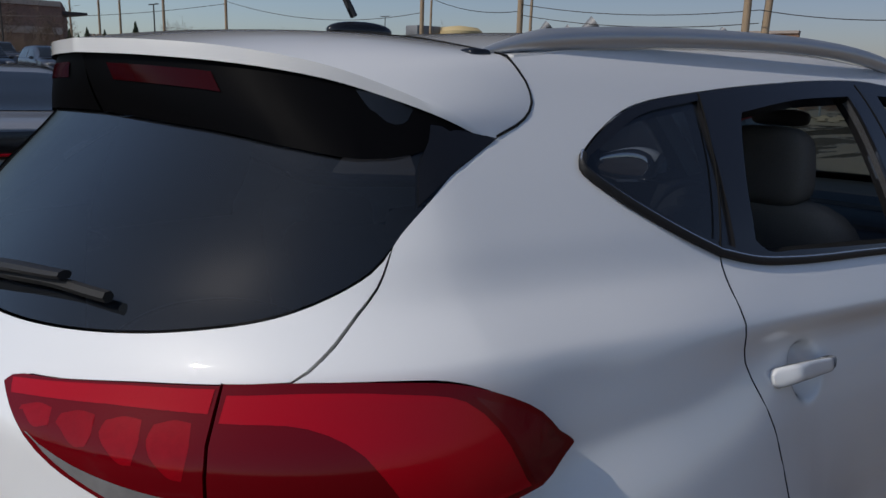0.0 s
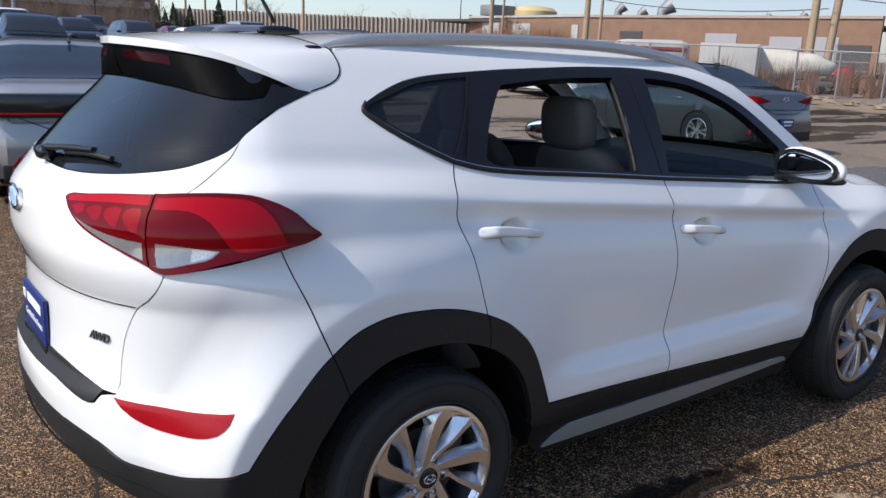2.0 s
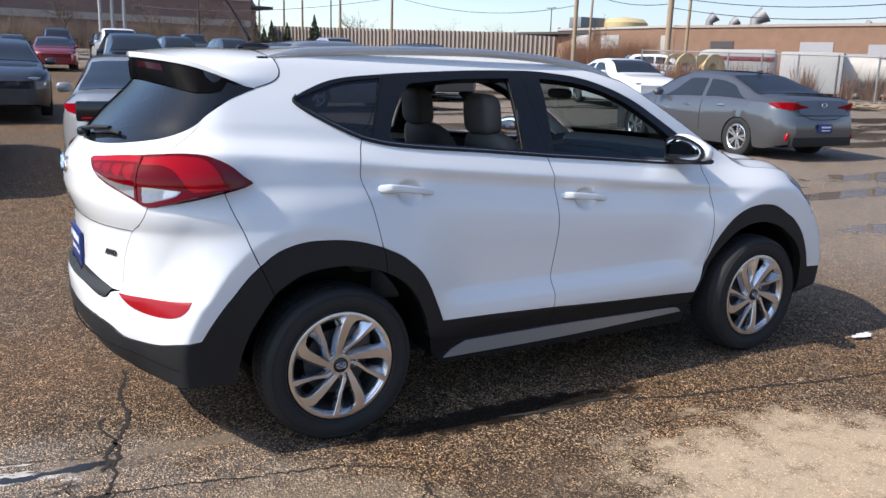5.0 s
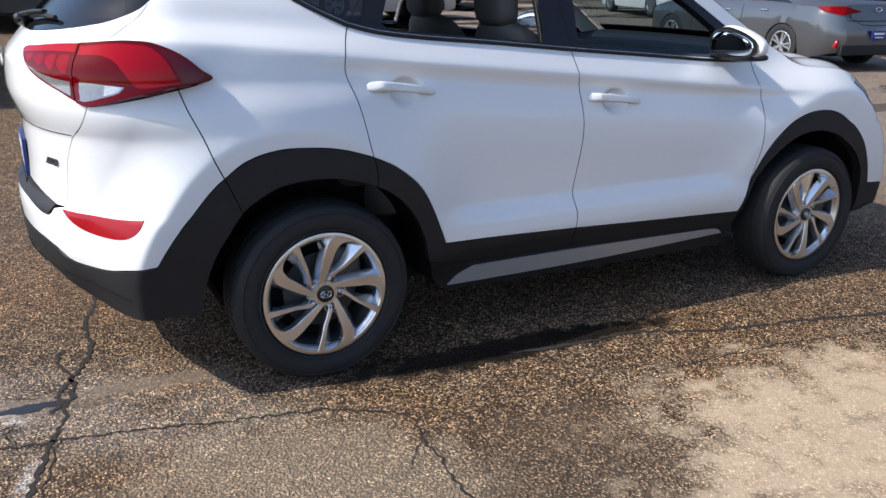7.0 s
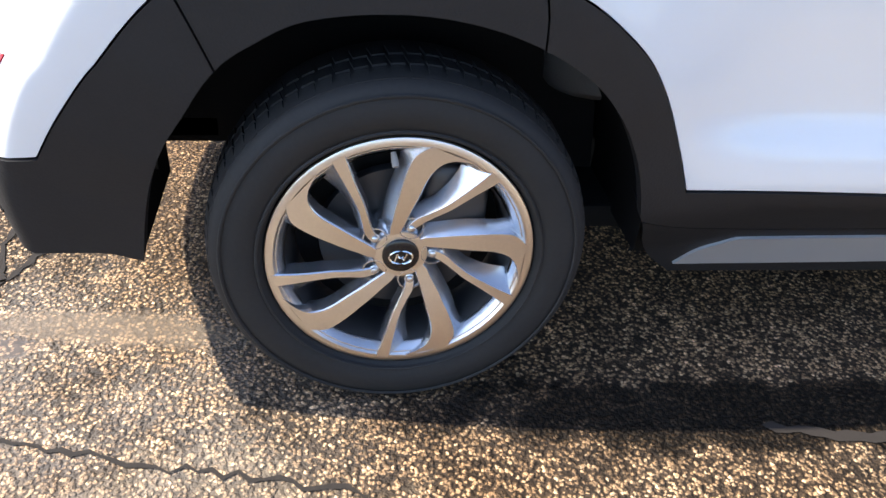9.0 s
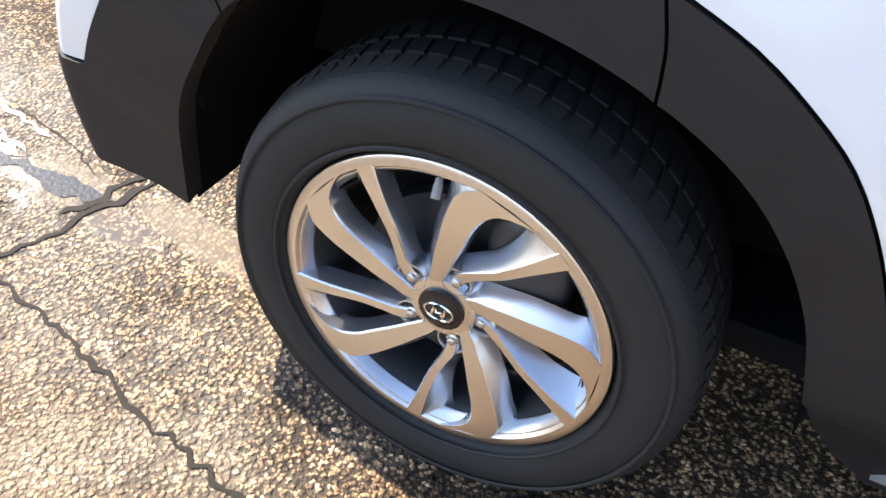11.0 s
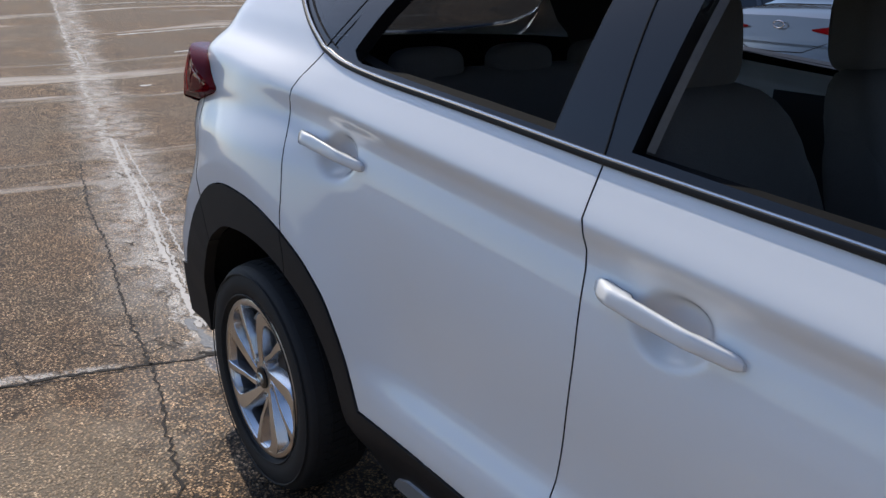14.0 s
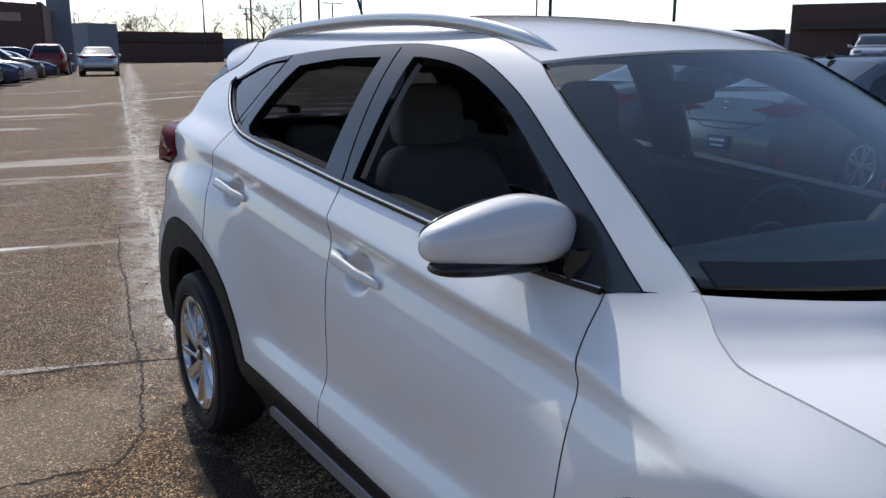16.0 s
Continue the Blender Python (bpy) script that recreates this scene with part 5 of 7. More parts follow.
    # pale salt track that leads away behind the car
    line = calc('MULTIPLY_ADD', xyz.outputs[0], .215, calc('ADD', xyz.outputs[1], .95))
    line = calc('ABSOLUTE', calc('ADD', line, calc('MULTIPLY_ADD', noise_of(1.1, 5), .7, -.35)))
    track = calc('MULTIPLY', calc('SUBTRACT', 1.0, ramped(line, .05, .42)), calc('SUBTRACT', 1.0, ramped(xyz.outputs[0], -2.4, -.9)))
    track = calc('MULTIPLY', track, ramped(noise_of(5, 6, .7), .36, .62))
    cross = calc('ABSOLUTE', calc('ADD', calc('MULTIPLY_ADD', xyz.outputs[1], -.28, calc('ADD', xyz.outputs[0], .765)), calc('MULTIPLY_ADD', noise_of(3.0, 5), .16, -.08)))
    cross = calc('MULTIPLY', calc('MULTIPLY', calc('SUBTRACT', 1.0, ramped(cross, .012, .048)), calc('SUBTRACT', 1.0, ramped(xyz.outputs[1], -1.15, -.95))), ramped(xyz.outputs[1], -1.95, -1.60))
    seam = calc('ABSOLUTE', calc('ADD', calc('MULTIPLY_ADD', xyz.outputs[0], .20, calc('ADD', xyz.outputs[1], .93)), calc('MULTIPLY_ADD', noise_of(2.6, 6, .65), .40, -.20)))
    seam = calc('MULTIPLY', calc('SUBTRACT', 1.0, ramped(seam, .030, .050)), calc('SUBTRACT', 1.0, ramped(xyz.outputs[0], -1.15, -1.0)))
    track = calc('MAXIMUM', calc('MULTIPLY', track, .75), calc('MAXIMUM', calc('MULTIPLY', calc('MULTIPLY', cross, .8), ramped(noise_of(14, 5, .7), .30, .52)), calc('MULTIPLY', seam, ramped(noise_of(9, 6, .7), .38, .56))))
    track = calc('MULTIPLY', track, calc('MULTIPLY_ADD', ramped(noise_of(75, 4, .7), .42, .57), .75, .25))
    colour = blend(calc('MULTIPLY', track, .88), colour, (.70, .66, .60))
    # bleached stones round the track, and pale streaks of old bay lines across the lot behind
    behind = calc('SUBTRACT', 1.0, ramped(xyz.outputs[0], -.55, .15))
    bleach = calc('MULTIPLY', calc('MULTIPLY', calc('SUBTRACT', 1.0, ramped(line, .16, .52)), behind), ramped(noise_of(3.2, 6, .7), .30, .60))
    colour = blend(calc('MULTIPLY', bleach, .16), colour, (.56, .52, .47))
    streak_map = n.new("ShaderNodeMapping")
    streak_map.inputs["Scale"].default_value = (1.15, .17, 1)
    streak_map.inputs["Rotation"].default_value = (0, 0, .22)
    l.new(co.outputs["Object"], streak_map.inputs["Vector"])
    streaks = n.new("ShaderNodeTexNoise")
    streaks.inputs["Scale"].default_value, streaks.inputs["Detail"].default_value, streaks.inputs["Roughness"].default_value = 1.0, 6, .6
    l.new(streak_map.outputs[0], streaks.inputs["Vector"])
    streaked = calc('MULTIPLY', ramped(streaks.outputs["Fac"], .57, .68), calc('SUBTRACT', 1.0, ramped(xyz.outputs[0], -3.6, -1.6)))
    colour = blend(calc('MULTIPLY', streaked, .60), colour, (.58, .52, .45))
    # a net of cracks beside the pale track
    warp = n.new("ShaderNodeVectorMath")
    warp.operation = 'MULTIPLY_ADD'
    wn_ = n.new("ShaderNodeTexNoise")
    wn_.inputs["Scale"].default_value, wn_.inputs["Detail"].default_value = 5, 5
    l.new(co.outputs["Object"], wn_.inputs["Vector"])
    l.new(wn_.outputs["Color"], warp.inputs[0])
    warp.inputs[1].default_value = (.22, .22, 0)
    l.new(co.outputs["Object"], warp.inputs[2])
    net = n.new("ShaderNodeTexVoronoi")
    net.feature = 'DISTANCE_TO_EDGE'
    net.inputs["Scale"].default_value = 4.2
    l.new(warp.outputs[0], net.inputs["Vector"])
    near_track = calc('MULTIPLY', calc('SUBTRACT', 1.0, ramped(line, .25, .75)), calc('SUBTRACT', 1.0, ramped(xyz.outputs[0], -.9, -.5)))
    crackle = calc('MULTIPLY', calc('SUBTRACT', 1.0, ramped(net.outputs["Distance"], .006, .030)), calc('MULTIPLY', near_track, ramped(noise_of(2.2, 4), .50, .62)))
    colour = blend(calc('MULTIPLY', crackle, .85), colour, (.035, .028, .022))
    # wet streak along the shadow, widened to deepen its shade, and damp meltwater stretches out on the lane
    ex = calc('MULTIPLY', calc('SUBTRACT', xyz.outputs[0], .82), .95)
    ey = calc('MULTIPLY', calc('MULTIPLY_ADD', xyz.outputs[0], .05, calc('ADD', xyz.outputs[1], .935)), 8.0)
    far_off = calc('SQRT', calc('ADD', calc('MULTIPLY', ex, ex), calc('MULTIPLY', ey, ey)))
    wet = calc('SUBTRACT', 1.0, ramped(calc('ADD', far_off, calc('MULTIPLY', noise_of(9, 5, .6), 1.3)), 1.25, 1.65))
    mp = n.new("ShaderNodeMapping")
    mp.inputs["Scale"].default_value = (.16, .75, 1)
    mp.inputs["Rotation"].default_value = (0, 0, -.25)
    l.new(co.outputs["Object"], mp.inputs["Vector"])
    melt = n.new("ShaderNodeTexNoise")
    melt.inputs["Scale"].default_value, melt.inputs["Detail"].default_value, melt.inputs["Roughness"].default_value = 1.0, 7, .62
    l.new(mp.outputs[0], melt.inputs["Vector"])
    damp = calc('MULTIPLY', ramped(melt.outputs["Fac"], .47, .58), ramped(xyz.outputs[0], 4.2, 8.0))
    pool = calc('MULTIPLY', ramped(melt.outputs["Fac"], .525, .555), ramped(xyz.outputs[0], 5.5, 8.0))
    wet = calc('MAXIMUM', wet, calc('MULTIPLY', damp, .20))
    # near-black colour adds painted shade to the wet streak beside the car
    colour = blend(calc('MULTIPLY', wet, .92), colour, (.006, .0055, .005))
    # pale silt left by shallow water beside the tyre
    puddle = patch(-.86, -.70, .15, .050, 15)
    pool = calc('MAXIMUM', pool, puddle)
    for spot in ((7.6, 1.15, 1.6, .34, 3), (11.2, 3.5, 3.0, .42, 2), (18.0, 7.4, 5.5, 1.1, 1.4), (14.5, 6.2, 2.6, .5, 2)):
        pool = calc('MAXIMUM', pool, patch(*spot, .05, .30))
    silt = calc('MAXIMUM', patch(-.60, -.645, .34, .075, 13), patch(-1.04, -.64, .20, .09, 11))
    colour = blend(calc('MULTIPLY', silt, .6), colour, (.17, .135, .10))
    colour = blend(calc('MULTIPLY', pool, .45), colour, (.08, .068, .058))
    # stains
    colour = blend(calc('MULTIPLY', ramped(noise_of(.55, 6, .62), .56, .74), .35), colour, (.06, .05, .042))
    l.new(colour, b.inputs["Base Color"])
    shine = calc('SUBTRACT', calc('SUBTRACT', .82, calc('MULTIPLY', wet, .30)), calc('MULTIPLY', silt, .22))
    l.new(calc('MAXIMUM', calc('SUBTRACT', shine, calc('MULTIPLY', pool, .72)), .04), b.inputs["Roughness"])
    l.new(calc('MULTIPLY_ADD', wet, -.16, .22), b.inputs["Specular IOR Level"])
    h = calc('MULTIPLY_ADD', noise_of(260, 3), .25, calc('SUBTRACT', calc('MULTIPLY_ADD', crackle, -2.0, 1.0), calc('MULTIPLY', stones.outputs["Distance"], 1.3)))
    bp = n.new("ShaderNodeBump")
    l.new(h, bp.inputs["Height"])
    bp.inputs["Distance"].default_value = .0052
    flat = calc('MULTIPLY', calc('SUBTRACT', 1.0, calc('MULTIPLY', calc('MAXIMUM', dust, silt), .75)), calc('SUBTRACT', 1.0, pool))
    l.new(flat, bp.inputs["Strength"])
    l.new(bp.outputs[0], b.inputs["Normal"])
    return m


ASPHALT = asphalt_material()
xs = np.concatenate([np.linspace(-900, -30, 14), np.linspace(-25, 30, 34), np.linspace(40, 900, 14)])
verts, faces = loft(lambda x, y: np.stack([x, y, rise(x, y)], -1), xs, xs)
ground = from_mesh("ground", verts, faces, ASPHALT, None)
tagged(ground, "worn gravelly grey-brown asphalt of the car lot", "ground", kind="structure")

CRACK = material("crack_dirt", (.020, .016, .013), .95, grain=.5, size=80)
WET = material("wet_asphalt", (.020, .018, .016), .30, grain=.6, size=90, bump=.8, vary=.3)
PAINT = material("worn_white_line_paint", (.52, .50, .46), .8, grain=.5, size=60, vary=.7)
SALT = material("pale_dried_salt", (.46, .43, .39), .9, grain=.5, size=70, vary=.6)


def ribbon(name, pts, width, mat, label, category, jitter=.0, seed=1, z=.003, step=.05):
    """A flat strip that wanders along the ground."""
    rng = np.random.RandomState(seed)
    c = curve(*pts, step=step)
    t = np.gradient(c, axis=0)
    t /= np.linalg.norm(t, axis=1)[:, None]
    nn = np.stack([-t[:, 1], t[:, 0]], 1)
    c = c + nn * (rng.randn(len(c)) * jitter)[:, None]
    w = width * (.45 + rng.rand(len(c)) * 1.1)
    w[0] = w[-1] = width * .1
    a, b = c + nn * w[:, None] / 2, c - nn * w[:, None] / 2
    v = [(p[0], p[1], float(rise(p[0], p[1])) + z) for p in np.vstack([a, b])]
    k = len(c)
    f = [(i, k + i, k + i + 1, i + 1) for i in range(k - 1)]
    ob = from_mesh(name, v, f, mat, None)
    return tagged(ob, label, category, kind="structure")


def blot(name, centre, size, mat, label, category, seed=1, z=.004, turn=0.0, rough=.3):
    rng = np.random.RandomState(seed)
    k = 120
    ph = rng.rand(24) * 6.28
    v = [(centre[0], centre[1], float(rise(*centre)) + z)]
    for i in range(k):
        a = 2 * math.pi * i / k
        r = 1 + rough * sum(math.sin((j + 2) * a + ph[j]) / (j + 1.5) for j in range(24))
        x, y = size[0] * r * math.cos(a), size[1] * r * math.sin(a)
        x, y = x * math.cos(turn) - y * math.sin(turn), x * math.sin(turn) + y * math.cos(turn)
        v.append((centre[0] + x, centre[1] + y, float(rise(centre[0] + x, centre[1] + y)) + z))
    f = [(0, 1 + i, 1 + (i + 1) % k) for i in range(k)]
    return tagged(from_mesh(name, v, f, mat, None), label, category, kind="structure")


crack_label = "dark ragged crack in the worn asphalt"
for i, (pts, w) in enumerate((
        (((-1.18, -1.75), (-1.10, -1.45), (-1.02, -1.15), (-.97, -.93)), .012),
        (((-.97, -.93), (-.80, -.96), (-.67, -.99), (-.42, -1.06), (-.13, -1.12), (.15, -1.30), (.13, -1.48), (.10, -1.9)), .018),
        (((-.97, -.93), (-1.5, -.86), (-2.6, -.65), (-3.6, -.50), (-5.0, -.20)), .022),
        (((-3.2, -.95), (-4.2, -.95), (-5.4, -.55)), .012), (((.0, -1.62), (.12, -1.45)), .008),
        (((-.98, -.74), (-.90, -.50), (-.80, -.25), (-.79, .06), (-.72, .30), (-.71, .9)), .034),
        (((.75, -1.01), (1.07, -1.07), (1.39, -1.08), (1.68, -1.21), (2.13, -1.30), (2.64, -1.43), (3.2, -1.53)), .044),
        (((-.90, -.20), (-.93, -.29), (-.89, -.52), (-.99, -.92), (-1.06, -1.17), (-1.12, -1.5)), .034),
        (((1.3, -1.42), (1.9, -1.46), (2.6, -1.60)), .010), (((-1.6, -1.9), (-2.4, -1.3), (-3.2, -1.05)), .010),
        (((-1.05, -1.35), (-1.9, -1.42), (-2.9, -1.60), (-4.4, -1.7)), .009),
        (((-2.0, -.1), (-4.0, .35), (-7.0, .95)), .012), (((-1.0, -.6), (-1.3, -.5), (-1.8, -.48)), .010))):
    ribbon("asphalt_crack", pts, w * .50, CRACK, crack_label, "crack", jitter=.0065, seed=i + 3, step=.026)
for i, (a, b) in enumerate((((-9.2, 1.0), (-9.0, 7)), ((-12.2, 1.9), (-12, 8)), ((-15.6, -2.5), (-15.3, .9)), ((-15.2, 2.4), (-15, 8)), ((-4.6, -2.6), (-4.3, -.9)), ((-22, 3.8), (-21.8, 10)), ((-26, -4), (-25.6, 3)))):
    ribbon("parking_line", (a, ((a[0] + b[0]) / 2, (a[1] + b[1]) / 2), b), .09, PAINT, "faded white parking line", "road marking", jitter=.006, seed=60 + i, step=.12)
ribbon("wet_joint", ((-1.36, -.645), (-1.25, -.65), (-1.05, -.655), (-.92, -.65)), .045, WET, "dark wet joint in the asphalt", "wet patch", jitter=.006, seed=44, z=.002, step=.03)
for off, wide, seed in ((0.0, .026, 40), (.095, .012, 41), (.03, .016, 42)):
    ribbon("salt_line", [(x, y + off) for x, y in ((-1.22, -.635), (-1.46, -.585), (-1.85, -.515), (-2.48, -.39), (-3.40, -.19), (-5.0, .11), (-6.79, .49), (-9.5, 1.05), (-14, 1.97))], wide, SALT, "pale dried salt along a sealed joint in the asphalt", "salt deposit", jitter=.007, seed=seed, z=.003, step=.03)
blot("paper_scrap", (3.54, -1.06), (.075, .04), PLAIN_WHITE, "crumpled scrap of white paper", "litter", 5, z=.02)
# ---- parked cars ----
CAR_GLASS = material("dark_car_glass", (.018, .022, .026), .05, vary=.1, size=3)
paints = {}


def paint(name, c, metal=.35):
    if name not in paints:
        paints[name] = material(name + "_car_paint", c, .30, metal=metal, coat=1.0, vary=.05, size=8)
    return paints[name]


KINDS = {
    # top line, belt line, length, width, wheels
    "sedan": (((0, .82), (.05, .98), (.30, 1.055), (.75, 1.10), (1.15, 1.24), (1.75, 1.425), (2.35, 1.455), (2.9, 1.36), (3.45, 1.08), (3.65, 1.00), (4.3, .90), (4.68, .76), (4.82, .62)),
              ((0, .95), (1.0, .97), (2.4, .93), (3.6, .90), (4.82, .8)), 4.82, 1.86, (1.05, 3.85), (.95, 1.95, 2.05, 3.05), (.75, 1.55), (2.75, 3.55)),
    "suv": (((0, .95), (.06, 1.10), (.22, 1.38), (.45, 1.58), (.9, 1.66), (2.0, 1.68), (2.55, 1.60), (3.15, 1.26), (3.35, 1.13), (4.0, 1.04), (4.45, .90), (4.58, .70)),
            ((0, 1.10), (1.0, 1.08), (2.4, 1.03), (3.4, 1.0), (4.58, .85)), 4.58, 1.86, (.90, 3.62), (.45, 1.65, 1.75, 2.85), (.10, .45), (2.50, 3.25)),
    "pickup": (((0, 1.08), (.05, 1.12), (1.75, 1.13), (1.85, 1.20), (2.05, 1.84), (2.4, 1.90), (3.3, 1.90), (3.6, 1.80), (4.15, 1.32), (4.3, 1.24), (5.2, 1.18), (5.5, 1.0), (5.6, .75)),
               ((0, 1.15), (2.0, 1.16), (4.2, 1.15), (5.6, .95)), 5.6, 1.98, (1.15, 4.65), (2.2, 3.0, 3.1, 3.95), (1.85, 2.03), (3.55, 4.2)),
}
wheel_meshes = {}


def simple_wheel(parent, x, y, r, side, label=""):
    w = new("wheel")
    w.parent = parent
    w.matrix_basis = pose(x, y, r) if side < 0 else pose(x, y, r, 0, 0, 180)
    key = round(r, 3)
    if key not in wheel_meshes:
        k = r / .35
        prof = [(.225, .09), (.33, .105), (.35, .08), (.35, -.08), (.338, -.098), (.30, -.108), (.235, -.098), (.222, -.085)]
        rim = [(.238, -.092), (.226, -.098), (.214, -.090), (.205, -.03), (.20, .0), (.0, .0)]
        v, f = lathe([(a * k, b * k) for a, b in prof], 28)
        t = from_mesh("tyre", v, f, RUBBER, w)
        v, f = lathe([(a * k, b * k) for a, b in rim], 28)
        m = from_mesh("rim", v, f, STEEL, w)
        v, f = lathe([(.238 * k, -.094 * k), (.222 * k, -.100 * k), (.206 * k, -.088 * k)], 28)
        m2 = from_mesh("rim_lip", v, f, ALLOY, w)
        sv, sf = [], []
        for i in range(5):
            for d in (-.16, .16):
                a = 2 * math.pi * i / 5 + d * .9
                b = 2 * math.pi * i / 5 + d * 1.25
                o = len(sv)
                for rr, aa, hw, yy in ((.03, a, .016, -.088), (.215, b, .020, -.094)):
                    for q in (-hw, hw):
                        sv.append((k * (rr * math.cos(aa) - q * math.sin(aa)), k * yy, k * (rr * math.sin(aa) + q * math.cos(aa))))
                    for q in (-hw, hw):
                        sv.append((k * (rr * math.cos(aa) - q * math.sin(aa)), k * (yy + .03), k * (rr * math.sin(aa) + q * math.cos(aa))))
                sf += [(o, o + 1, o + 5, o + 4), (o, o + 4, o + 6, o + 2), (o + 1, o + 3, o + 7, o + 5)]
        sp = from_mesh("spokes", sv, sf, ALLOY, w)
        hub = from_mesh("hub", *lathe([(.05 * k, -.07 * k), (.045 * k, -.098 * k), (.0, -.10 * k)], 16), ALLOY, w)
        wheel_meshes[key] = [(o.name.split(".")[0], o.data) for o in (t, m, m2, sp, hub)]
    else:
        for nm, me in wheel_meshes[key]:
            o = new(nm, me)
            o.parent = w
    return w


car_data = {}


def parked_car(kind, x, y, heading, mat, label, group="parked cars", plate=True, near=False):
    """A car whose rear bumper's middle stands at x, y and which points along heading (degrees from x)."""
    top, belt, long, wide, axles, sides, back, front = KINDS[kind]
    car = thing({"sedan": "sedan", "suv": "parked_suv", "pickup": "pickup_truck"}[kind], label, "car", pose(x, y, float(rise(x, y)), 0, 0, heading), group)
    tx, tz = zip(*top)
    bx, bz = zip(*belt)
    rad = .36 if kind == "sedan" else .40
    hw = wide / 2

    def half(u):
        e = 1 - .30 * (1 - np.clip(u / .55, 0, 1)) ** 2.6 - .34 * (1 - np.clip((long - u) / .75, 0, 1)) ** 2.6
        return hw * e

    def sec(u):
        u = np.asarray(u, float)
        t, b = smooth_line(u, tx, tz), np.minimum(smooth_line(u, bx, bz), smooth_line(u, tx, tz) - .05)
        c = np.clip((t - b - .05) / .42, 0, 1)
        c = c * c * (3 - 2 * c)
        w = half(u)
        rw = w * (.90 - .19 * c)
        low = np.full_like(u, .20) + .10 * (1 - np.clip(u / .4, 0, 1)) + .06 * (1 - np.clip((long - u) / .4, 0, 1))
        for a in axles:
            d = rad ** 2 - (u - a) ** 2
            low = np.maximum(low, np.where(d > 0, rad * .95 + np.sqrt(np.maximum(d, 0)) - .02, 0))
        pts = [(w * .95, .20), (w * .985, .32), (w * .995, .5), (w, .68), (w * .985, .5 * .68 + .5 * b), (w * .955, b - .01), (w * .94, b + .012 * c), (rw, t - .075), (rw * .93, t - .028), (rw * .72, t - .008), (0 * w, t)]
        ys = np.stack([p[0] + 0 * u for p in pts], -1)
        zs = np.stack([p[1] + 0 * u for p in pts], -1)
        zs[..., :4] = np.maximum(zs[..., :4], low[..., None])
        zs[..., 4] = np.maximum(zs[..., 4], zs[..., 3])
        return ys, zs

    def tucked(pts):
        """The tail drawn in below the bumper and under the boot lid's lip."""
        return [(float(x_ + np.interp(z_, [.20, .40, .50, .60, .66, .85, .95, 1.04, 1.1], [.13, .02, 0, .0, .045, .085, .06, .0, .0]) * max(0, 1 - x_ / .62) ** 1.6), y_, z_) for x_, y_, z_ in pts]

    key = kind
    if key not in car_data:
        us = np.unique(np.concatenate([np.linspace(0, long, 46), *[np.linspace(a - rad, a + rad, 17) for a in axles]]))
        ys, zs = sec(us)
        n = ys.shape[1]
        v, f = [], []
        for s in (-1, 1):
            o = len(v)
            for i, u in enumerate(us):
                for j in range(n):
                    v.append((u, s * ys[i, j], zs[i, j]))
            for i in range(len(us) - 1):
                for j in range(n - 1):
                    q = (o + i * n + j, o + (i + 1) * n + j, o + (i + 1) * n + j + 1, o + i * n + j + 1)
                    f.append(q if s < 0 else q[::-1])
        m = len(us) * n
        for i in (0, (len(us) - 1) * n):
            for j in range(n - 1):
                q = (i + j, m + i + j, m + i + j + 1, i + j + 1)
                f.append(q if i else q[::-1])
        me = bpy.data.meshes.new("car_body")
        me.from_pydata([tuple(map(float, p)) for p in (tucked(v) if kind == "sedan" else v)], [], f)
        bm = bmesh.new()
        bm.from_mesh(me)
        bmesh.ops.remove_doubles(bm, verts=bm.verts[:], dist=.0008)
        bmesh.ops.recalc_face_normals(bm, faces=bm.faces[:])
        bm.to_mesh(me)
        bm.free()
        panes = {}

        def side_pane(u0, u1, slant0, slant1, s):
            vs_, fs_ = [], []
            for a in np.linspace(0, 1, 9):
                for k_ in np.linspace(0, 1, 5):
                    u = u0 + (u1 - u0) * a + (slant0 * (1 - a) + slant1 * a) * k_
                    yy, zz = sec(np.array([u]))
                    q = .10 + .74 * k_
                    vs_.append((u, s * (yy[0, 6] * (1 - q) + yy[0, 7] * q + .006), zz[0, 6] * (1 - q) + zz[0, 7] * q))
            for i in range(8):
                for j in range(4):
                    fs_.append((i * 5 + j, (i + 1) * 5 + j, (i + 1) * 5 + j + 1, i * 5 + j + 1))
            return vs_, fs_

        for s in (-1, 1):
            panes[("rear_side_window", s)] = side_pane(sides[0], sides[1], .38 if kind == "sedan" else .12, .02, s)
            panes[("front_side_window", s)] = side_pane(sides[2], sides[3], .02, -.52 if kind != "pickup" else -.40, s)

        def top_pane(u0, u1):
            vs_, fs_ = [], []
            for u in np.linspace(u0, u1, 10):
                yy, zz = sec(np.array([u]))
                for q in np.linspace(-1, 1, 13):
                    ay = np.array([0, yy[0, 9], yy[0, 8], yy[0, 7]])
                    az = np.array([zz[0, 10], zz[0, 9], zz[0, 8], zz[0, 7]])
                    y_ = abs(q) * yy[0, 7] * .93
                    z_ = np.interp(y_, ay, az)
                    vs_.append((u - (.006 if u < long / 2 else -.006), math.copysign(y_, q), z_ + .006))
            for i in range(9):
                for j in range(12):
                    fs_.append((i * 13 + j, (i + 1) * 13 + j, (i + 1) * 13 + j + 1, i * 13 + j + 1))
            return vs_, fs_

        panes[("rear_window", 0)] = top_pane(*back)
        panes[("windscreen", 0)] = top_pane(*front)
        car_data[key] = (me, panes, {})
    me, panes, made = car_data[key]
    b = me.copy()
    mesh_part("body", b, mat, car, "", 38)
    for (nm, s), (v, f) in panes.items():
        if (nm, s) not in made:
            o = from_mesh(nm, v, f, CAR_GLASS, car)
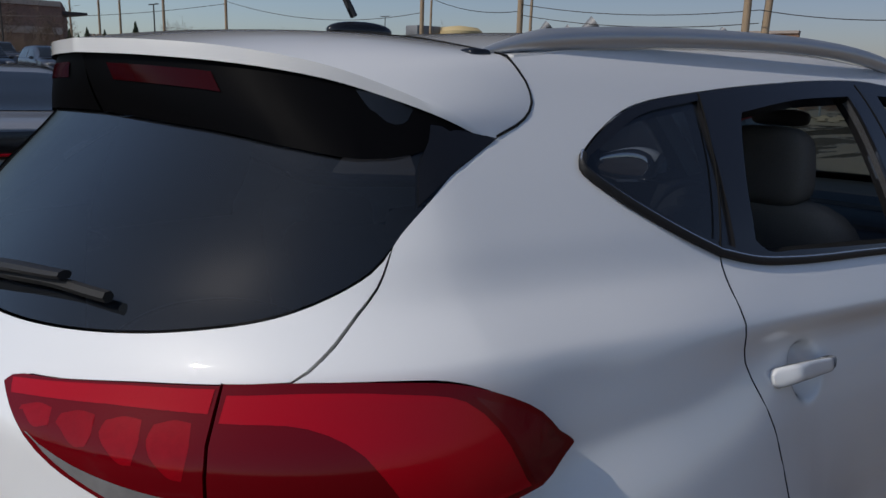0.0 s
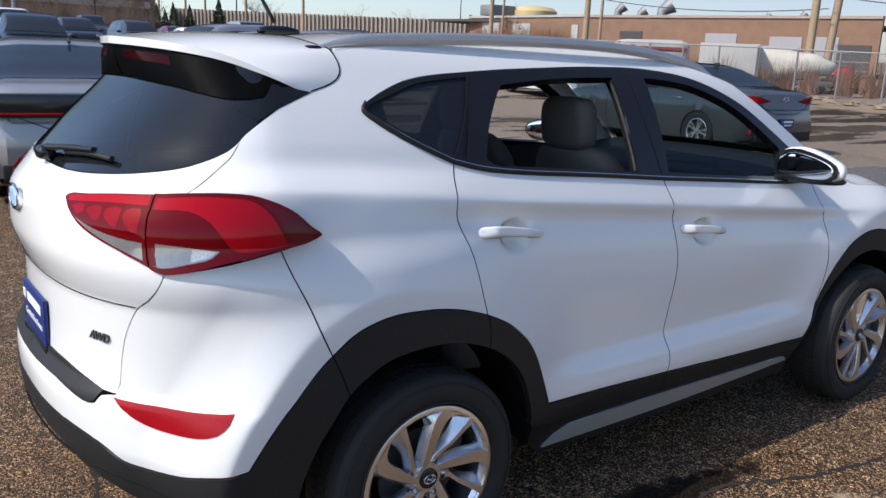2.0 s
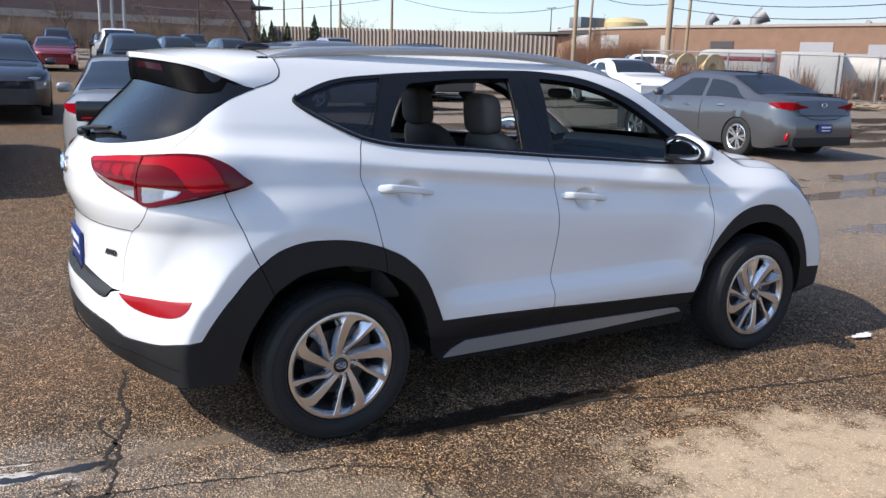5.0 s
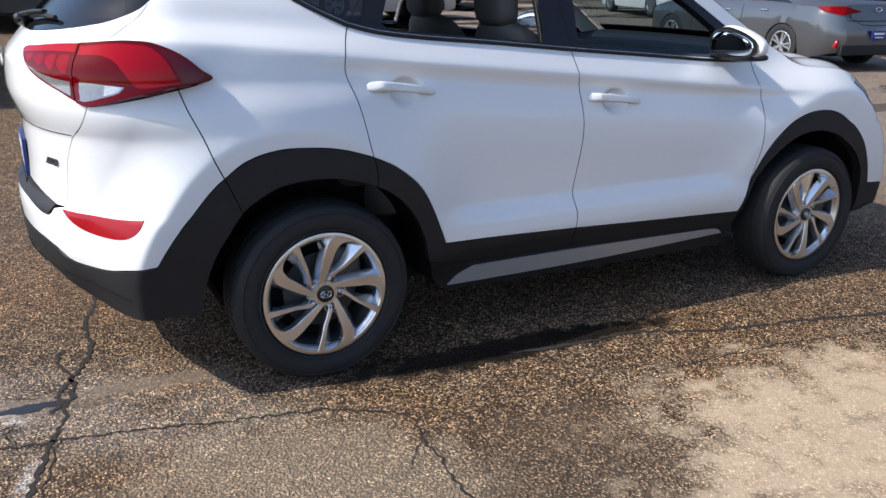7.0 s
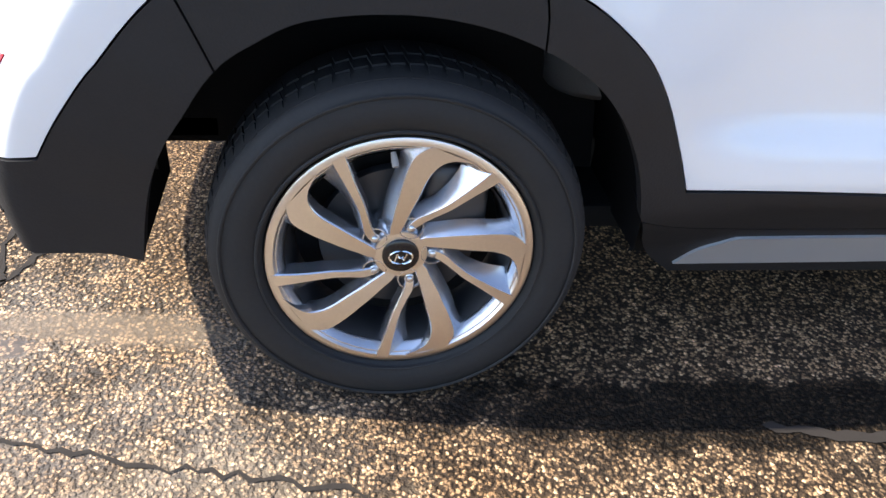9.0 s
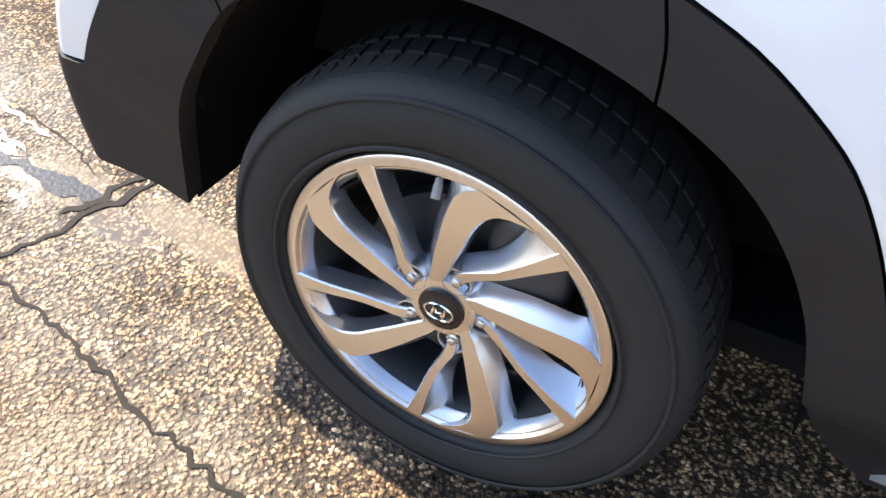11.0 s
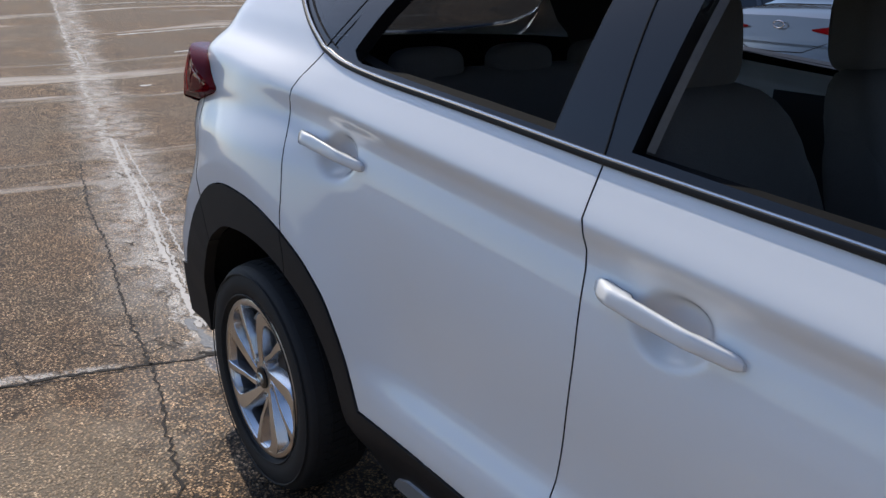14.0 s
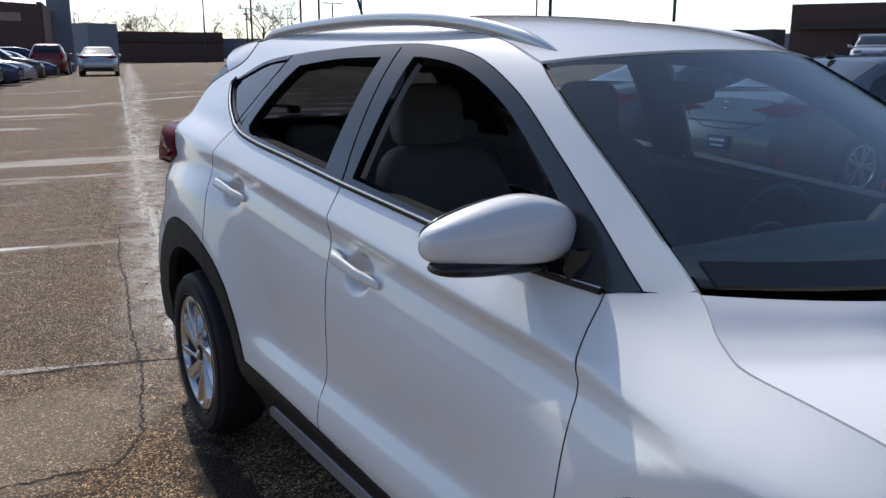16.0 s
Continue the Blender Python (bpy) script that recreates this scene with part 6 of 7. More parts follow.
            made[(nm, s)] = o.data
        else:
            o = new(nm, made[(nm, s)])
            o.parent = car
    part("underbody", box_bm((long * .9, wide * .78, .36), (long / 2, 0, .40), .05), DARK, car)
    r = .335 if kind == "sedan" else .37
    for a in axles:
        for s in (-1, 1):
            simple_wheel(car, a, s * (hw - .105), r, s)
    zb = float(smooth_line(.02, bx, bz))
    for s in (-1, 1):
        ly = hw * .60
        if kind == "sedan":
            plan = np.array([(-.006, hw * .38), (-.006, hw * .60), (.0, hw * .70), (.03, float(half(np.array(.03)))), (.14, float(half(np.array(.14)))), (.28, float(half(np.array(.28)))), (.42, float(half(np.array(.42))))])
            lv, lf = [], []
            for i, t in enumerate(np.linspace(0, 1, 15)):
                px, py = np.interp(t * 6, np.arange(7), plan[:, 0]), np.interp(t * 6, np.arange(7), plan[:, 1])
                top_z = np.interp(t, [0, .25, .6, 1], [.905, .955, .975, .955])
                low_z = np.interp(t, [0, .25, .55, .8, 1], [.890, .852, .845, .885, .950])
                for zz in np.linspace(low_z, top_z, 4):
                    back_off = .055 * max(0, (zz - .82) / .16) * max(0, 1 - t * 2.2)
                    lv.append((px + back_off - .012 * (1 - t), s * (py * (1 - .028 * max(0, zz - .80) / .16) + .006), zz))
            for i in range(14):
                for j in range(3):
                    lf.append((i * 4 + j, (i + 1) * 4 + j, (i + 1) * 4 + j + 1, i * 4 + j + 1))
            from_mesh("tail_lamp", tucked(lv), lf, LAMP_CELL, car, "wide red tail lamp")
            from_mesh("head_lamp", *rounded((.40, .34, .11), (long - .30, s * hw * .66, .70), power=3.2, n=8, bend=lambda px, py, pz: (px - .6 * max(0, py * s), py, pz)), CLEAR_LENS, car, "clear head lamp")
            from_mesh("reflector", *rounded((.06, .06, .13), (.10, s * hw * .80, .42), power=3, n=6, bend=lambda px, py, pz: (px + .2 * py * s, py - s * .3 * pz, pz)), REFLECTOR, car)
        else:
            from_mesh("tail_lamp", *rounded((.16, .22, .22 if kind == "suv" else .34), (.10, s * hw * .74, 1.0), power=3.4, n=8), RED_LENS, car, "red tail lamp")
            from_mesh("head_lamp", *rounded((.30, .36, .15), (long - .20, s * hw * .64, .86 if kind == "suv" else .98), power=3.2, n=8), CLEAR_LENS, car, "clear head lamp")
        mz = float(smooth_line(sides[3], bx, bz)) + .10
        from_mesh("side_mirror", *rounded((.12, .20, .13), (sides[3] + .05, s * (hw + .06), mz), power=2.8, n=8), mat, car)
        for u in (sides[0] + .55, sides[2] + .30):
            from_mesh("door_handle", *rounded((.17, .035, .026), (u, s * (float(half(np.array(u))) * .99), float(smooth_line(u, bx, bz)) - .10), power=4, n=6), CHROME if near else mat, car)
        for u in (sides[1] + .05, sides[3] + .22):
            lo = float(smooth_line(u, bx, bz))
            yy, zz = sec(np.array([u]))
            from_mesh("door_joint", *tube([(u, s * (yy[0, 2] + .001), .40), (u, s * (yy[0, 3] + .002), .68), (u, s * (yy[0, 4] + .002), zz[0, 4]), (u, s * (yy[0, 5] + .001), lo - .01)], .004, 5), DARK, car)
    part("rear_bumper_trim", box_bm((.10, wide * .74, .16), (.075, 0, .33), .03), CLADDING, car)
    part("grille", box_bm((.10, wide * .48, .22), (long - .075, 0, .52 if kind == "sedan" else .66), .03), CLADDING, car)
    if plate:
        pz = .55 if kind == "sedan" else .78
        pl = part("plate", box_bm((.02, .30, .15), (-.012, 0, pz), .004), BLUE_PLATE, car, "blue dealer plate")
        part("print_bar", box_bm((.004, .22, .03), (-.0235, 0, pz + .025)), PLAIN_WHITE, pl)
        part("print_bar", box_bm((.004, .18, .02), (-.0235, 0, pz - .03)), PLAIN_WHITE, pl)
    if near:
        from_mesh("emblem", *tube([(.070, .06 * math.cos(a), .93 + .032 * math.sin(a)) for a in np.linspace(0, 2 * math.pi, 21)], .006, 6), CHROME, car, "oval chrome emblem")
        from_mesh("trunk_joint", *tube([(.075, -.62, .99), (.078, -.55, .80), (.052, -.30, .70), (.048, 0, .69), (.052, .30, .70), (.078, .55, .80), (.075, .62, .99)], .005, 5), DARK, car)
        from_mesh("shark_fin", *rounded((.15, .03, .07), (1.55, 0, 1.43), power=2.4, n=8), BLACK_TRIM, car)
    return car


GREY = paint("gunmetal_grey", (.105, .107, .114), .55)
BEIGE = paint("warm_silver", (.27, .265, .265), .25)
SILVERP = paint("silver", (.42, .43, .45), .6)
BLACKP = paint("black", (.012, .012, .013), .2)
CHAR = paint("charcoal", (.045, .047, .052), .5)
WHITEP = paint("plain_white", (.78, .78, .77), .0)
REDP = paint("dark_red", (.22, .015, .02), .3)
BLUEP = paint("deep_blue", (.02, .045, .12), .5)

parked_car("sedan", 11.1, 4.73, 85, GREY, "gunmetal grey sedan with red tail lamps on the lot", near=True)
beige = parked_car("sedan", .40, 4.75, 82, BEIGE, "warm silver sedan with black tail panel and red lamps", near=True)
parked_car("sedan", -2.35, 5.3, 83, GREY, "grey sedan with wide red tail lamps beside the silver one", near=True)
parked_car("sedan", -5.0, 5.6, 84, CHAR, "charcoal sedan at the end of the row", near=True)
parked_car("sedan", 17.6, 18.6, -105, WHITEP, "white sedan with dark windows beside the grey sedan")
parked_car("suv", 5.0, 15.5, 8, SILVERP, "silver SUV parked across the lane")
parked_car("suv", 12.2, 22.5, -95, CHAR, "charcoal SUV parked across the lane")
parked_car("sedan", -.6, 17.6, -92, CHAR, "charcoal grey sedan facing the lane")
parked_car("suv", 3.4, 24.8, -93, BLACKP, "black SUV parked across the lane")
part("tail_panel", box_bm((.10, 1.56, .20), (.055, 0, .90), .03), BLACK_TRIM, beige, "black tail panel")
part("tail_strip", box_bm((.10, 1.46, .018), (.035, 0, .835), .006), RED_LENS, beige, "thin red light strip")
# ---- rows of cars further off ----
rng = np.random.RandomState(11)
row_paints = [(BLACKP, "black"), (WHITEP, "white"), (CHAR, "charcoal"), (SILVERP, "silver"), (REDP, "dark red"), (BLUEP, "deep blue"), (GREY, "grey"), (WHITEP, "white")]


def row(x0, y0, dx, dy, count, heading, kinds, seed, group, palette=None):
    for i in range(count):
        m, nm = palette[i % len(palette)] if palette else row_paints[(i * 3 + seed) % len(row_paints)]
        k = kinds[(i + seed) % len(kinds)]
        parked_car(k, x0 + dx * i + rng.uniform(-.15, .15), y0 + dy * i + rng.uniform(-.4, .4), heading + rng.uniform(-2, 2), m,
                   f"{nm} {'pickup truck' if k == 'pickup' else 'sedan' if k == 'sedan' else 'SUV'} in a row on the lot", group, plate=False)


front_row = [(CHAR, "charcoal"), (WHITEP, "white"), (SILVERP, "silver"), (REDP, "dark red"), (WHITEP, "white"), (BLACKP, "black")]
row(-6.0, 40, 2.85, .3, 9, -91, ("pickup", "suv", "suv", "sedan"), 0, "far row of cars", front_row)
row(-10, 60, 3.0, .3, 11, -92, ("suv", "sedan", "pickup"), 6, "second row of cars")
row(24, 52, 3.0, -1.2, 3, -105, ("suv", "sedan"), 1, "cars by the fence")
lane_row = [(BLUEP, "deep blue"), (BLUEP, "deep blue"), (SILVERP, "silver"), (BLACKP, "black"), (BLUEP, "deep blue"), (CHAR, "charcoal")]
row(-31, -3.3, -3.1, .78, 9, 76, ("sedan", "sedan", "suv"), 5, "cars along the lane", lane_row)
rear_row = [(BLACKP, "black"), (REDP, "dark red"), (CHAR, "charcoal"), (SILVERP, "silver"), (BLACKP, "black"), (BLUEP, "deep blue")]
row(-45, 17.0, -3.0, .92, 15, 108, ("suv", "sedan", "suv"), 4, "rear row of cars", rear_row)
row(-20, 38, 3.2, 1.5, 5, -60, ("sedan", "suv"), 3, "cars before the low building")
parked_car("sedan", -40.2, 6.2, 168, SILVERP, "silver sedan standing at the end of the lane", plate=False)
parked_car("suv", -45, 4.6, 168, REDP, "dark red SUV beside a silver sedan", plate=False)

# ---- buildings ----
BRICK = material("orange_brown_brick", (.215, .125, .082), .9, grain=.35, size=14, bump=.3, vary=.4)
DARKBRICK = material("dark_red_brick", (.20, .075, .05), .9, grain=.35, size=14, vary=.4)
BROWN = material("brown_cladding", (.105, .065, .055), .85, grain=.25, size=6, vary=.3)
HALLBRICK = material("brown_hall_brick", (.25, .155, .13), .9, grain=.3, size=6, vary=.35)
HALLBAND = material("pale_hall_band", (.46, .38, .32), .9, grain=.2, size=4, vary=.3)
TANBAND = material("tan_concrete_band", (.33, .27, .23), .85, grain=.2, size=4, vary=.3)
CONCRETE = material("ribbed_concrete", (.36, .32, .25), .9, grain=.3, size=5, vary=.4)
PALE = material("pale_painted_panel", (.38, .365, .345), .7, grain=.15, size=4, vary=.2)
GARAGE = material("grey_roller_door", (.30, .29, .30), .6, grain=.15, size=5, vary=.2)
GREYWALL = material("blue_grey_wall", (.22, .25, .30), .8, grain=.2, size=3, vary=.2)
ROOFING = material("dark_roof_edge", (.06, .055, .055), .8, grain=.2, size=3)
TANK = material("yellow_tank_paint", (.52, .40, .20), .6, grain=.2, size=3, vary=.3)
WOODPOLE = material("weathered_pole_wood", (.30, .22, .14), .9, grain=.5, size=12, bump=.4, vary=.3)
POLESTEEL = material("dark_pole_steel", (.05, .045, .04), .5, metal=.6, vary=.2, size=3)
GALV = material("galvanised_steel", (.25, .25, .25), .6, metal=.6, vary=.25, size=8)
TWIG = material("bare_twigs", (.12, .085, .062), .95, grain=.4, size=4)
NEEDLES = material("dark_conifer_needles", (.030, .045, .022), .95, grain=.6, size=9)
SCRUB = material("dry_reddish_scrub", (.17, .085, .05), .95, grain=.5, size=8)
DIRT = material("bare_dirt", (.22, .165, .11), .95, grain=.5, size=6, bump=.6, vary=.4)


def wall_box(name, a, b, thick, height, mat, parent, base=None):
    """An upright slab between two plan points."""
    a, b = Vector((*a, 0)), Vector((*b, 0))
    d = b - a
    z = float(rise(*((a + b) / 2).xy)) if base is None else base
    bm = box_bm((d.length, thick, height), (0, 0, 0))
    m = Matrix.Translation(((a + b) / 2) + Vector((0, 0, z + height / 2))) @ Matrix.Rotation(math.atan2(d.y, d.x), 4, 'Z')
    bmesh.ops.transform(bm, matrix=m, verts=bm.verts)
    return part(name, bm, mat, parent)


def on_wall(name, a, b, share, width, z, height, out, mat, parent, thick=.12):
    """A panel, door or window on the wall from a to b; out: how far it stands proud on the wall's right-hand side."""
    a, b = Vector((*a, 0)), Vector((*b, 0))
    d = (b - a)
    n = Vector((d.y, -d.x, 0)).normalized()
    c = a + d * share + n * out
    g = float(rise(c.x, c.y))
    bm = box_bm((width, thick, height), (0, 0, 0))
    m = Matrix.Translation(c + Vector((0, 0, g + z + height / 2))) @ Matrix.Rotation(math.atan2(d.y, d.x), 4, 'Z')
    bmesh.ops.transform(bm, matrix=m, verts=bm.verts)
    return part(name, bm, mat, parent)


def polar(az, d, eye=(-1.38, -3.75)):
    return (eye[0] + d * math.cos(radians(az)), eye[1] + d * math.sin(radians(az)))


# brick workshops with roller doors
A, B, C = polar(52.2, 112), polar(44.6, 96), polar(27, 84)
shop = thing("brick_workshop", "long low orange brick workshop with roller doors and roof vents", "building")
wall_box("wall", A, B, .4, 4.6, BRICK, shop)
wall_box("wall", B, C, .4, 4.9, BRICK, shop)
wall_box("roof_edge", A, B, .7, .25, PALE, shop, base=float(rise(*A)) + 4.3)
wall_box("roof_edge", B, C, .7, .25, TANBAND, shop, base=float(rise(*B)) + 4.6)
wall_box("roof", polar(52, 122), polar(27, 94), 18, .3, ROOFING, shop, base=float(rise(*B)) + 4.2)
wall_box("wall", A, polar(52.2, 130), .4, 4.6, BRICK, shop)
for sh, w, z, h, m in ((.22, 3.4, 2.1, 1.7, PALE), (.50, 3.2, 2.2, 1.6, PALE), (.93, 1.0, 1.2, 2.6, PALE)):
    on_wall("wall_panel", A, B, sh, w, z, h, .25, m, shop)
on_wall("lower_wall", A, B, .45, 11, 0, 2.0, .24, DARKBRICK, shop)
for sh, w, h, m in ((.20, 2.6, 2.4, DARKBRICK), (.33, 3.4, 2.6, GARAGE), (.52, 3.2, 3.4, GARAGE), (.64, 2.8, 2.4, GARAGE), (.73, 3.0, 3.3, GARAGE), (.84, 2.8, 3.4, GARAGE), (.93, 3.0, 2.8, ROOFING)):
    d = on_wall("roller_door", B, C, sh, w, 0, h, .23, m, shop)
    for j in range(3):
        on_wall("door_rib", B, C, sh, w, .5 + j * .8, .06, .31, TANBAND, d, .06)
on_wall("sign_letters", B, C, .19, 2.6, 2.6, .7, .25, ROOFING, shop, .1)
for az, d, r, h in ((42.6, 93, .9, 1.5), (41.2, 92, .8, 1.1), (39.8, 91, 1.3, 1.7), (33.5, 88, .5, 1.0), (31.5, 88, .6, 1.2)):
    p = polar(az, d + 6)
    g = float(rise(*p)) + 4.6
    v, f = tube([(p[0], p[1], g), (p[0], p[1], g + h * .6), (p[0] + r * .5, p[1] - r * .5, g + h)], [r * .5, r * .5, r * .7], 12)
    from_mesh("roof_vent", v, f, GALV, shop)
p = polar(48.0, 120)
from_mesh("tank", *lathe([(.1, 7.2), (2.6, 6.9), (3.2, 6.4), (3.2, 5.4), (3.2, 4.0)][::-1], 28, "z"), TANK, shop).location = (p[0], p[1], float(rise(*p)) - .6)
p = polar(50.4, 118)
part("roof_unit", box_bm((4.2, 2.5, 1.4), (p[0], p[1], float(rise(*p)) + 5.6), .1), GALV, shop)

# ribbed concrete fence wall
far_wall = thing("ribbed_wall", "long ribbed concrete wall behind the lot", "wall")
A2, B2 = polar(71.2, 150), polar(52.3, 126)
wall_box("wall", A2, B2, .4, 4.0, CONCRETE, far_wall)
for i in range(72):
    on_wall("rib", A2, B2, (i + .5) / 72, .30, 0, 4.25, .35, TANBAND, far_wall, .5)

# brown building far left with tan bands
hall = thing("brown_hall", "wide brown industrial hall with pale bands", "building")
A3, B3 = polar(100, 118), polar(72.8, 128)
wall_box("wall", A3, B3, .5, 7.6, HALLBRICK, hall)
for z, h in ((7.2, .7), (3.6, .9)):
    on_wall("band", A3, B3, .5, (Vector(B3) - Vector(A3)).length - .2, z, h, .4, HALLBAND, hall, .35)
wall_box("wall", B3, polar(72.5, 150), .5, 7.6, HALLBRICK, hall)
wall_box("roof", polar(100, 128), polar(72.8, 138), 18, .4, ROOFING, hall, base=8.4)

# buildings behind, seen over the car's tail
EYE2 = (3.39, -1.81)
dealer = thing("showroom", "low dark showroom with grey side block", "building")
P = lambda az, d: polar(az, d, EYE2)
wall_box("wall", P(181, 70), P(172.6, 78), .4, 5.4, BROWN, dealer)
wall_box("wall", P(172.6, 78), P(172.0, 95), .4, 5.4, BROWN, dealer)
wall_box("canopy", P(182, 68), P(174.2, 72), 3.0, .6, TANBAND, dealer, base=4.4)
wall_box("side_block", P(172.2, 96), P(170.9, 96), 6, 6.6, GREYWALL, dealer)
wall_box("side_block", P(170.9, 104), P(169.2, 106), 6, 4.6, GREYWALL, dealer)
low = thing("low_warehouse", "long low dark warehouse behind bare trees", "building")
wall_box("wall", P(169.4, 128), P(162.0, 128), 8, 4.2, BROWN, low)
wall_box("roof_edge", P(169.4, 123.6), P(162.0, 123.6), .4, .4, ROOFING, low, base=4.1)
wall_box("wall", P(162.2, 136), P(140, 140), 8, 3.0, GREYWALL, low)
side = thing("brown_block", "square brown brick block with a pale end", "building")
wall_box("wall", P(124.9, 74), P(119.4, 74), 12, 3.9, BROWN, side)
wall_box("roof_edge", P(124.9, 67.6), P(119.4, 67.6), .5, .35, ROOFING, side, base=3.85)
wall_box("pale_end", P(121.3, 67.4), P(119.4, 67.4), .5, 1.5, PALE, side, base=2.0)
wall_box("wall", P(139, 120), P(124, 110), 8, 2.6, GREYWALL, side)
for az in (128.6, 126.5):
    p = P(az, 92)
    part("roof_unit", box_bm((3.0, 2.0, 1.6), (p[0], p[1], 3.9), .1), ROOFING, side)

# ---- poles and wires ----
def pole(p, h, r, mat, label, name="utility_pole", arms=0, lamp=False, lean=0.0):
    t = thing(name, label, "lamp post" if lamp else "pole", pose(p[0], p[1], float(rise(*p))))
    from_mesh("shaft", *tube([(0, 0, -.2), (lean * .5, 0, h * .5), (lean, 0, h)], [r, r * .9, r * .75], 10), mat, t)
    for i in range(arms):
        z = h - .4 - i * .9
        part("crossarm", box_bm((.12, 2.4, .12), (lean, 0, z)), mat, t)
        for y in (-1.1, -.5, .5, 1.1):
            from_mesh("insulator", *rounded((.10, .10, .18), (lean, y, z + .14), power=2, n=5), PALE, t)
    if lamp:
        for s in (-1, 1):
            from_mesh("lamp_arm", *tube([(0, 0, h), (0, .5 * s, h + .02)], .05, 6), mat, t)
            from_mesh("lamp_head", *rounded((.35, .75, .14), (0, .85 * s, h + .02), power=4, n=6), mat, t)
    return t


wood = "weathered wooden utility pole"
for az, d, h, r, arms, lean in ((63.4, 70, 10, .12, 0, 0), (51.1, 62, 11, .17, 0, .1), (50.2, 90, 9.2, .14, 0, .3), (45.0, 52, 11, .19, 0, .15), (43.9, 70, 7.4, .14, 0, .2), (31.4, 44, 10, .20, 0, .25), (30.4, 44.5, 10, .20, 0, 1.1),
                                (69.4, 150, 13.5, .2, 2, 0), (70.6, 150, 13.4, .2, 2, 0), (72.2, 170, 12, .2, 1, 0), (66.9, 120, 12, .2, 1, 0)):
    pole(polar(az, d), h, r, WOODPOLE, wood, arms=arms, lean=lean)
for az, d in ((81.9, 75), (81.2, 75), (80.5, 75)):
    pole(polar(az, d), 7.0, .16, PALE, "white flag pole at the lot's edge", "flag_pole")
for az, d, h in ((67.5, 110, 7.2), (52.8, 150, 9), (76, 105, 8)):
    pole(polar(az, d), h, .1, POLESTEEL, "dark lot lamp post", "street_lamp", lamp=True)
for az, d, h in ((163.0, 108, 7.9), (160.3, 118, 7.0), (154.7, 100, 6.6), (141.1, 96, 7.1)):
    pole(P(az, d), h, .12, POLESTEEL, "dark twin-headed lot lamp post", "street_lamp", lamp=True)
for az, d in ((140.2, 42), (132.2, 46), (156.8, 62), (155.6, 62), (152.8, 66), (160.0, 74)):
    pole(P(az, d), 9.0, .09, POLESTEEL, "slim dark lot pole", "lot_pole")


def cable(a, b, za, zb, sag, r=.022):
    pts = []
    for t in np.linspace(0, 1, 14):
        x, y = a[0] + (b[0] - a[0]) * t, a[1] + (b[1] - a[1]) * t
        pts.append((x, y, za + (zb - za) * t - sag * 4 * t * (1 - t)))
    ob = from_mesh("overhead_cable", *tube(pts, r, 5), POLESTEEL, None)
    tagged(ob, "thin dark overhead cable between poles", "cable", "overhead cables")


g = lambda p: float(rise(*p))
p1, p2, p3, p4, p5 = polar(63.4, 70), polar(51.1, 62), polar(45.0, 52), polar(30.6, 44), polar(18, 44)
cable(p1, p2, g(p1) + 5.6, g(p2) + 4.9, .9)
cable(p2, p3, g(p2) + 6.2, g(p3) + 4.6, .5)
cable(p3, p4, g(p3) + 4.4, g(p4) + 3.8, .4)
cable(p3, p4, g(p3) + 5.0, g(p4) + 4.4, .4)
cable(p4, p5, g(p4) + 4.4, g(p5) + 4.4, .4)
cable(polar(80, 95), p1, 6.5, g(p1) + 5.4, .8)

# ---- chain-link fence and yard ----
fence = thing("chain_link_fence", "galvanised chain-link fence along the yard", "fence")
F0, F1, F2 = polar(46.5, 44), polar(34.5, 37), polar(22, 33)
for (a, b, k) in ((F0, F1, 6), (F1, F2, 5)):
    for i in range(k + 1):
        x, y = a[0] + (b[0] - a[0]) * i / k, a[1] + (b[1] - a[1]) * i / k
        from_mesh("fence_post", *tube([(x, y, g((x, y)) - .1), (x, y, g((x, y)) + 1.9)], .04, 8), GALV, fence)
    from_mesh("top_rail", *tube([(a[0], a[1], g(a) + 1.85), (b[0], b[1], g(b) + 1.85)], .03, 6), GALV, fence)
    L = math.hypot(b[0] - a[0], b[1] - a[1])
    v, f = [], []
    kk = int(L / .16)
    for i in range(-11, kk):
        for sgn in (1, -1):
            s0, s1 = (i * .16, i * .16 + 1.76) if sgn > 0 else (i * .16 + 1.76, i * .16)
            z0, z1 = .05, 1.81
            c0, c1 = min(max(s0, 0), L), min(max(s1, 0), L)
            if c0 == c1:
                continue
            z0_, z1_ = z0 + (c0 - s0) / (s1 - s0) * 1.76, z0 + (c1 - s0) / (s1 - s0) * 1.76
            o = len(v)
            for c, z, w in ((c0, z0_, -.004), (c0, z0_, .004), (c1, z1_, .004), (c1, z1_, -.004)):
                q = c / L
                x, y = a[0] + (b[0] - a[0]) * q, a[1] + (b[1] - a[1]) * q
                v.append((x, y, g((x, y)) + z + w))
            f.append((o, o + 1, o + 2, o + 3))
    mesh_ob = from_mesh("wire_mesh", v, f, GALV, fence)
boat = thing("covered_boat", "boat under a pale tarpaulin in the yard", "boat", pose(*polar(33.2, 43), g(polar(33.2, 43)), 0, 0, -58))
TARP = material("pale_tarpaulin", (.50, .46, .40), .75, grain=.2, size=8, bump=.5, vary=.35)
from_mesh("tarpaulin", *rounded((5.2, 2.0, 1.5), (0, 0, 1.15), power=2.6, n=14, bend=lambda x, y, z: (x, y * (1 - .25 * max(0, x / 2.6) ** 2), z * (1 - .35 * max(0, x / 2.6)) + .06 * math.sin(5 * x))), TARP, boat)
part("trailer", box_bm((5.0, 1.2, .25), (0, 0, .38), .03), STEEL, boat)
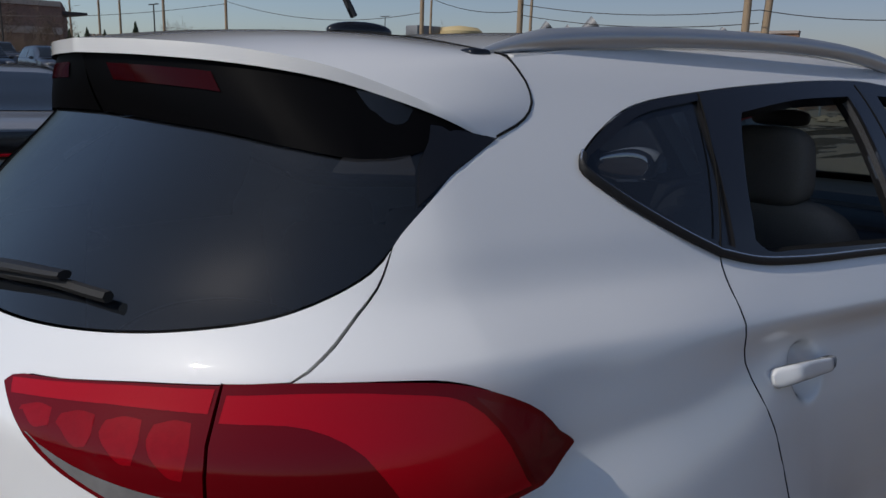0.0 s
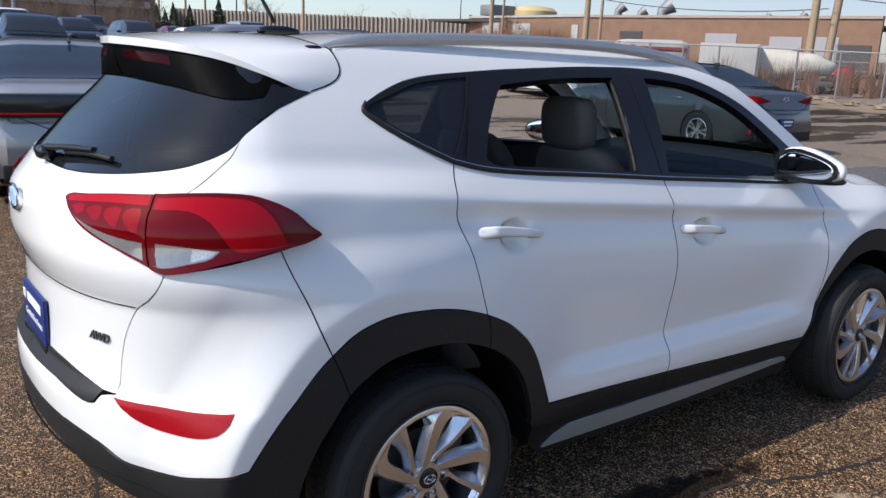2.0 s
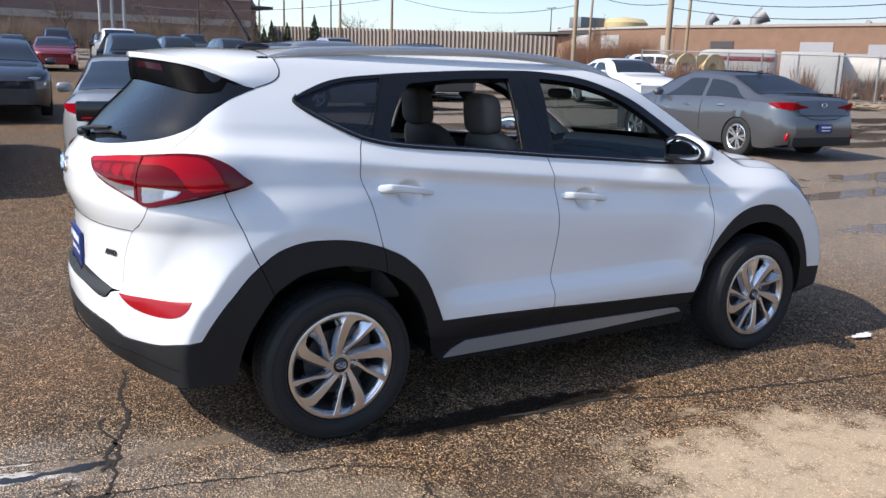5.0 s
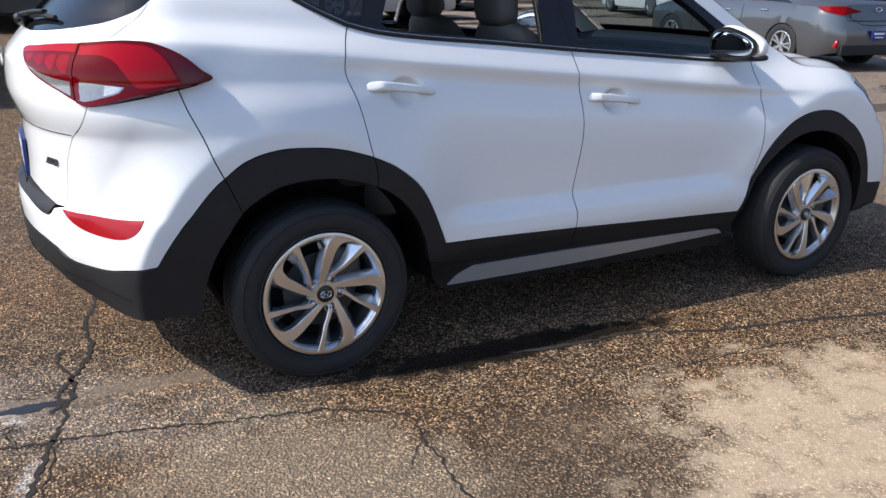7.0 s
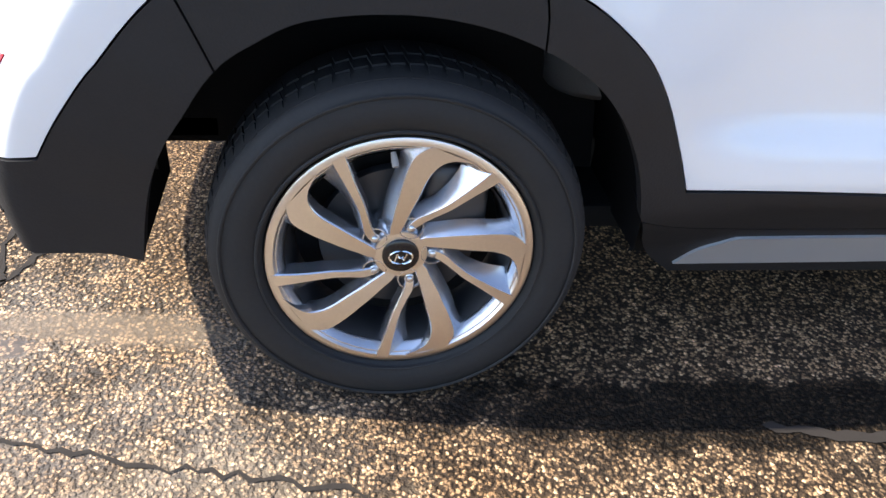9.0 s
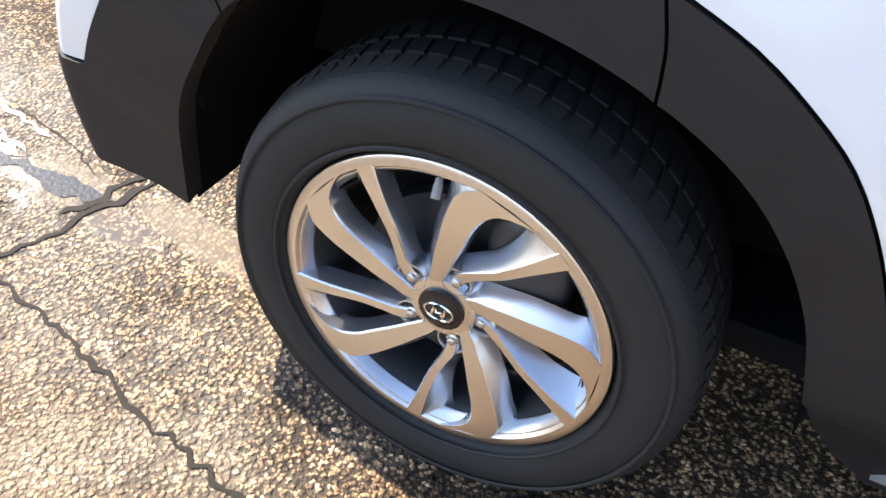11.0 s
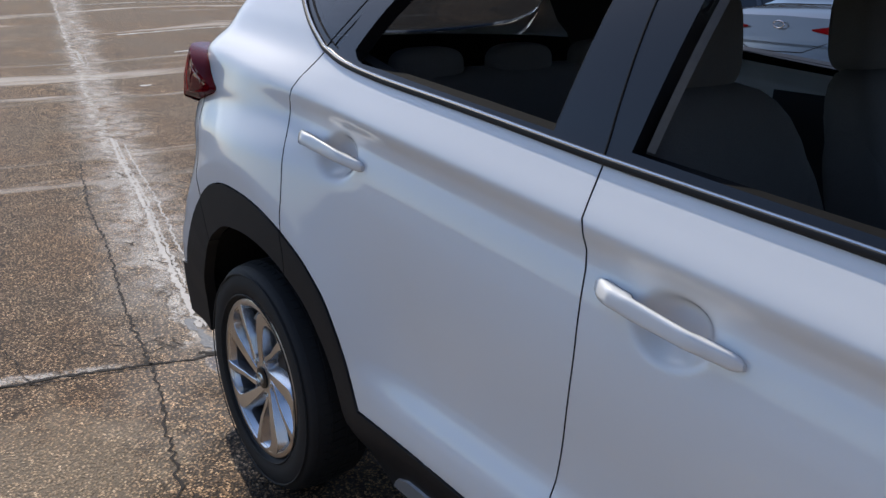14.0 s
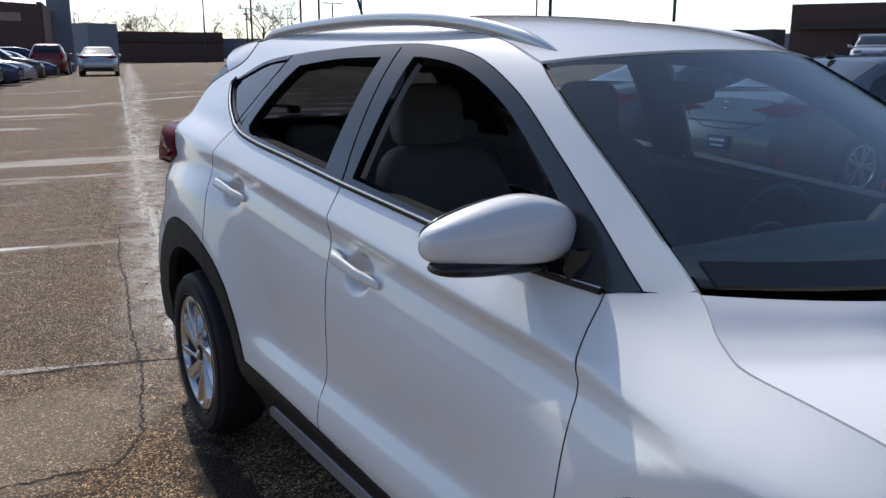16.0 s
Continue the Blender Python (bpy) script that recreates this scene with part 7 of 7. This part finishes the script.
crate = thing("white_trailer_box", "white box trailer behind the fence", "trailer", pose(*polar(36.0, 42), g(polar(36.0, 42)), 0, 0, -58))
part("box", box_bm((2.6, 1.8, 1.8), (0, 0, 1.1), .05), PALE, crate)
van = thing("parked_van", "white van with red lettering stripe in the yard", "van", pose(*polar(40.6, 60), g(polar(40.6, 60)), 0, 0, -40))
from_mesh("body", *rounded((5.0, 2.0, 2.0), (0, 0, 1.2), power=6, n=12), PALE, van)
part("stripe", box_bm((4.4, 2.03, .28), (0, 0, 1.6), .02), REDP, van)
for x in (-1.5, 1.5):
    for s in (-1, 1):
        simple_wheel(van, x, s * .85, .335, s)
parked_car("pickup", *polar(28.6, 52), 120, paint("bright_red", (.45, .02, .02), .1), "bright red pickup truck behind the fence", plate=False)
parked_car("suv", *polar(47.8, 50), -30, WHITEP, "white SUV near the yard fence", plate=False)
spools = thing("cable_spool", "yellow cable spools in the yard", "spool", pose(*polar(44.0, 50), g(polar(44.0, 50))))
for i in range(2):
    v, f = lathe([(.9, -.5), (.9, -.4), (.4, -.38), (.4, .38), (.9, .4), (.9, .5)], 20)
    from_mesh("drum", [(x + i * 2.2, y, z + .9) for x, y, z in v], f, TANK, spools)

# dirt strip, rubble and scrub along the fence
v, f = [], []
strip = ribbon("verge", (polar(47, 42.5), polar(40, 38.5), polar(34.5, 35.3), polar(28, 33), polar(20, 31)), 4.5, DIRT, "bare dirt verge with rubble below the fence", "verge", jitter=.1, seed=5, z=.02, step=.8)


def scatter(name, count, seed, where, build, mat, label, category):
    r = np.random.RandomState(seed)
    v, f = [], []
    for _ in range(count):
        a, b = build(r, *where(r))
        o = len(v)
        v += a
        f += [tuple(k + o for k in q) for q in b]
    ob = from_mesh(name, v, f, mat, None)
    return tagged(ob, label, category, kind="stuff")


def stone(r, x, y):
    s = r.uniform(.06, .30)
    vs = [(x + s * r.uniform(.6, 1) * a, y + s * r.uniform(.6, 1) * b, g((x, y)) + s * .5 * r.uniform(.5, 1) * (c + .6)) for a, b, c in ((1, 0, 0), (-1, 0, 0), (0, 1, 0), (0, -1, 0), (0, 0, 1), (0, 0, -1))]
    return vs, [(0, 2, 4), (2, 1, 4), (1, 3, 4), (3, 0, 4), (2, 0, 5), (1, 2, 5), (3, 1, 5), (0, 3, 5)]


def verge_spot(r):
    az = r.uniform(24, 46)
    return polar(az, np.interp(az, [22, 34, 46], [31.5, 35.5, 42.5]) + r.uniform(-1.6, 1.2))


scatter("rubble", 220, 3, verge_spot, stone, DIRT, "loose stones and rubble along the verge", "rubble")


def tuft(r, x, y, tall=1.3, spread=.5, twigs=16):
    v, f = [], []
    for _ in range(twigs):
        a = r.uniform(0, 6.28)
        h, o = tall * r.uniform(.4, 1), spread * r.uniform(.1, 1)
        bx, by = x + .2 * r.randn() * spread, y + .2 * r.randn() * spread
        tx_, ty_ = bx + o * math.cos(a), by + o * math.sin(a)
        w = .018
        k = len(v)
        z = g((x, y))
        v += [(bx - w, by + w, z), (bx + w, by - w, z), (tx_, ty_, z + h), ((bx + tx_) / 2 + .1 * r.randn(), (by + ty_) / 2 + .1 * r.randn(), z + h * .75)]
        f += [(k, k + 1, k + 2), (k, k + 1, k + 3)]
    return v, f


scatter("dry_scrub", 90, 8, lambda r: polar(r.uniform(24, 47), r.uniform(40, 47)), lambda r, x, y: tuft(r, x, y, 1.8, .7, 18), SCRUB, "dry brown weeds along the fence", "scrub")
scatter("red_scrub", 46, 9, lambda r: polar(r.uniform(46, 51.5), r.uniform(88, 96)), lambda r, x, y: tuft(r, x, y, 3.8, 1.8, 40), SCRUB, "bare reddish bushes before the workshop", "scrub")
scatter("hall_scrub", 90, 10, lambda r: polar(r.uniform(72, 98), r.uniform(108, 116)), lambda r, x, y: tuft(r, x, y, 5.0, 2.6, 50), TWIG, "bare brown bushes before the hall", "scrub")


def bare_tree(p, h, seed, label="bare leafless tree with fine twigs"):
    r = np.random.RandomState(seed)
    t = thing("bare_tree", label, "tree", pose(p[0], p[1], g(p)))
    v, f = tube([(0, 0, -.2), (.05, 0, h * .3), (0, .1, h * .5)], [h * .022, h * .016, h * .010], 7)
    from_mesh("trunk", v, f, TWIG, t)
    V, Fc = [], []

    def limb(p0, d, L, rad, depth):
        n_ = 4
        pts = [np.array(p0)]
        dd = np.array(d, float)
        for _ in range(n_):
            dd = dd + r.randn(3) * .16 + np.array([0, 0, .05])
            dd /= np.linalg.norm(dd)
            pts.append(pts[-1] + dd * L / n_)
        a, b = tube(pts, np.linspace(rad, rad * .35, n_ + 1), 4, caps=False)
        o = len(V)
        V.extend(a)
        Fc.extend([tuple(k + o for k in q) for q in b])
        if depth:
            for _ in range(4 if depth > 1 else 5):
                q = pts[r.randint(1, n_ + 1)]
                e = dd + r.randn(3) * .75
                e /= np.linalg.norm(e)
                limb(q, e, L * r.uniform(.45, .7), max(rad * .45, .012), depth - 1)

    for i in range(7):
        a = 6.28 * i / 7 + r.rand()
        limb((0, 0, h * r.uniform(.25, .5)), (math.cos(a) * .8, math.sin(a) * .8, 1.0), h * r.uniform(.35, .5), h * .009, 3)
    from_mesh("crown", V, Fc, TWIG, t)
    return t


for i, (az, d, h) in enumerate(((168.2, 150, 10), (166.8, 152, 11), (165.2, 150, 10), (167.5, 140, 7), (159.3, 90, 7.5), (157.8, 92, 7.2), (162.5, 160, 9), (170.2, 170, 11), (161.2, 140, 7))):
    bare_tree(P(az, d), h, 100 + i)
for i, (az, d, h) in enumerate(((76, 112, 6.5), (74, 113, 6), (73, 114, 6.5), (79, 112, 6), (84, 110, 6.5), (49.6, 100, 4.6))):
    bare_tree(polar(az, d), h, 130 + i)


def conifer(p, h, seed):
    r = np.random.RandomState(seed)
    t = thing("conifer", "dark green conifer beside the ribbed wall", "tree", pose(p[0], p[1], g(p)), "conifers")
    from_mesh("trunk", *tube([(0, 0, -.2), (0, 0, h * .95)], [h * .02, .03], 6), TWIG, t)
    v, f = [], []
    for k in range(420):
        q = r.rand() ** .8
        z = h * (.08 + .9 * q)
        R = h * .26 * (1 - q) * r.uniform(.55, 1.08) + .05
        a = r.uniform(0, 6.28)
        c, s = math.cos(a), math.sin(a)
        w = .10 * h / 5
        o = len(v)
        v += [(.15 * R * c, .15 * R * s, z), (R * c - w * s, R * s + w * c, z - .10 * h * r.rand()), (R * c + w * s, R * s - w * c, z - .06 * h), (R * 1.15 * c, R * 1.15 * s, z - .05 * h)]
        f += [(o, o + 1, o + 3), (o, o + 3, o + 2)]
    from_mesh("crown", v, f, NEEDLES, t)


for i, (az, d, h) in enumerate(((68.6, 118, 5.6), (71.4, 116, 4.6), (70.4, 118, 4.4), (72.4, 114, 4.2), (71.9, 112, 3.6))):
    conifer(polar(az, d), h, 200 + i)
for i, (az, d, h) in enumerate(((66, 160, 7), (60, 180, 6), (56, 200, 7))):
    bare_tree(polar(az, d), h, 150 + i)
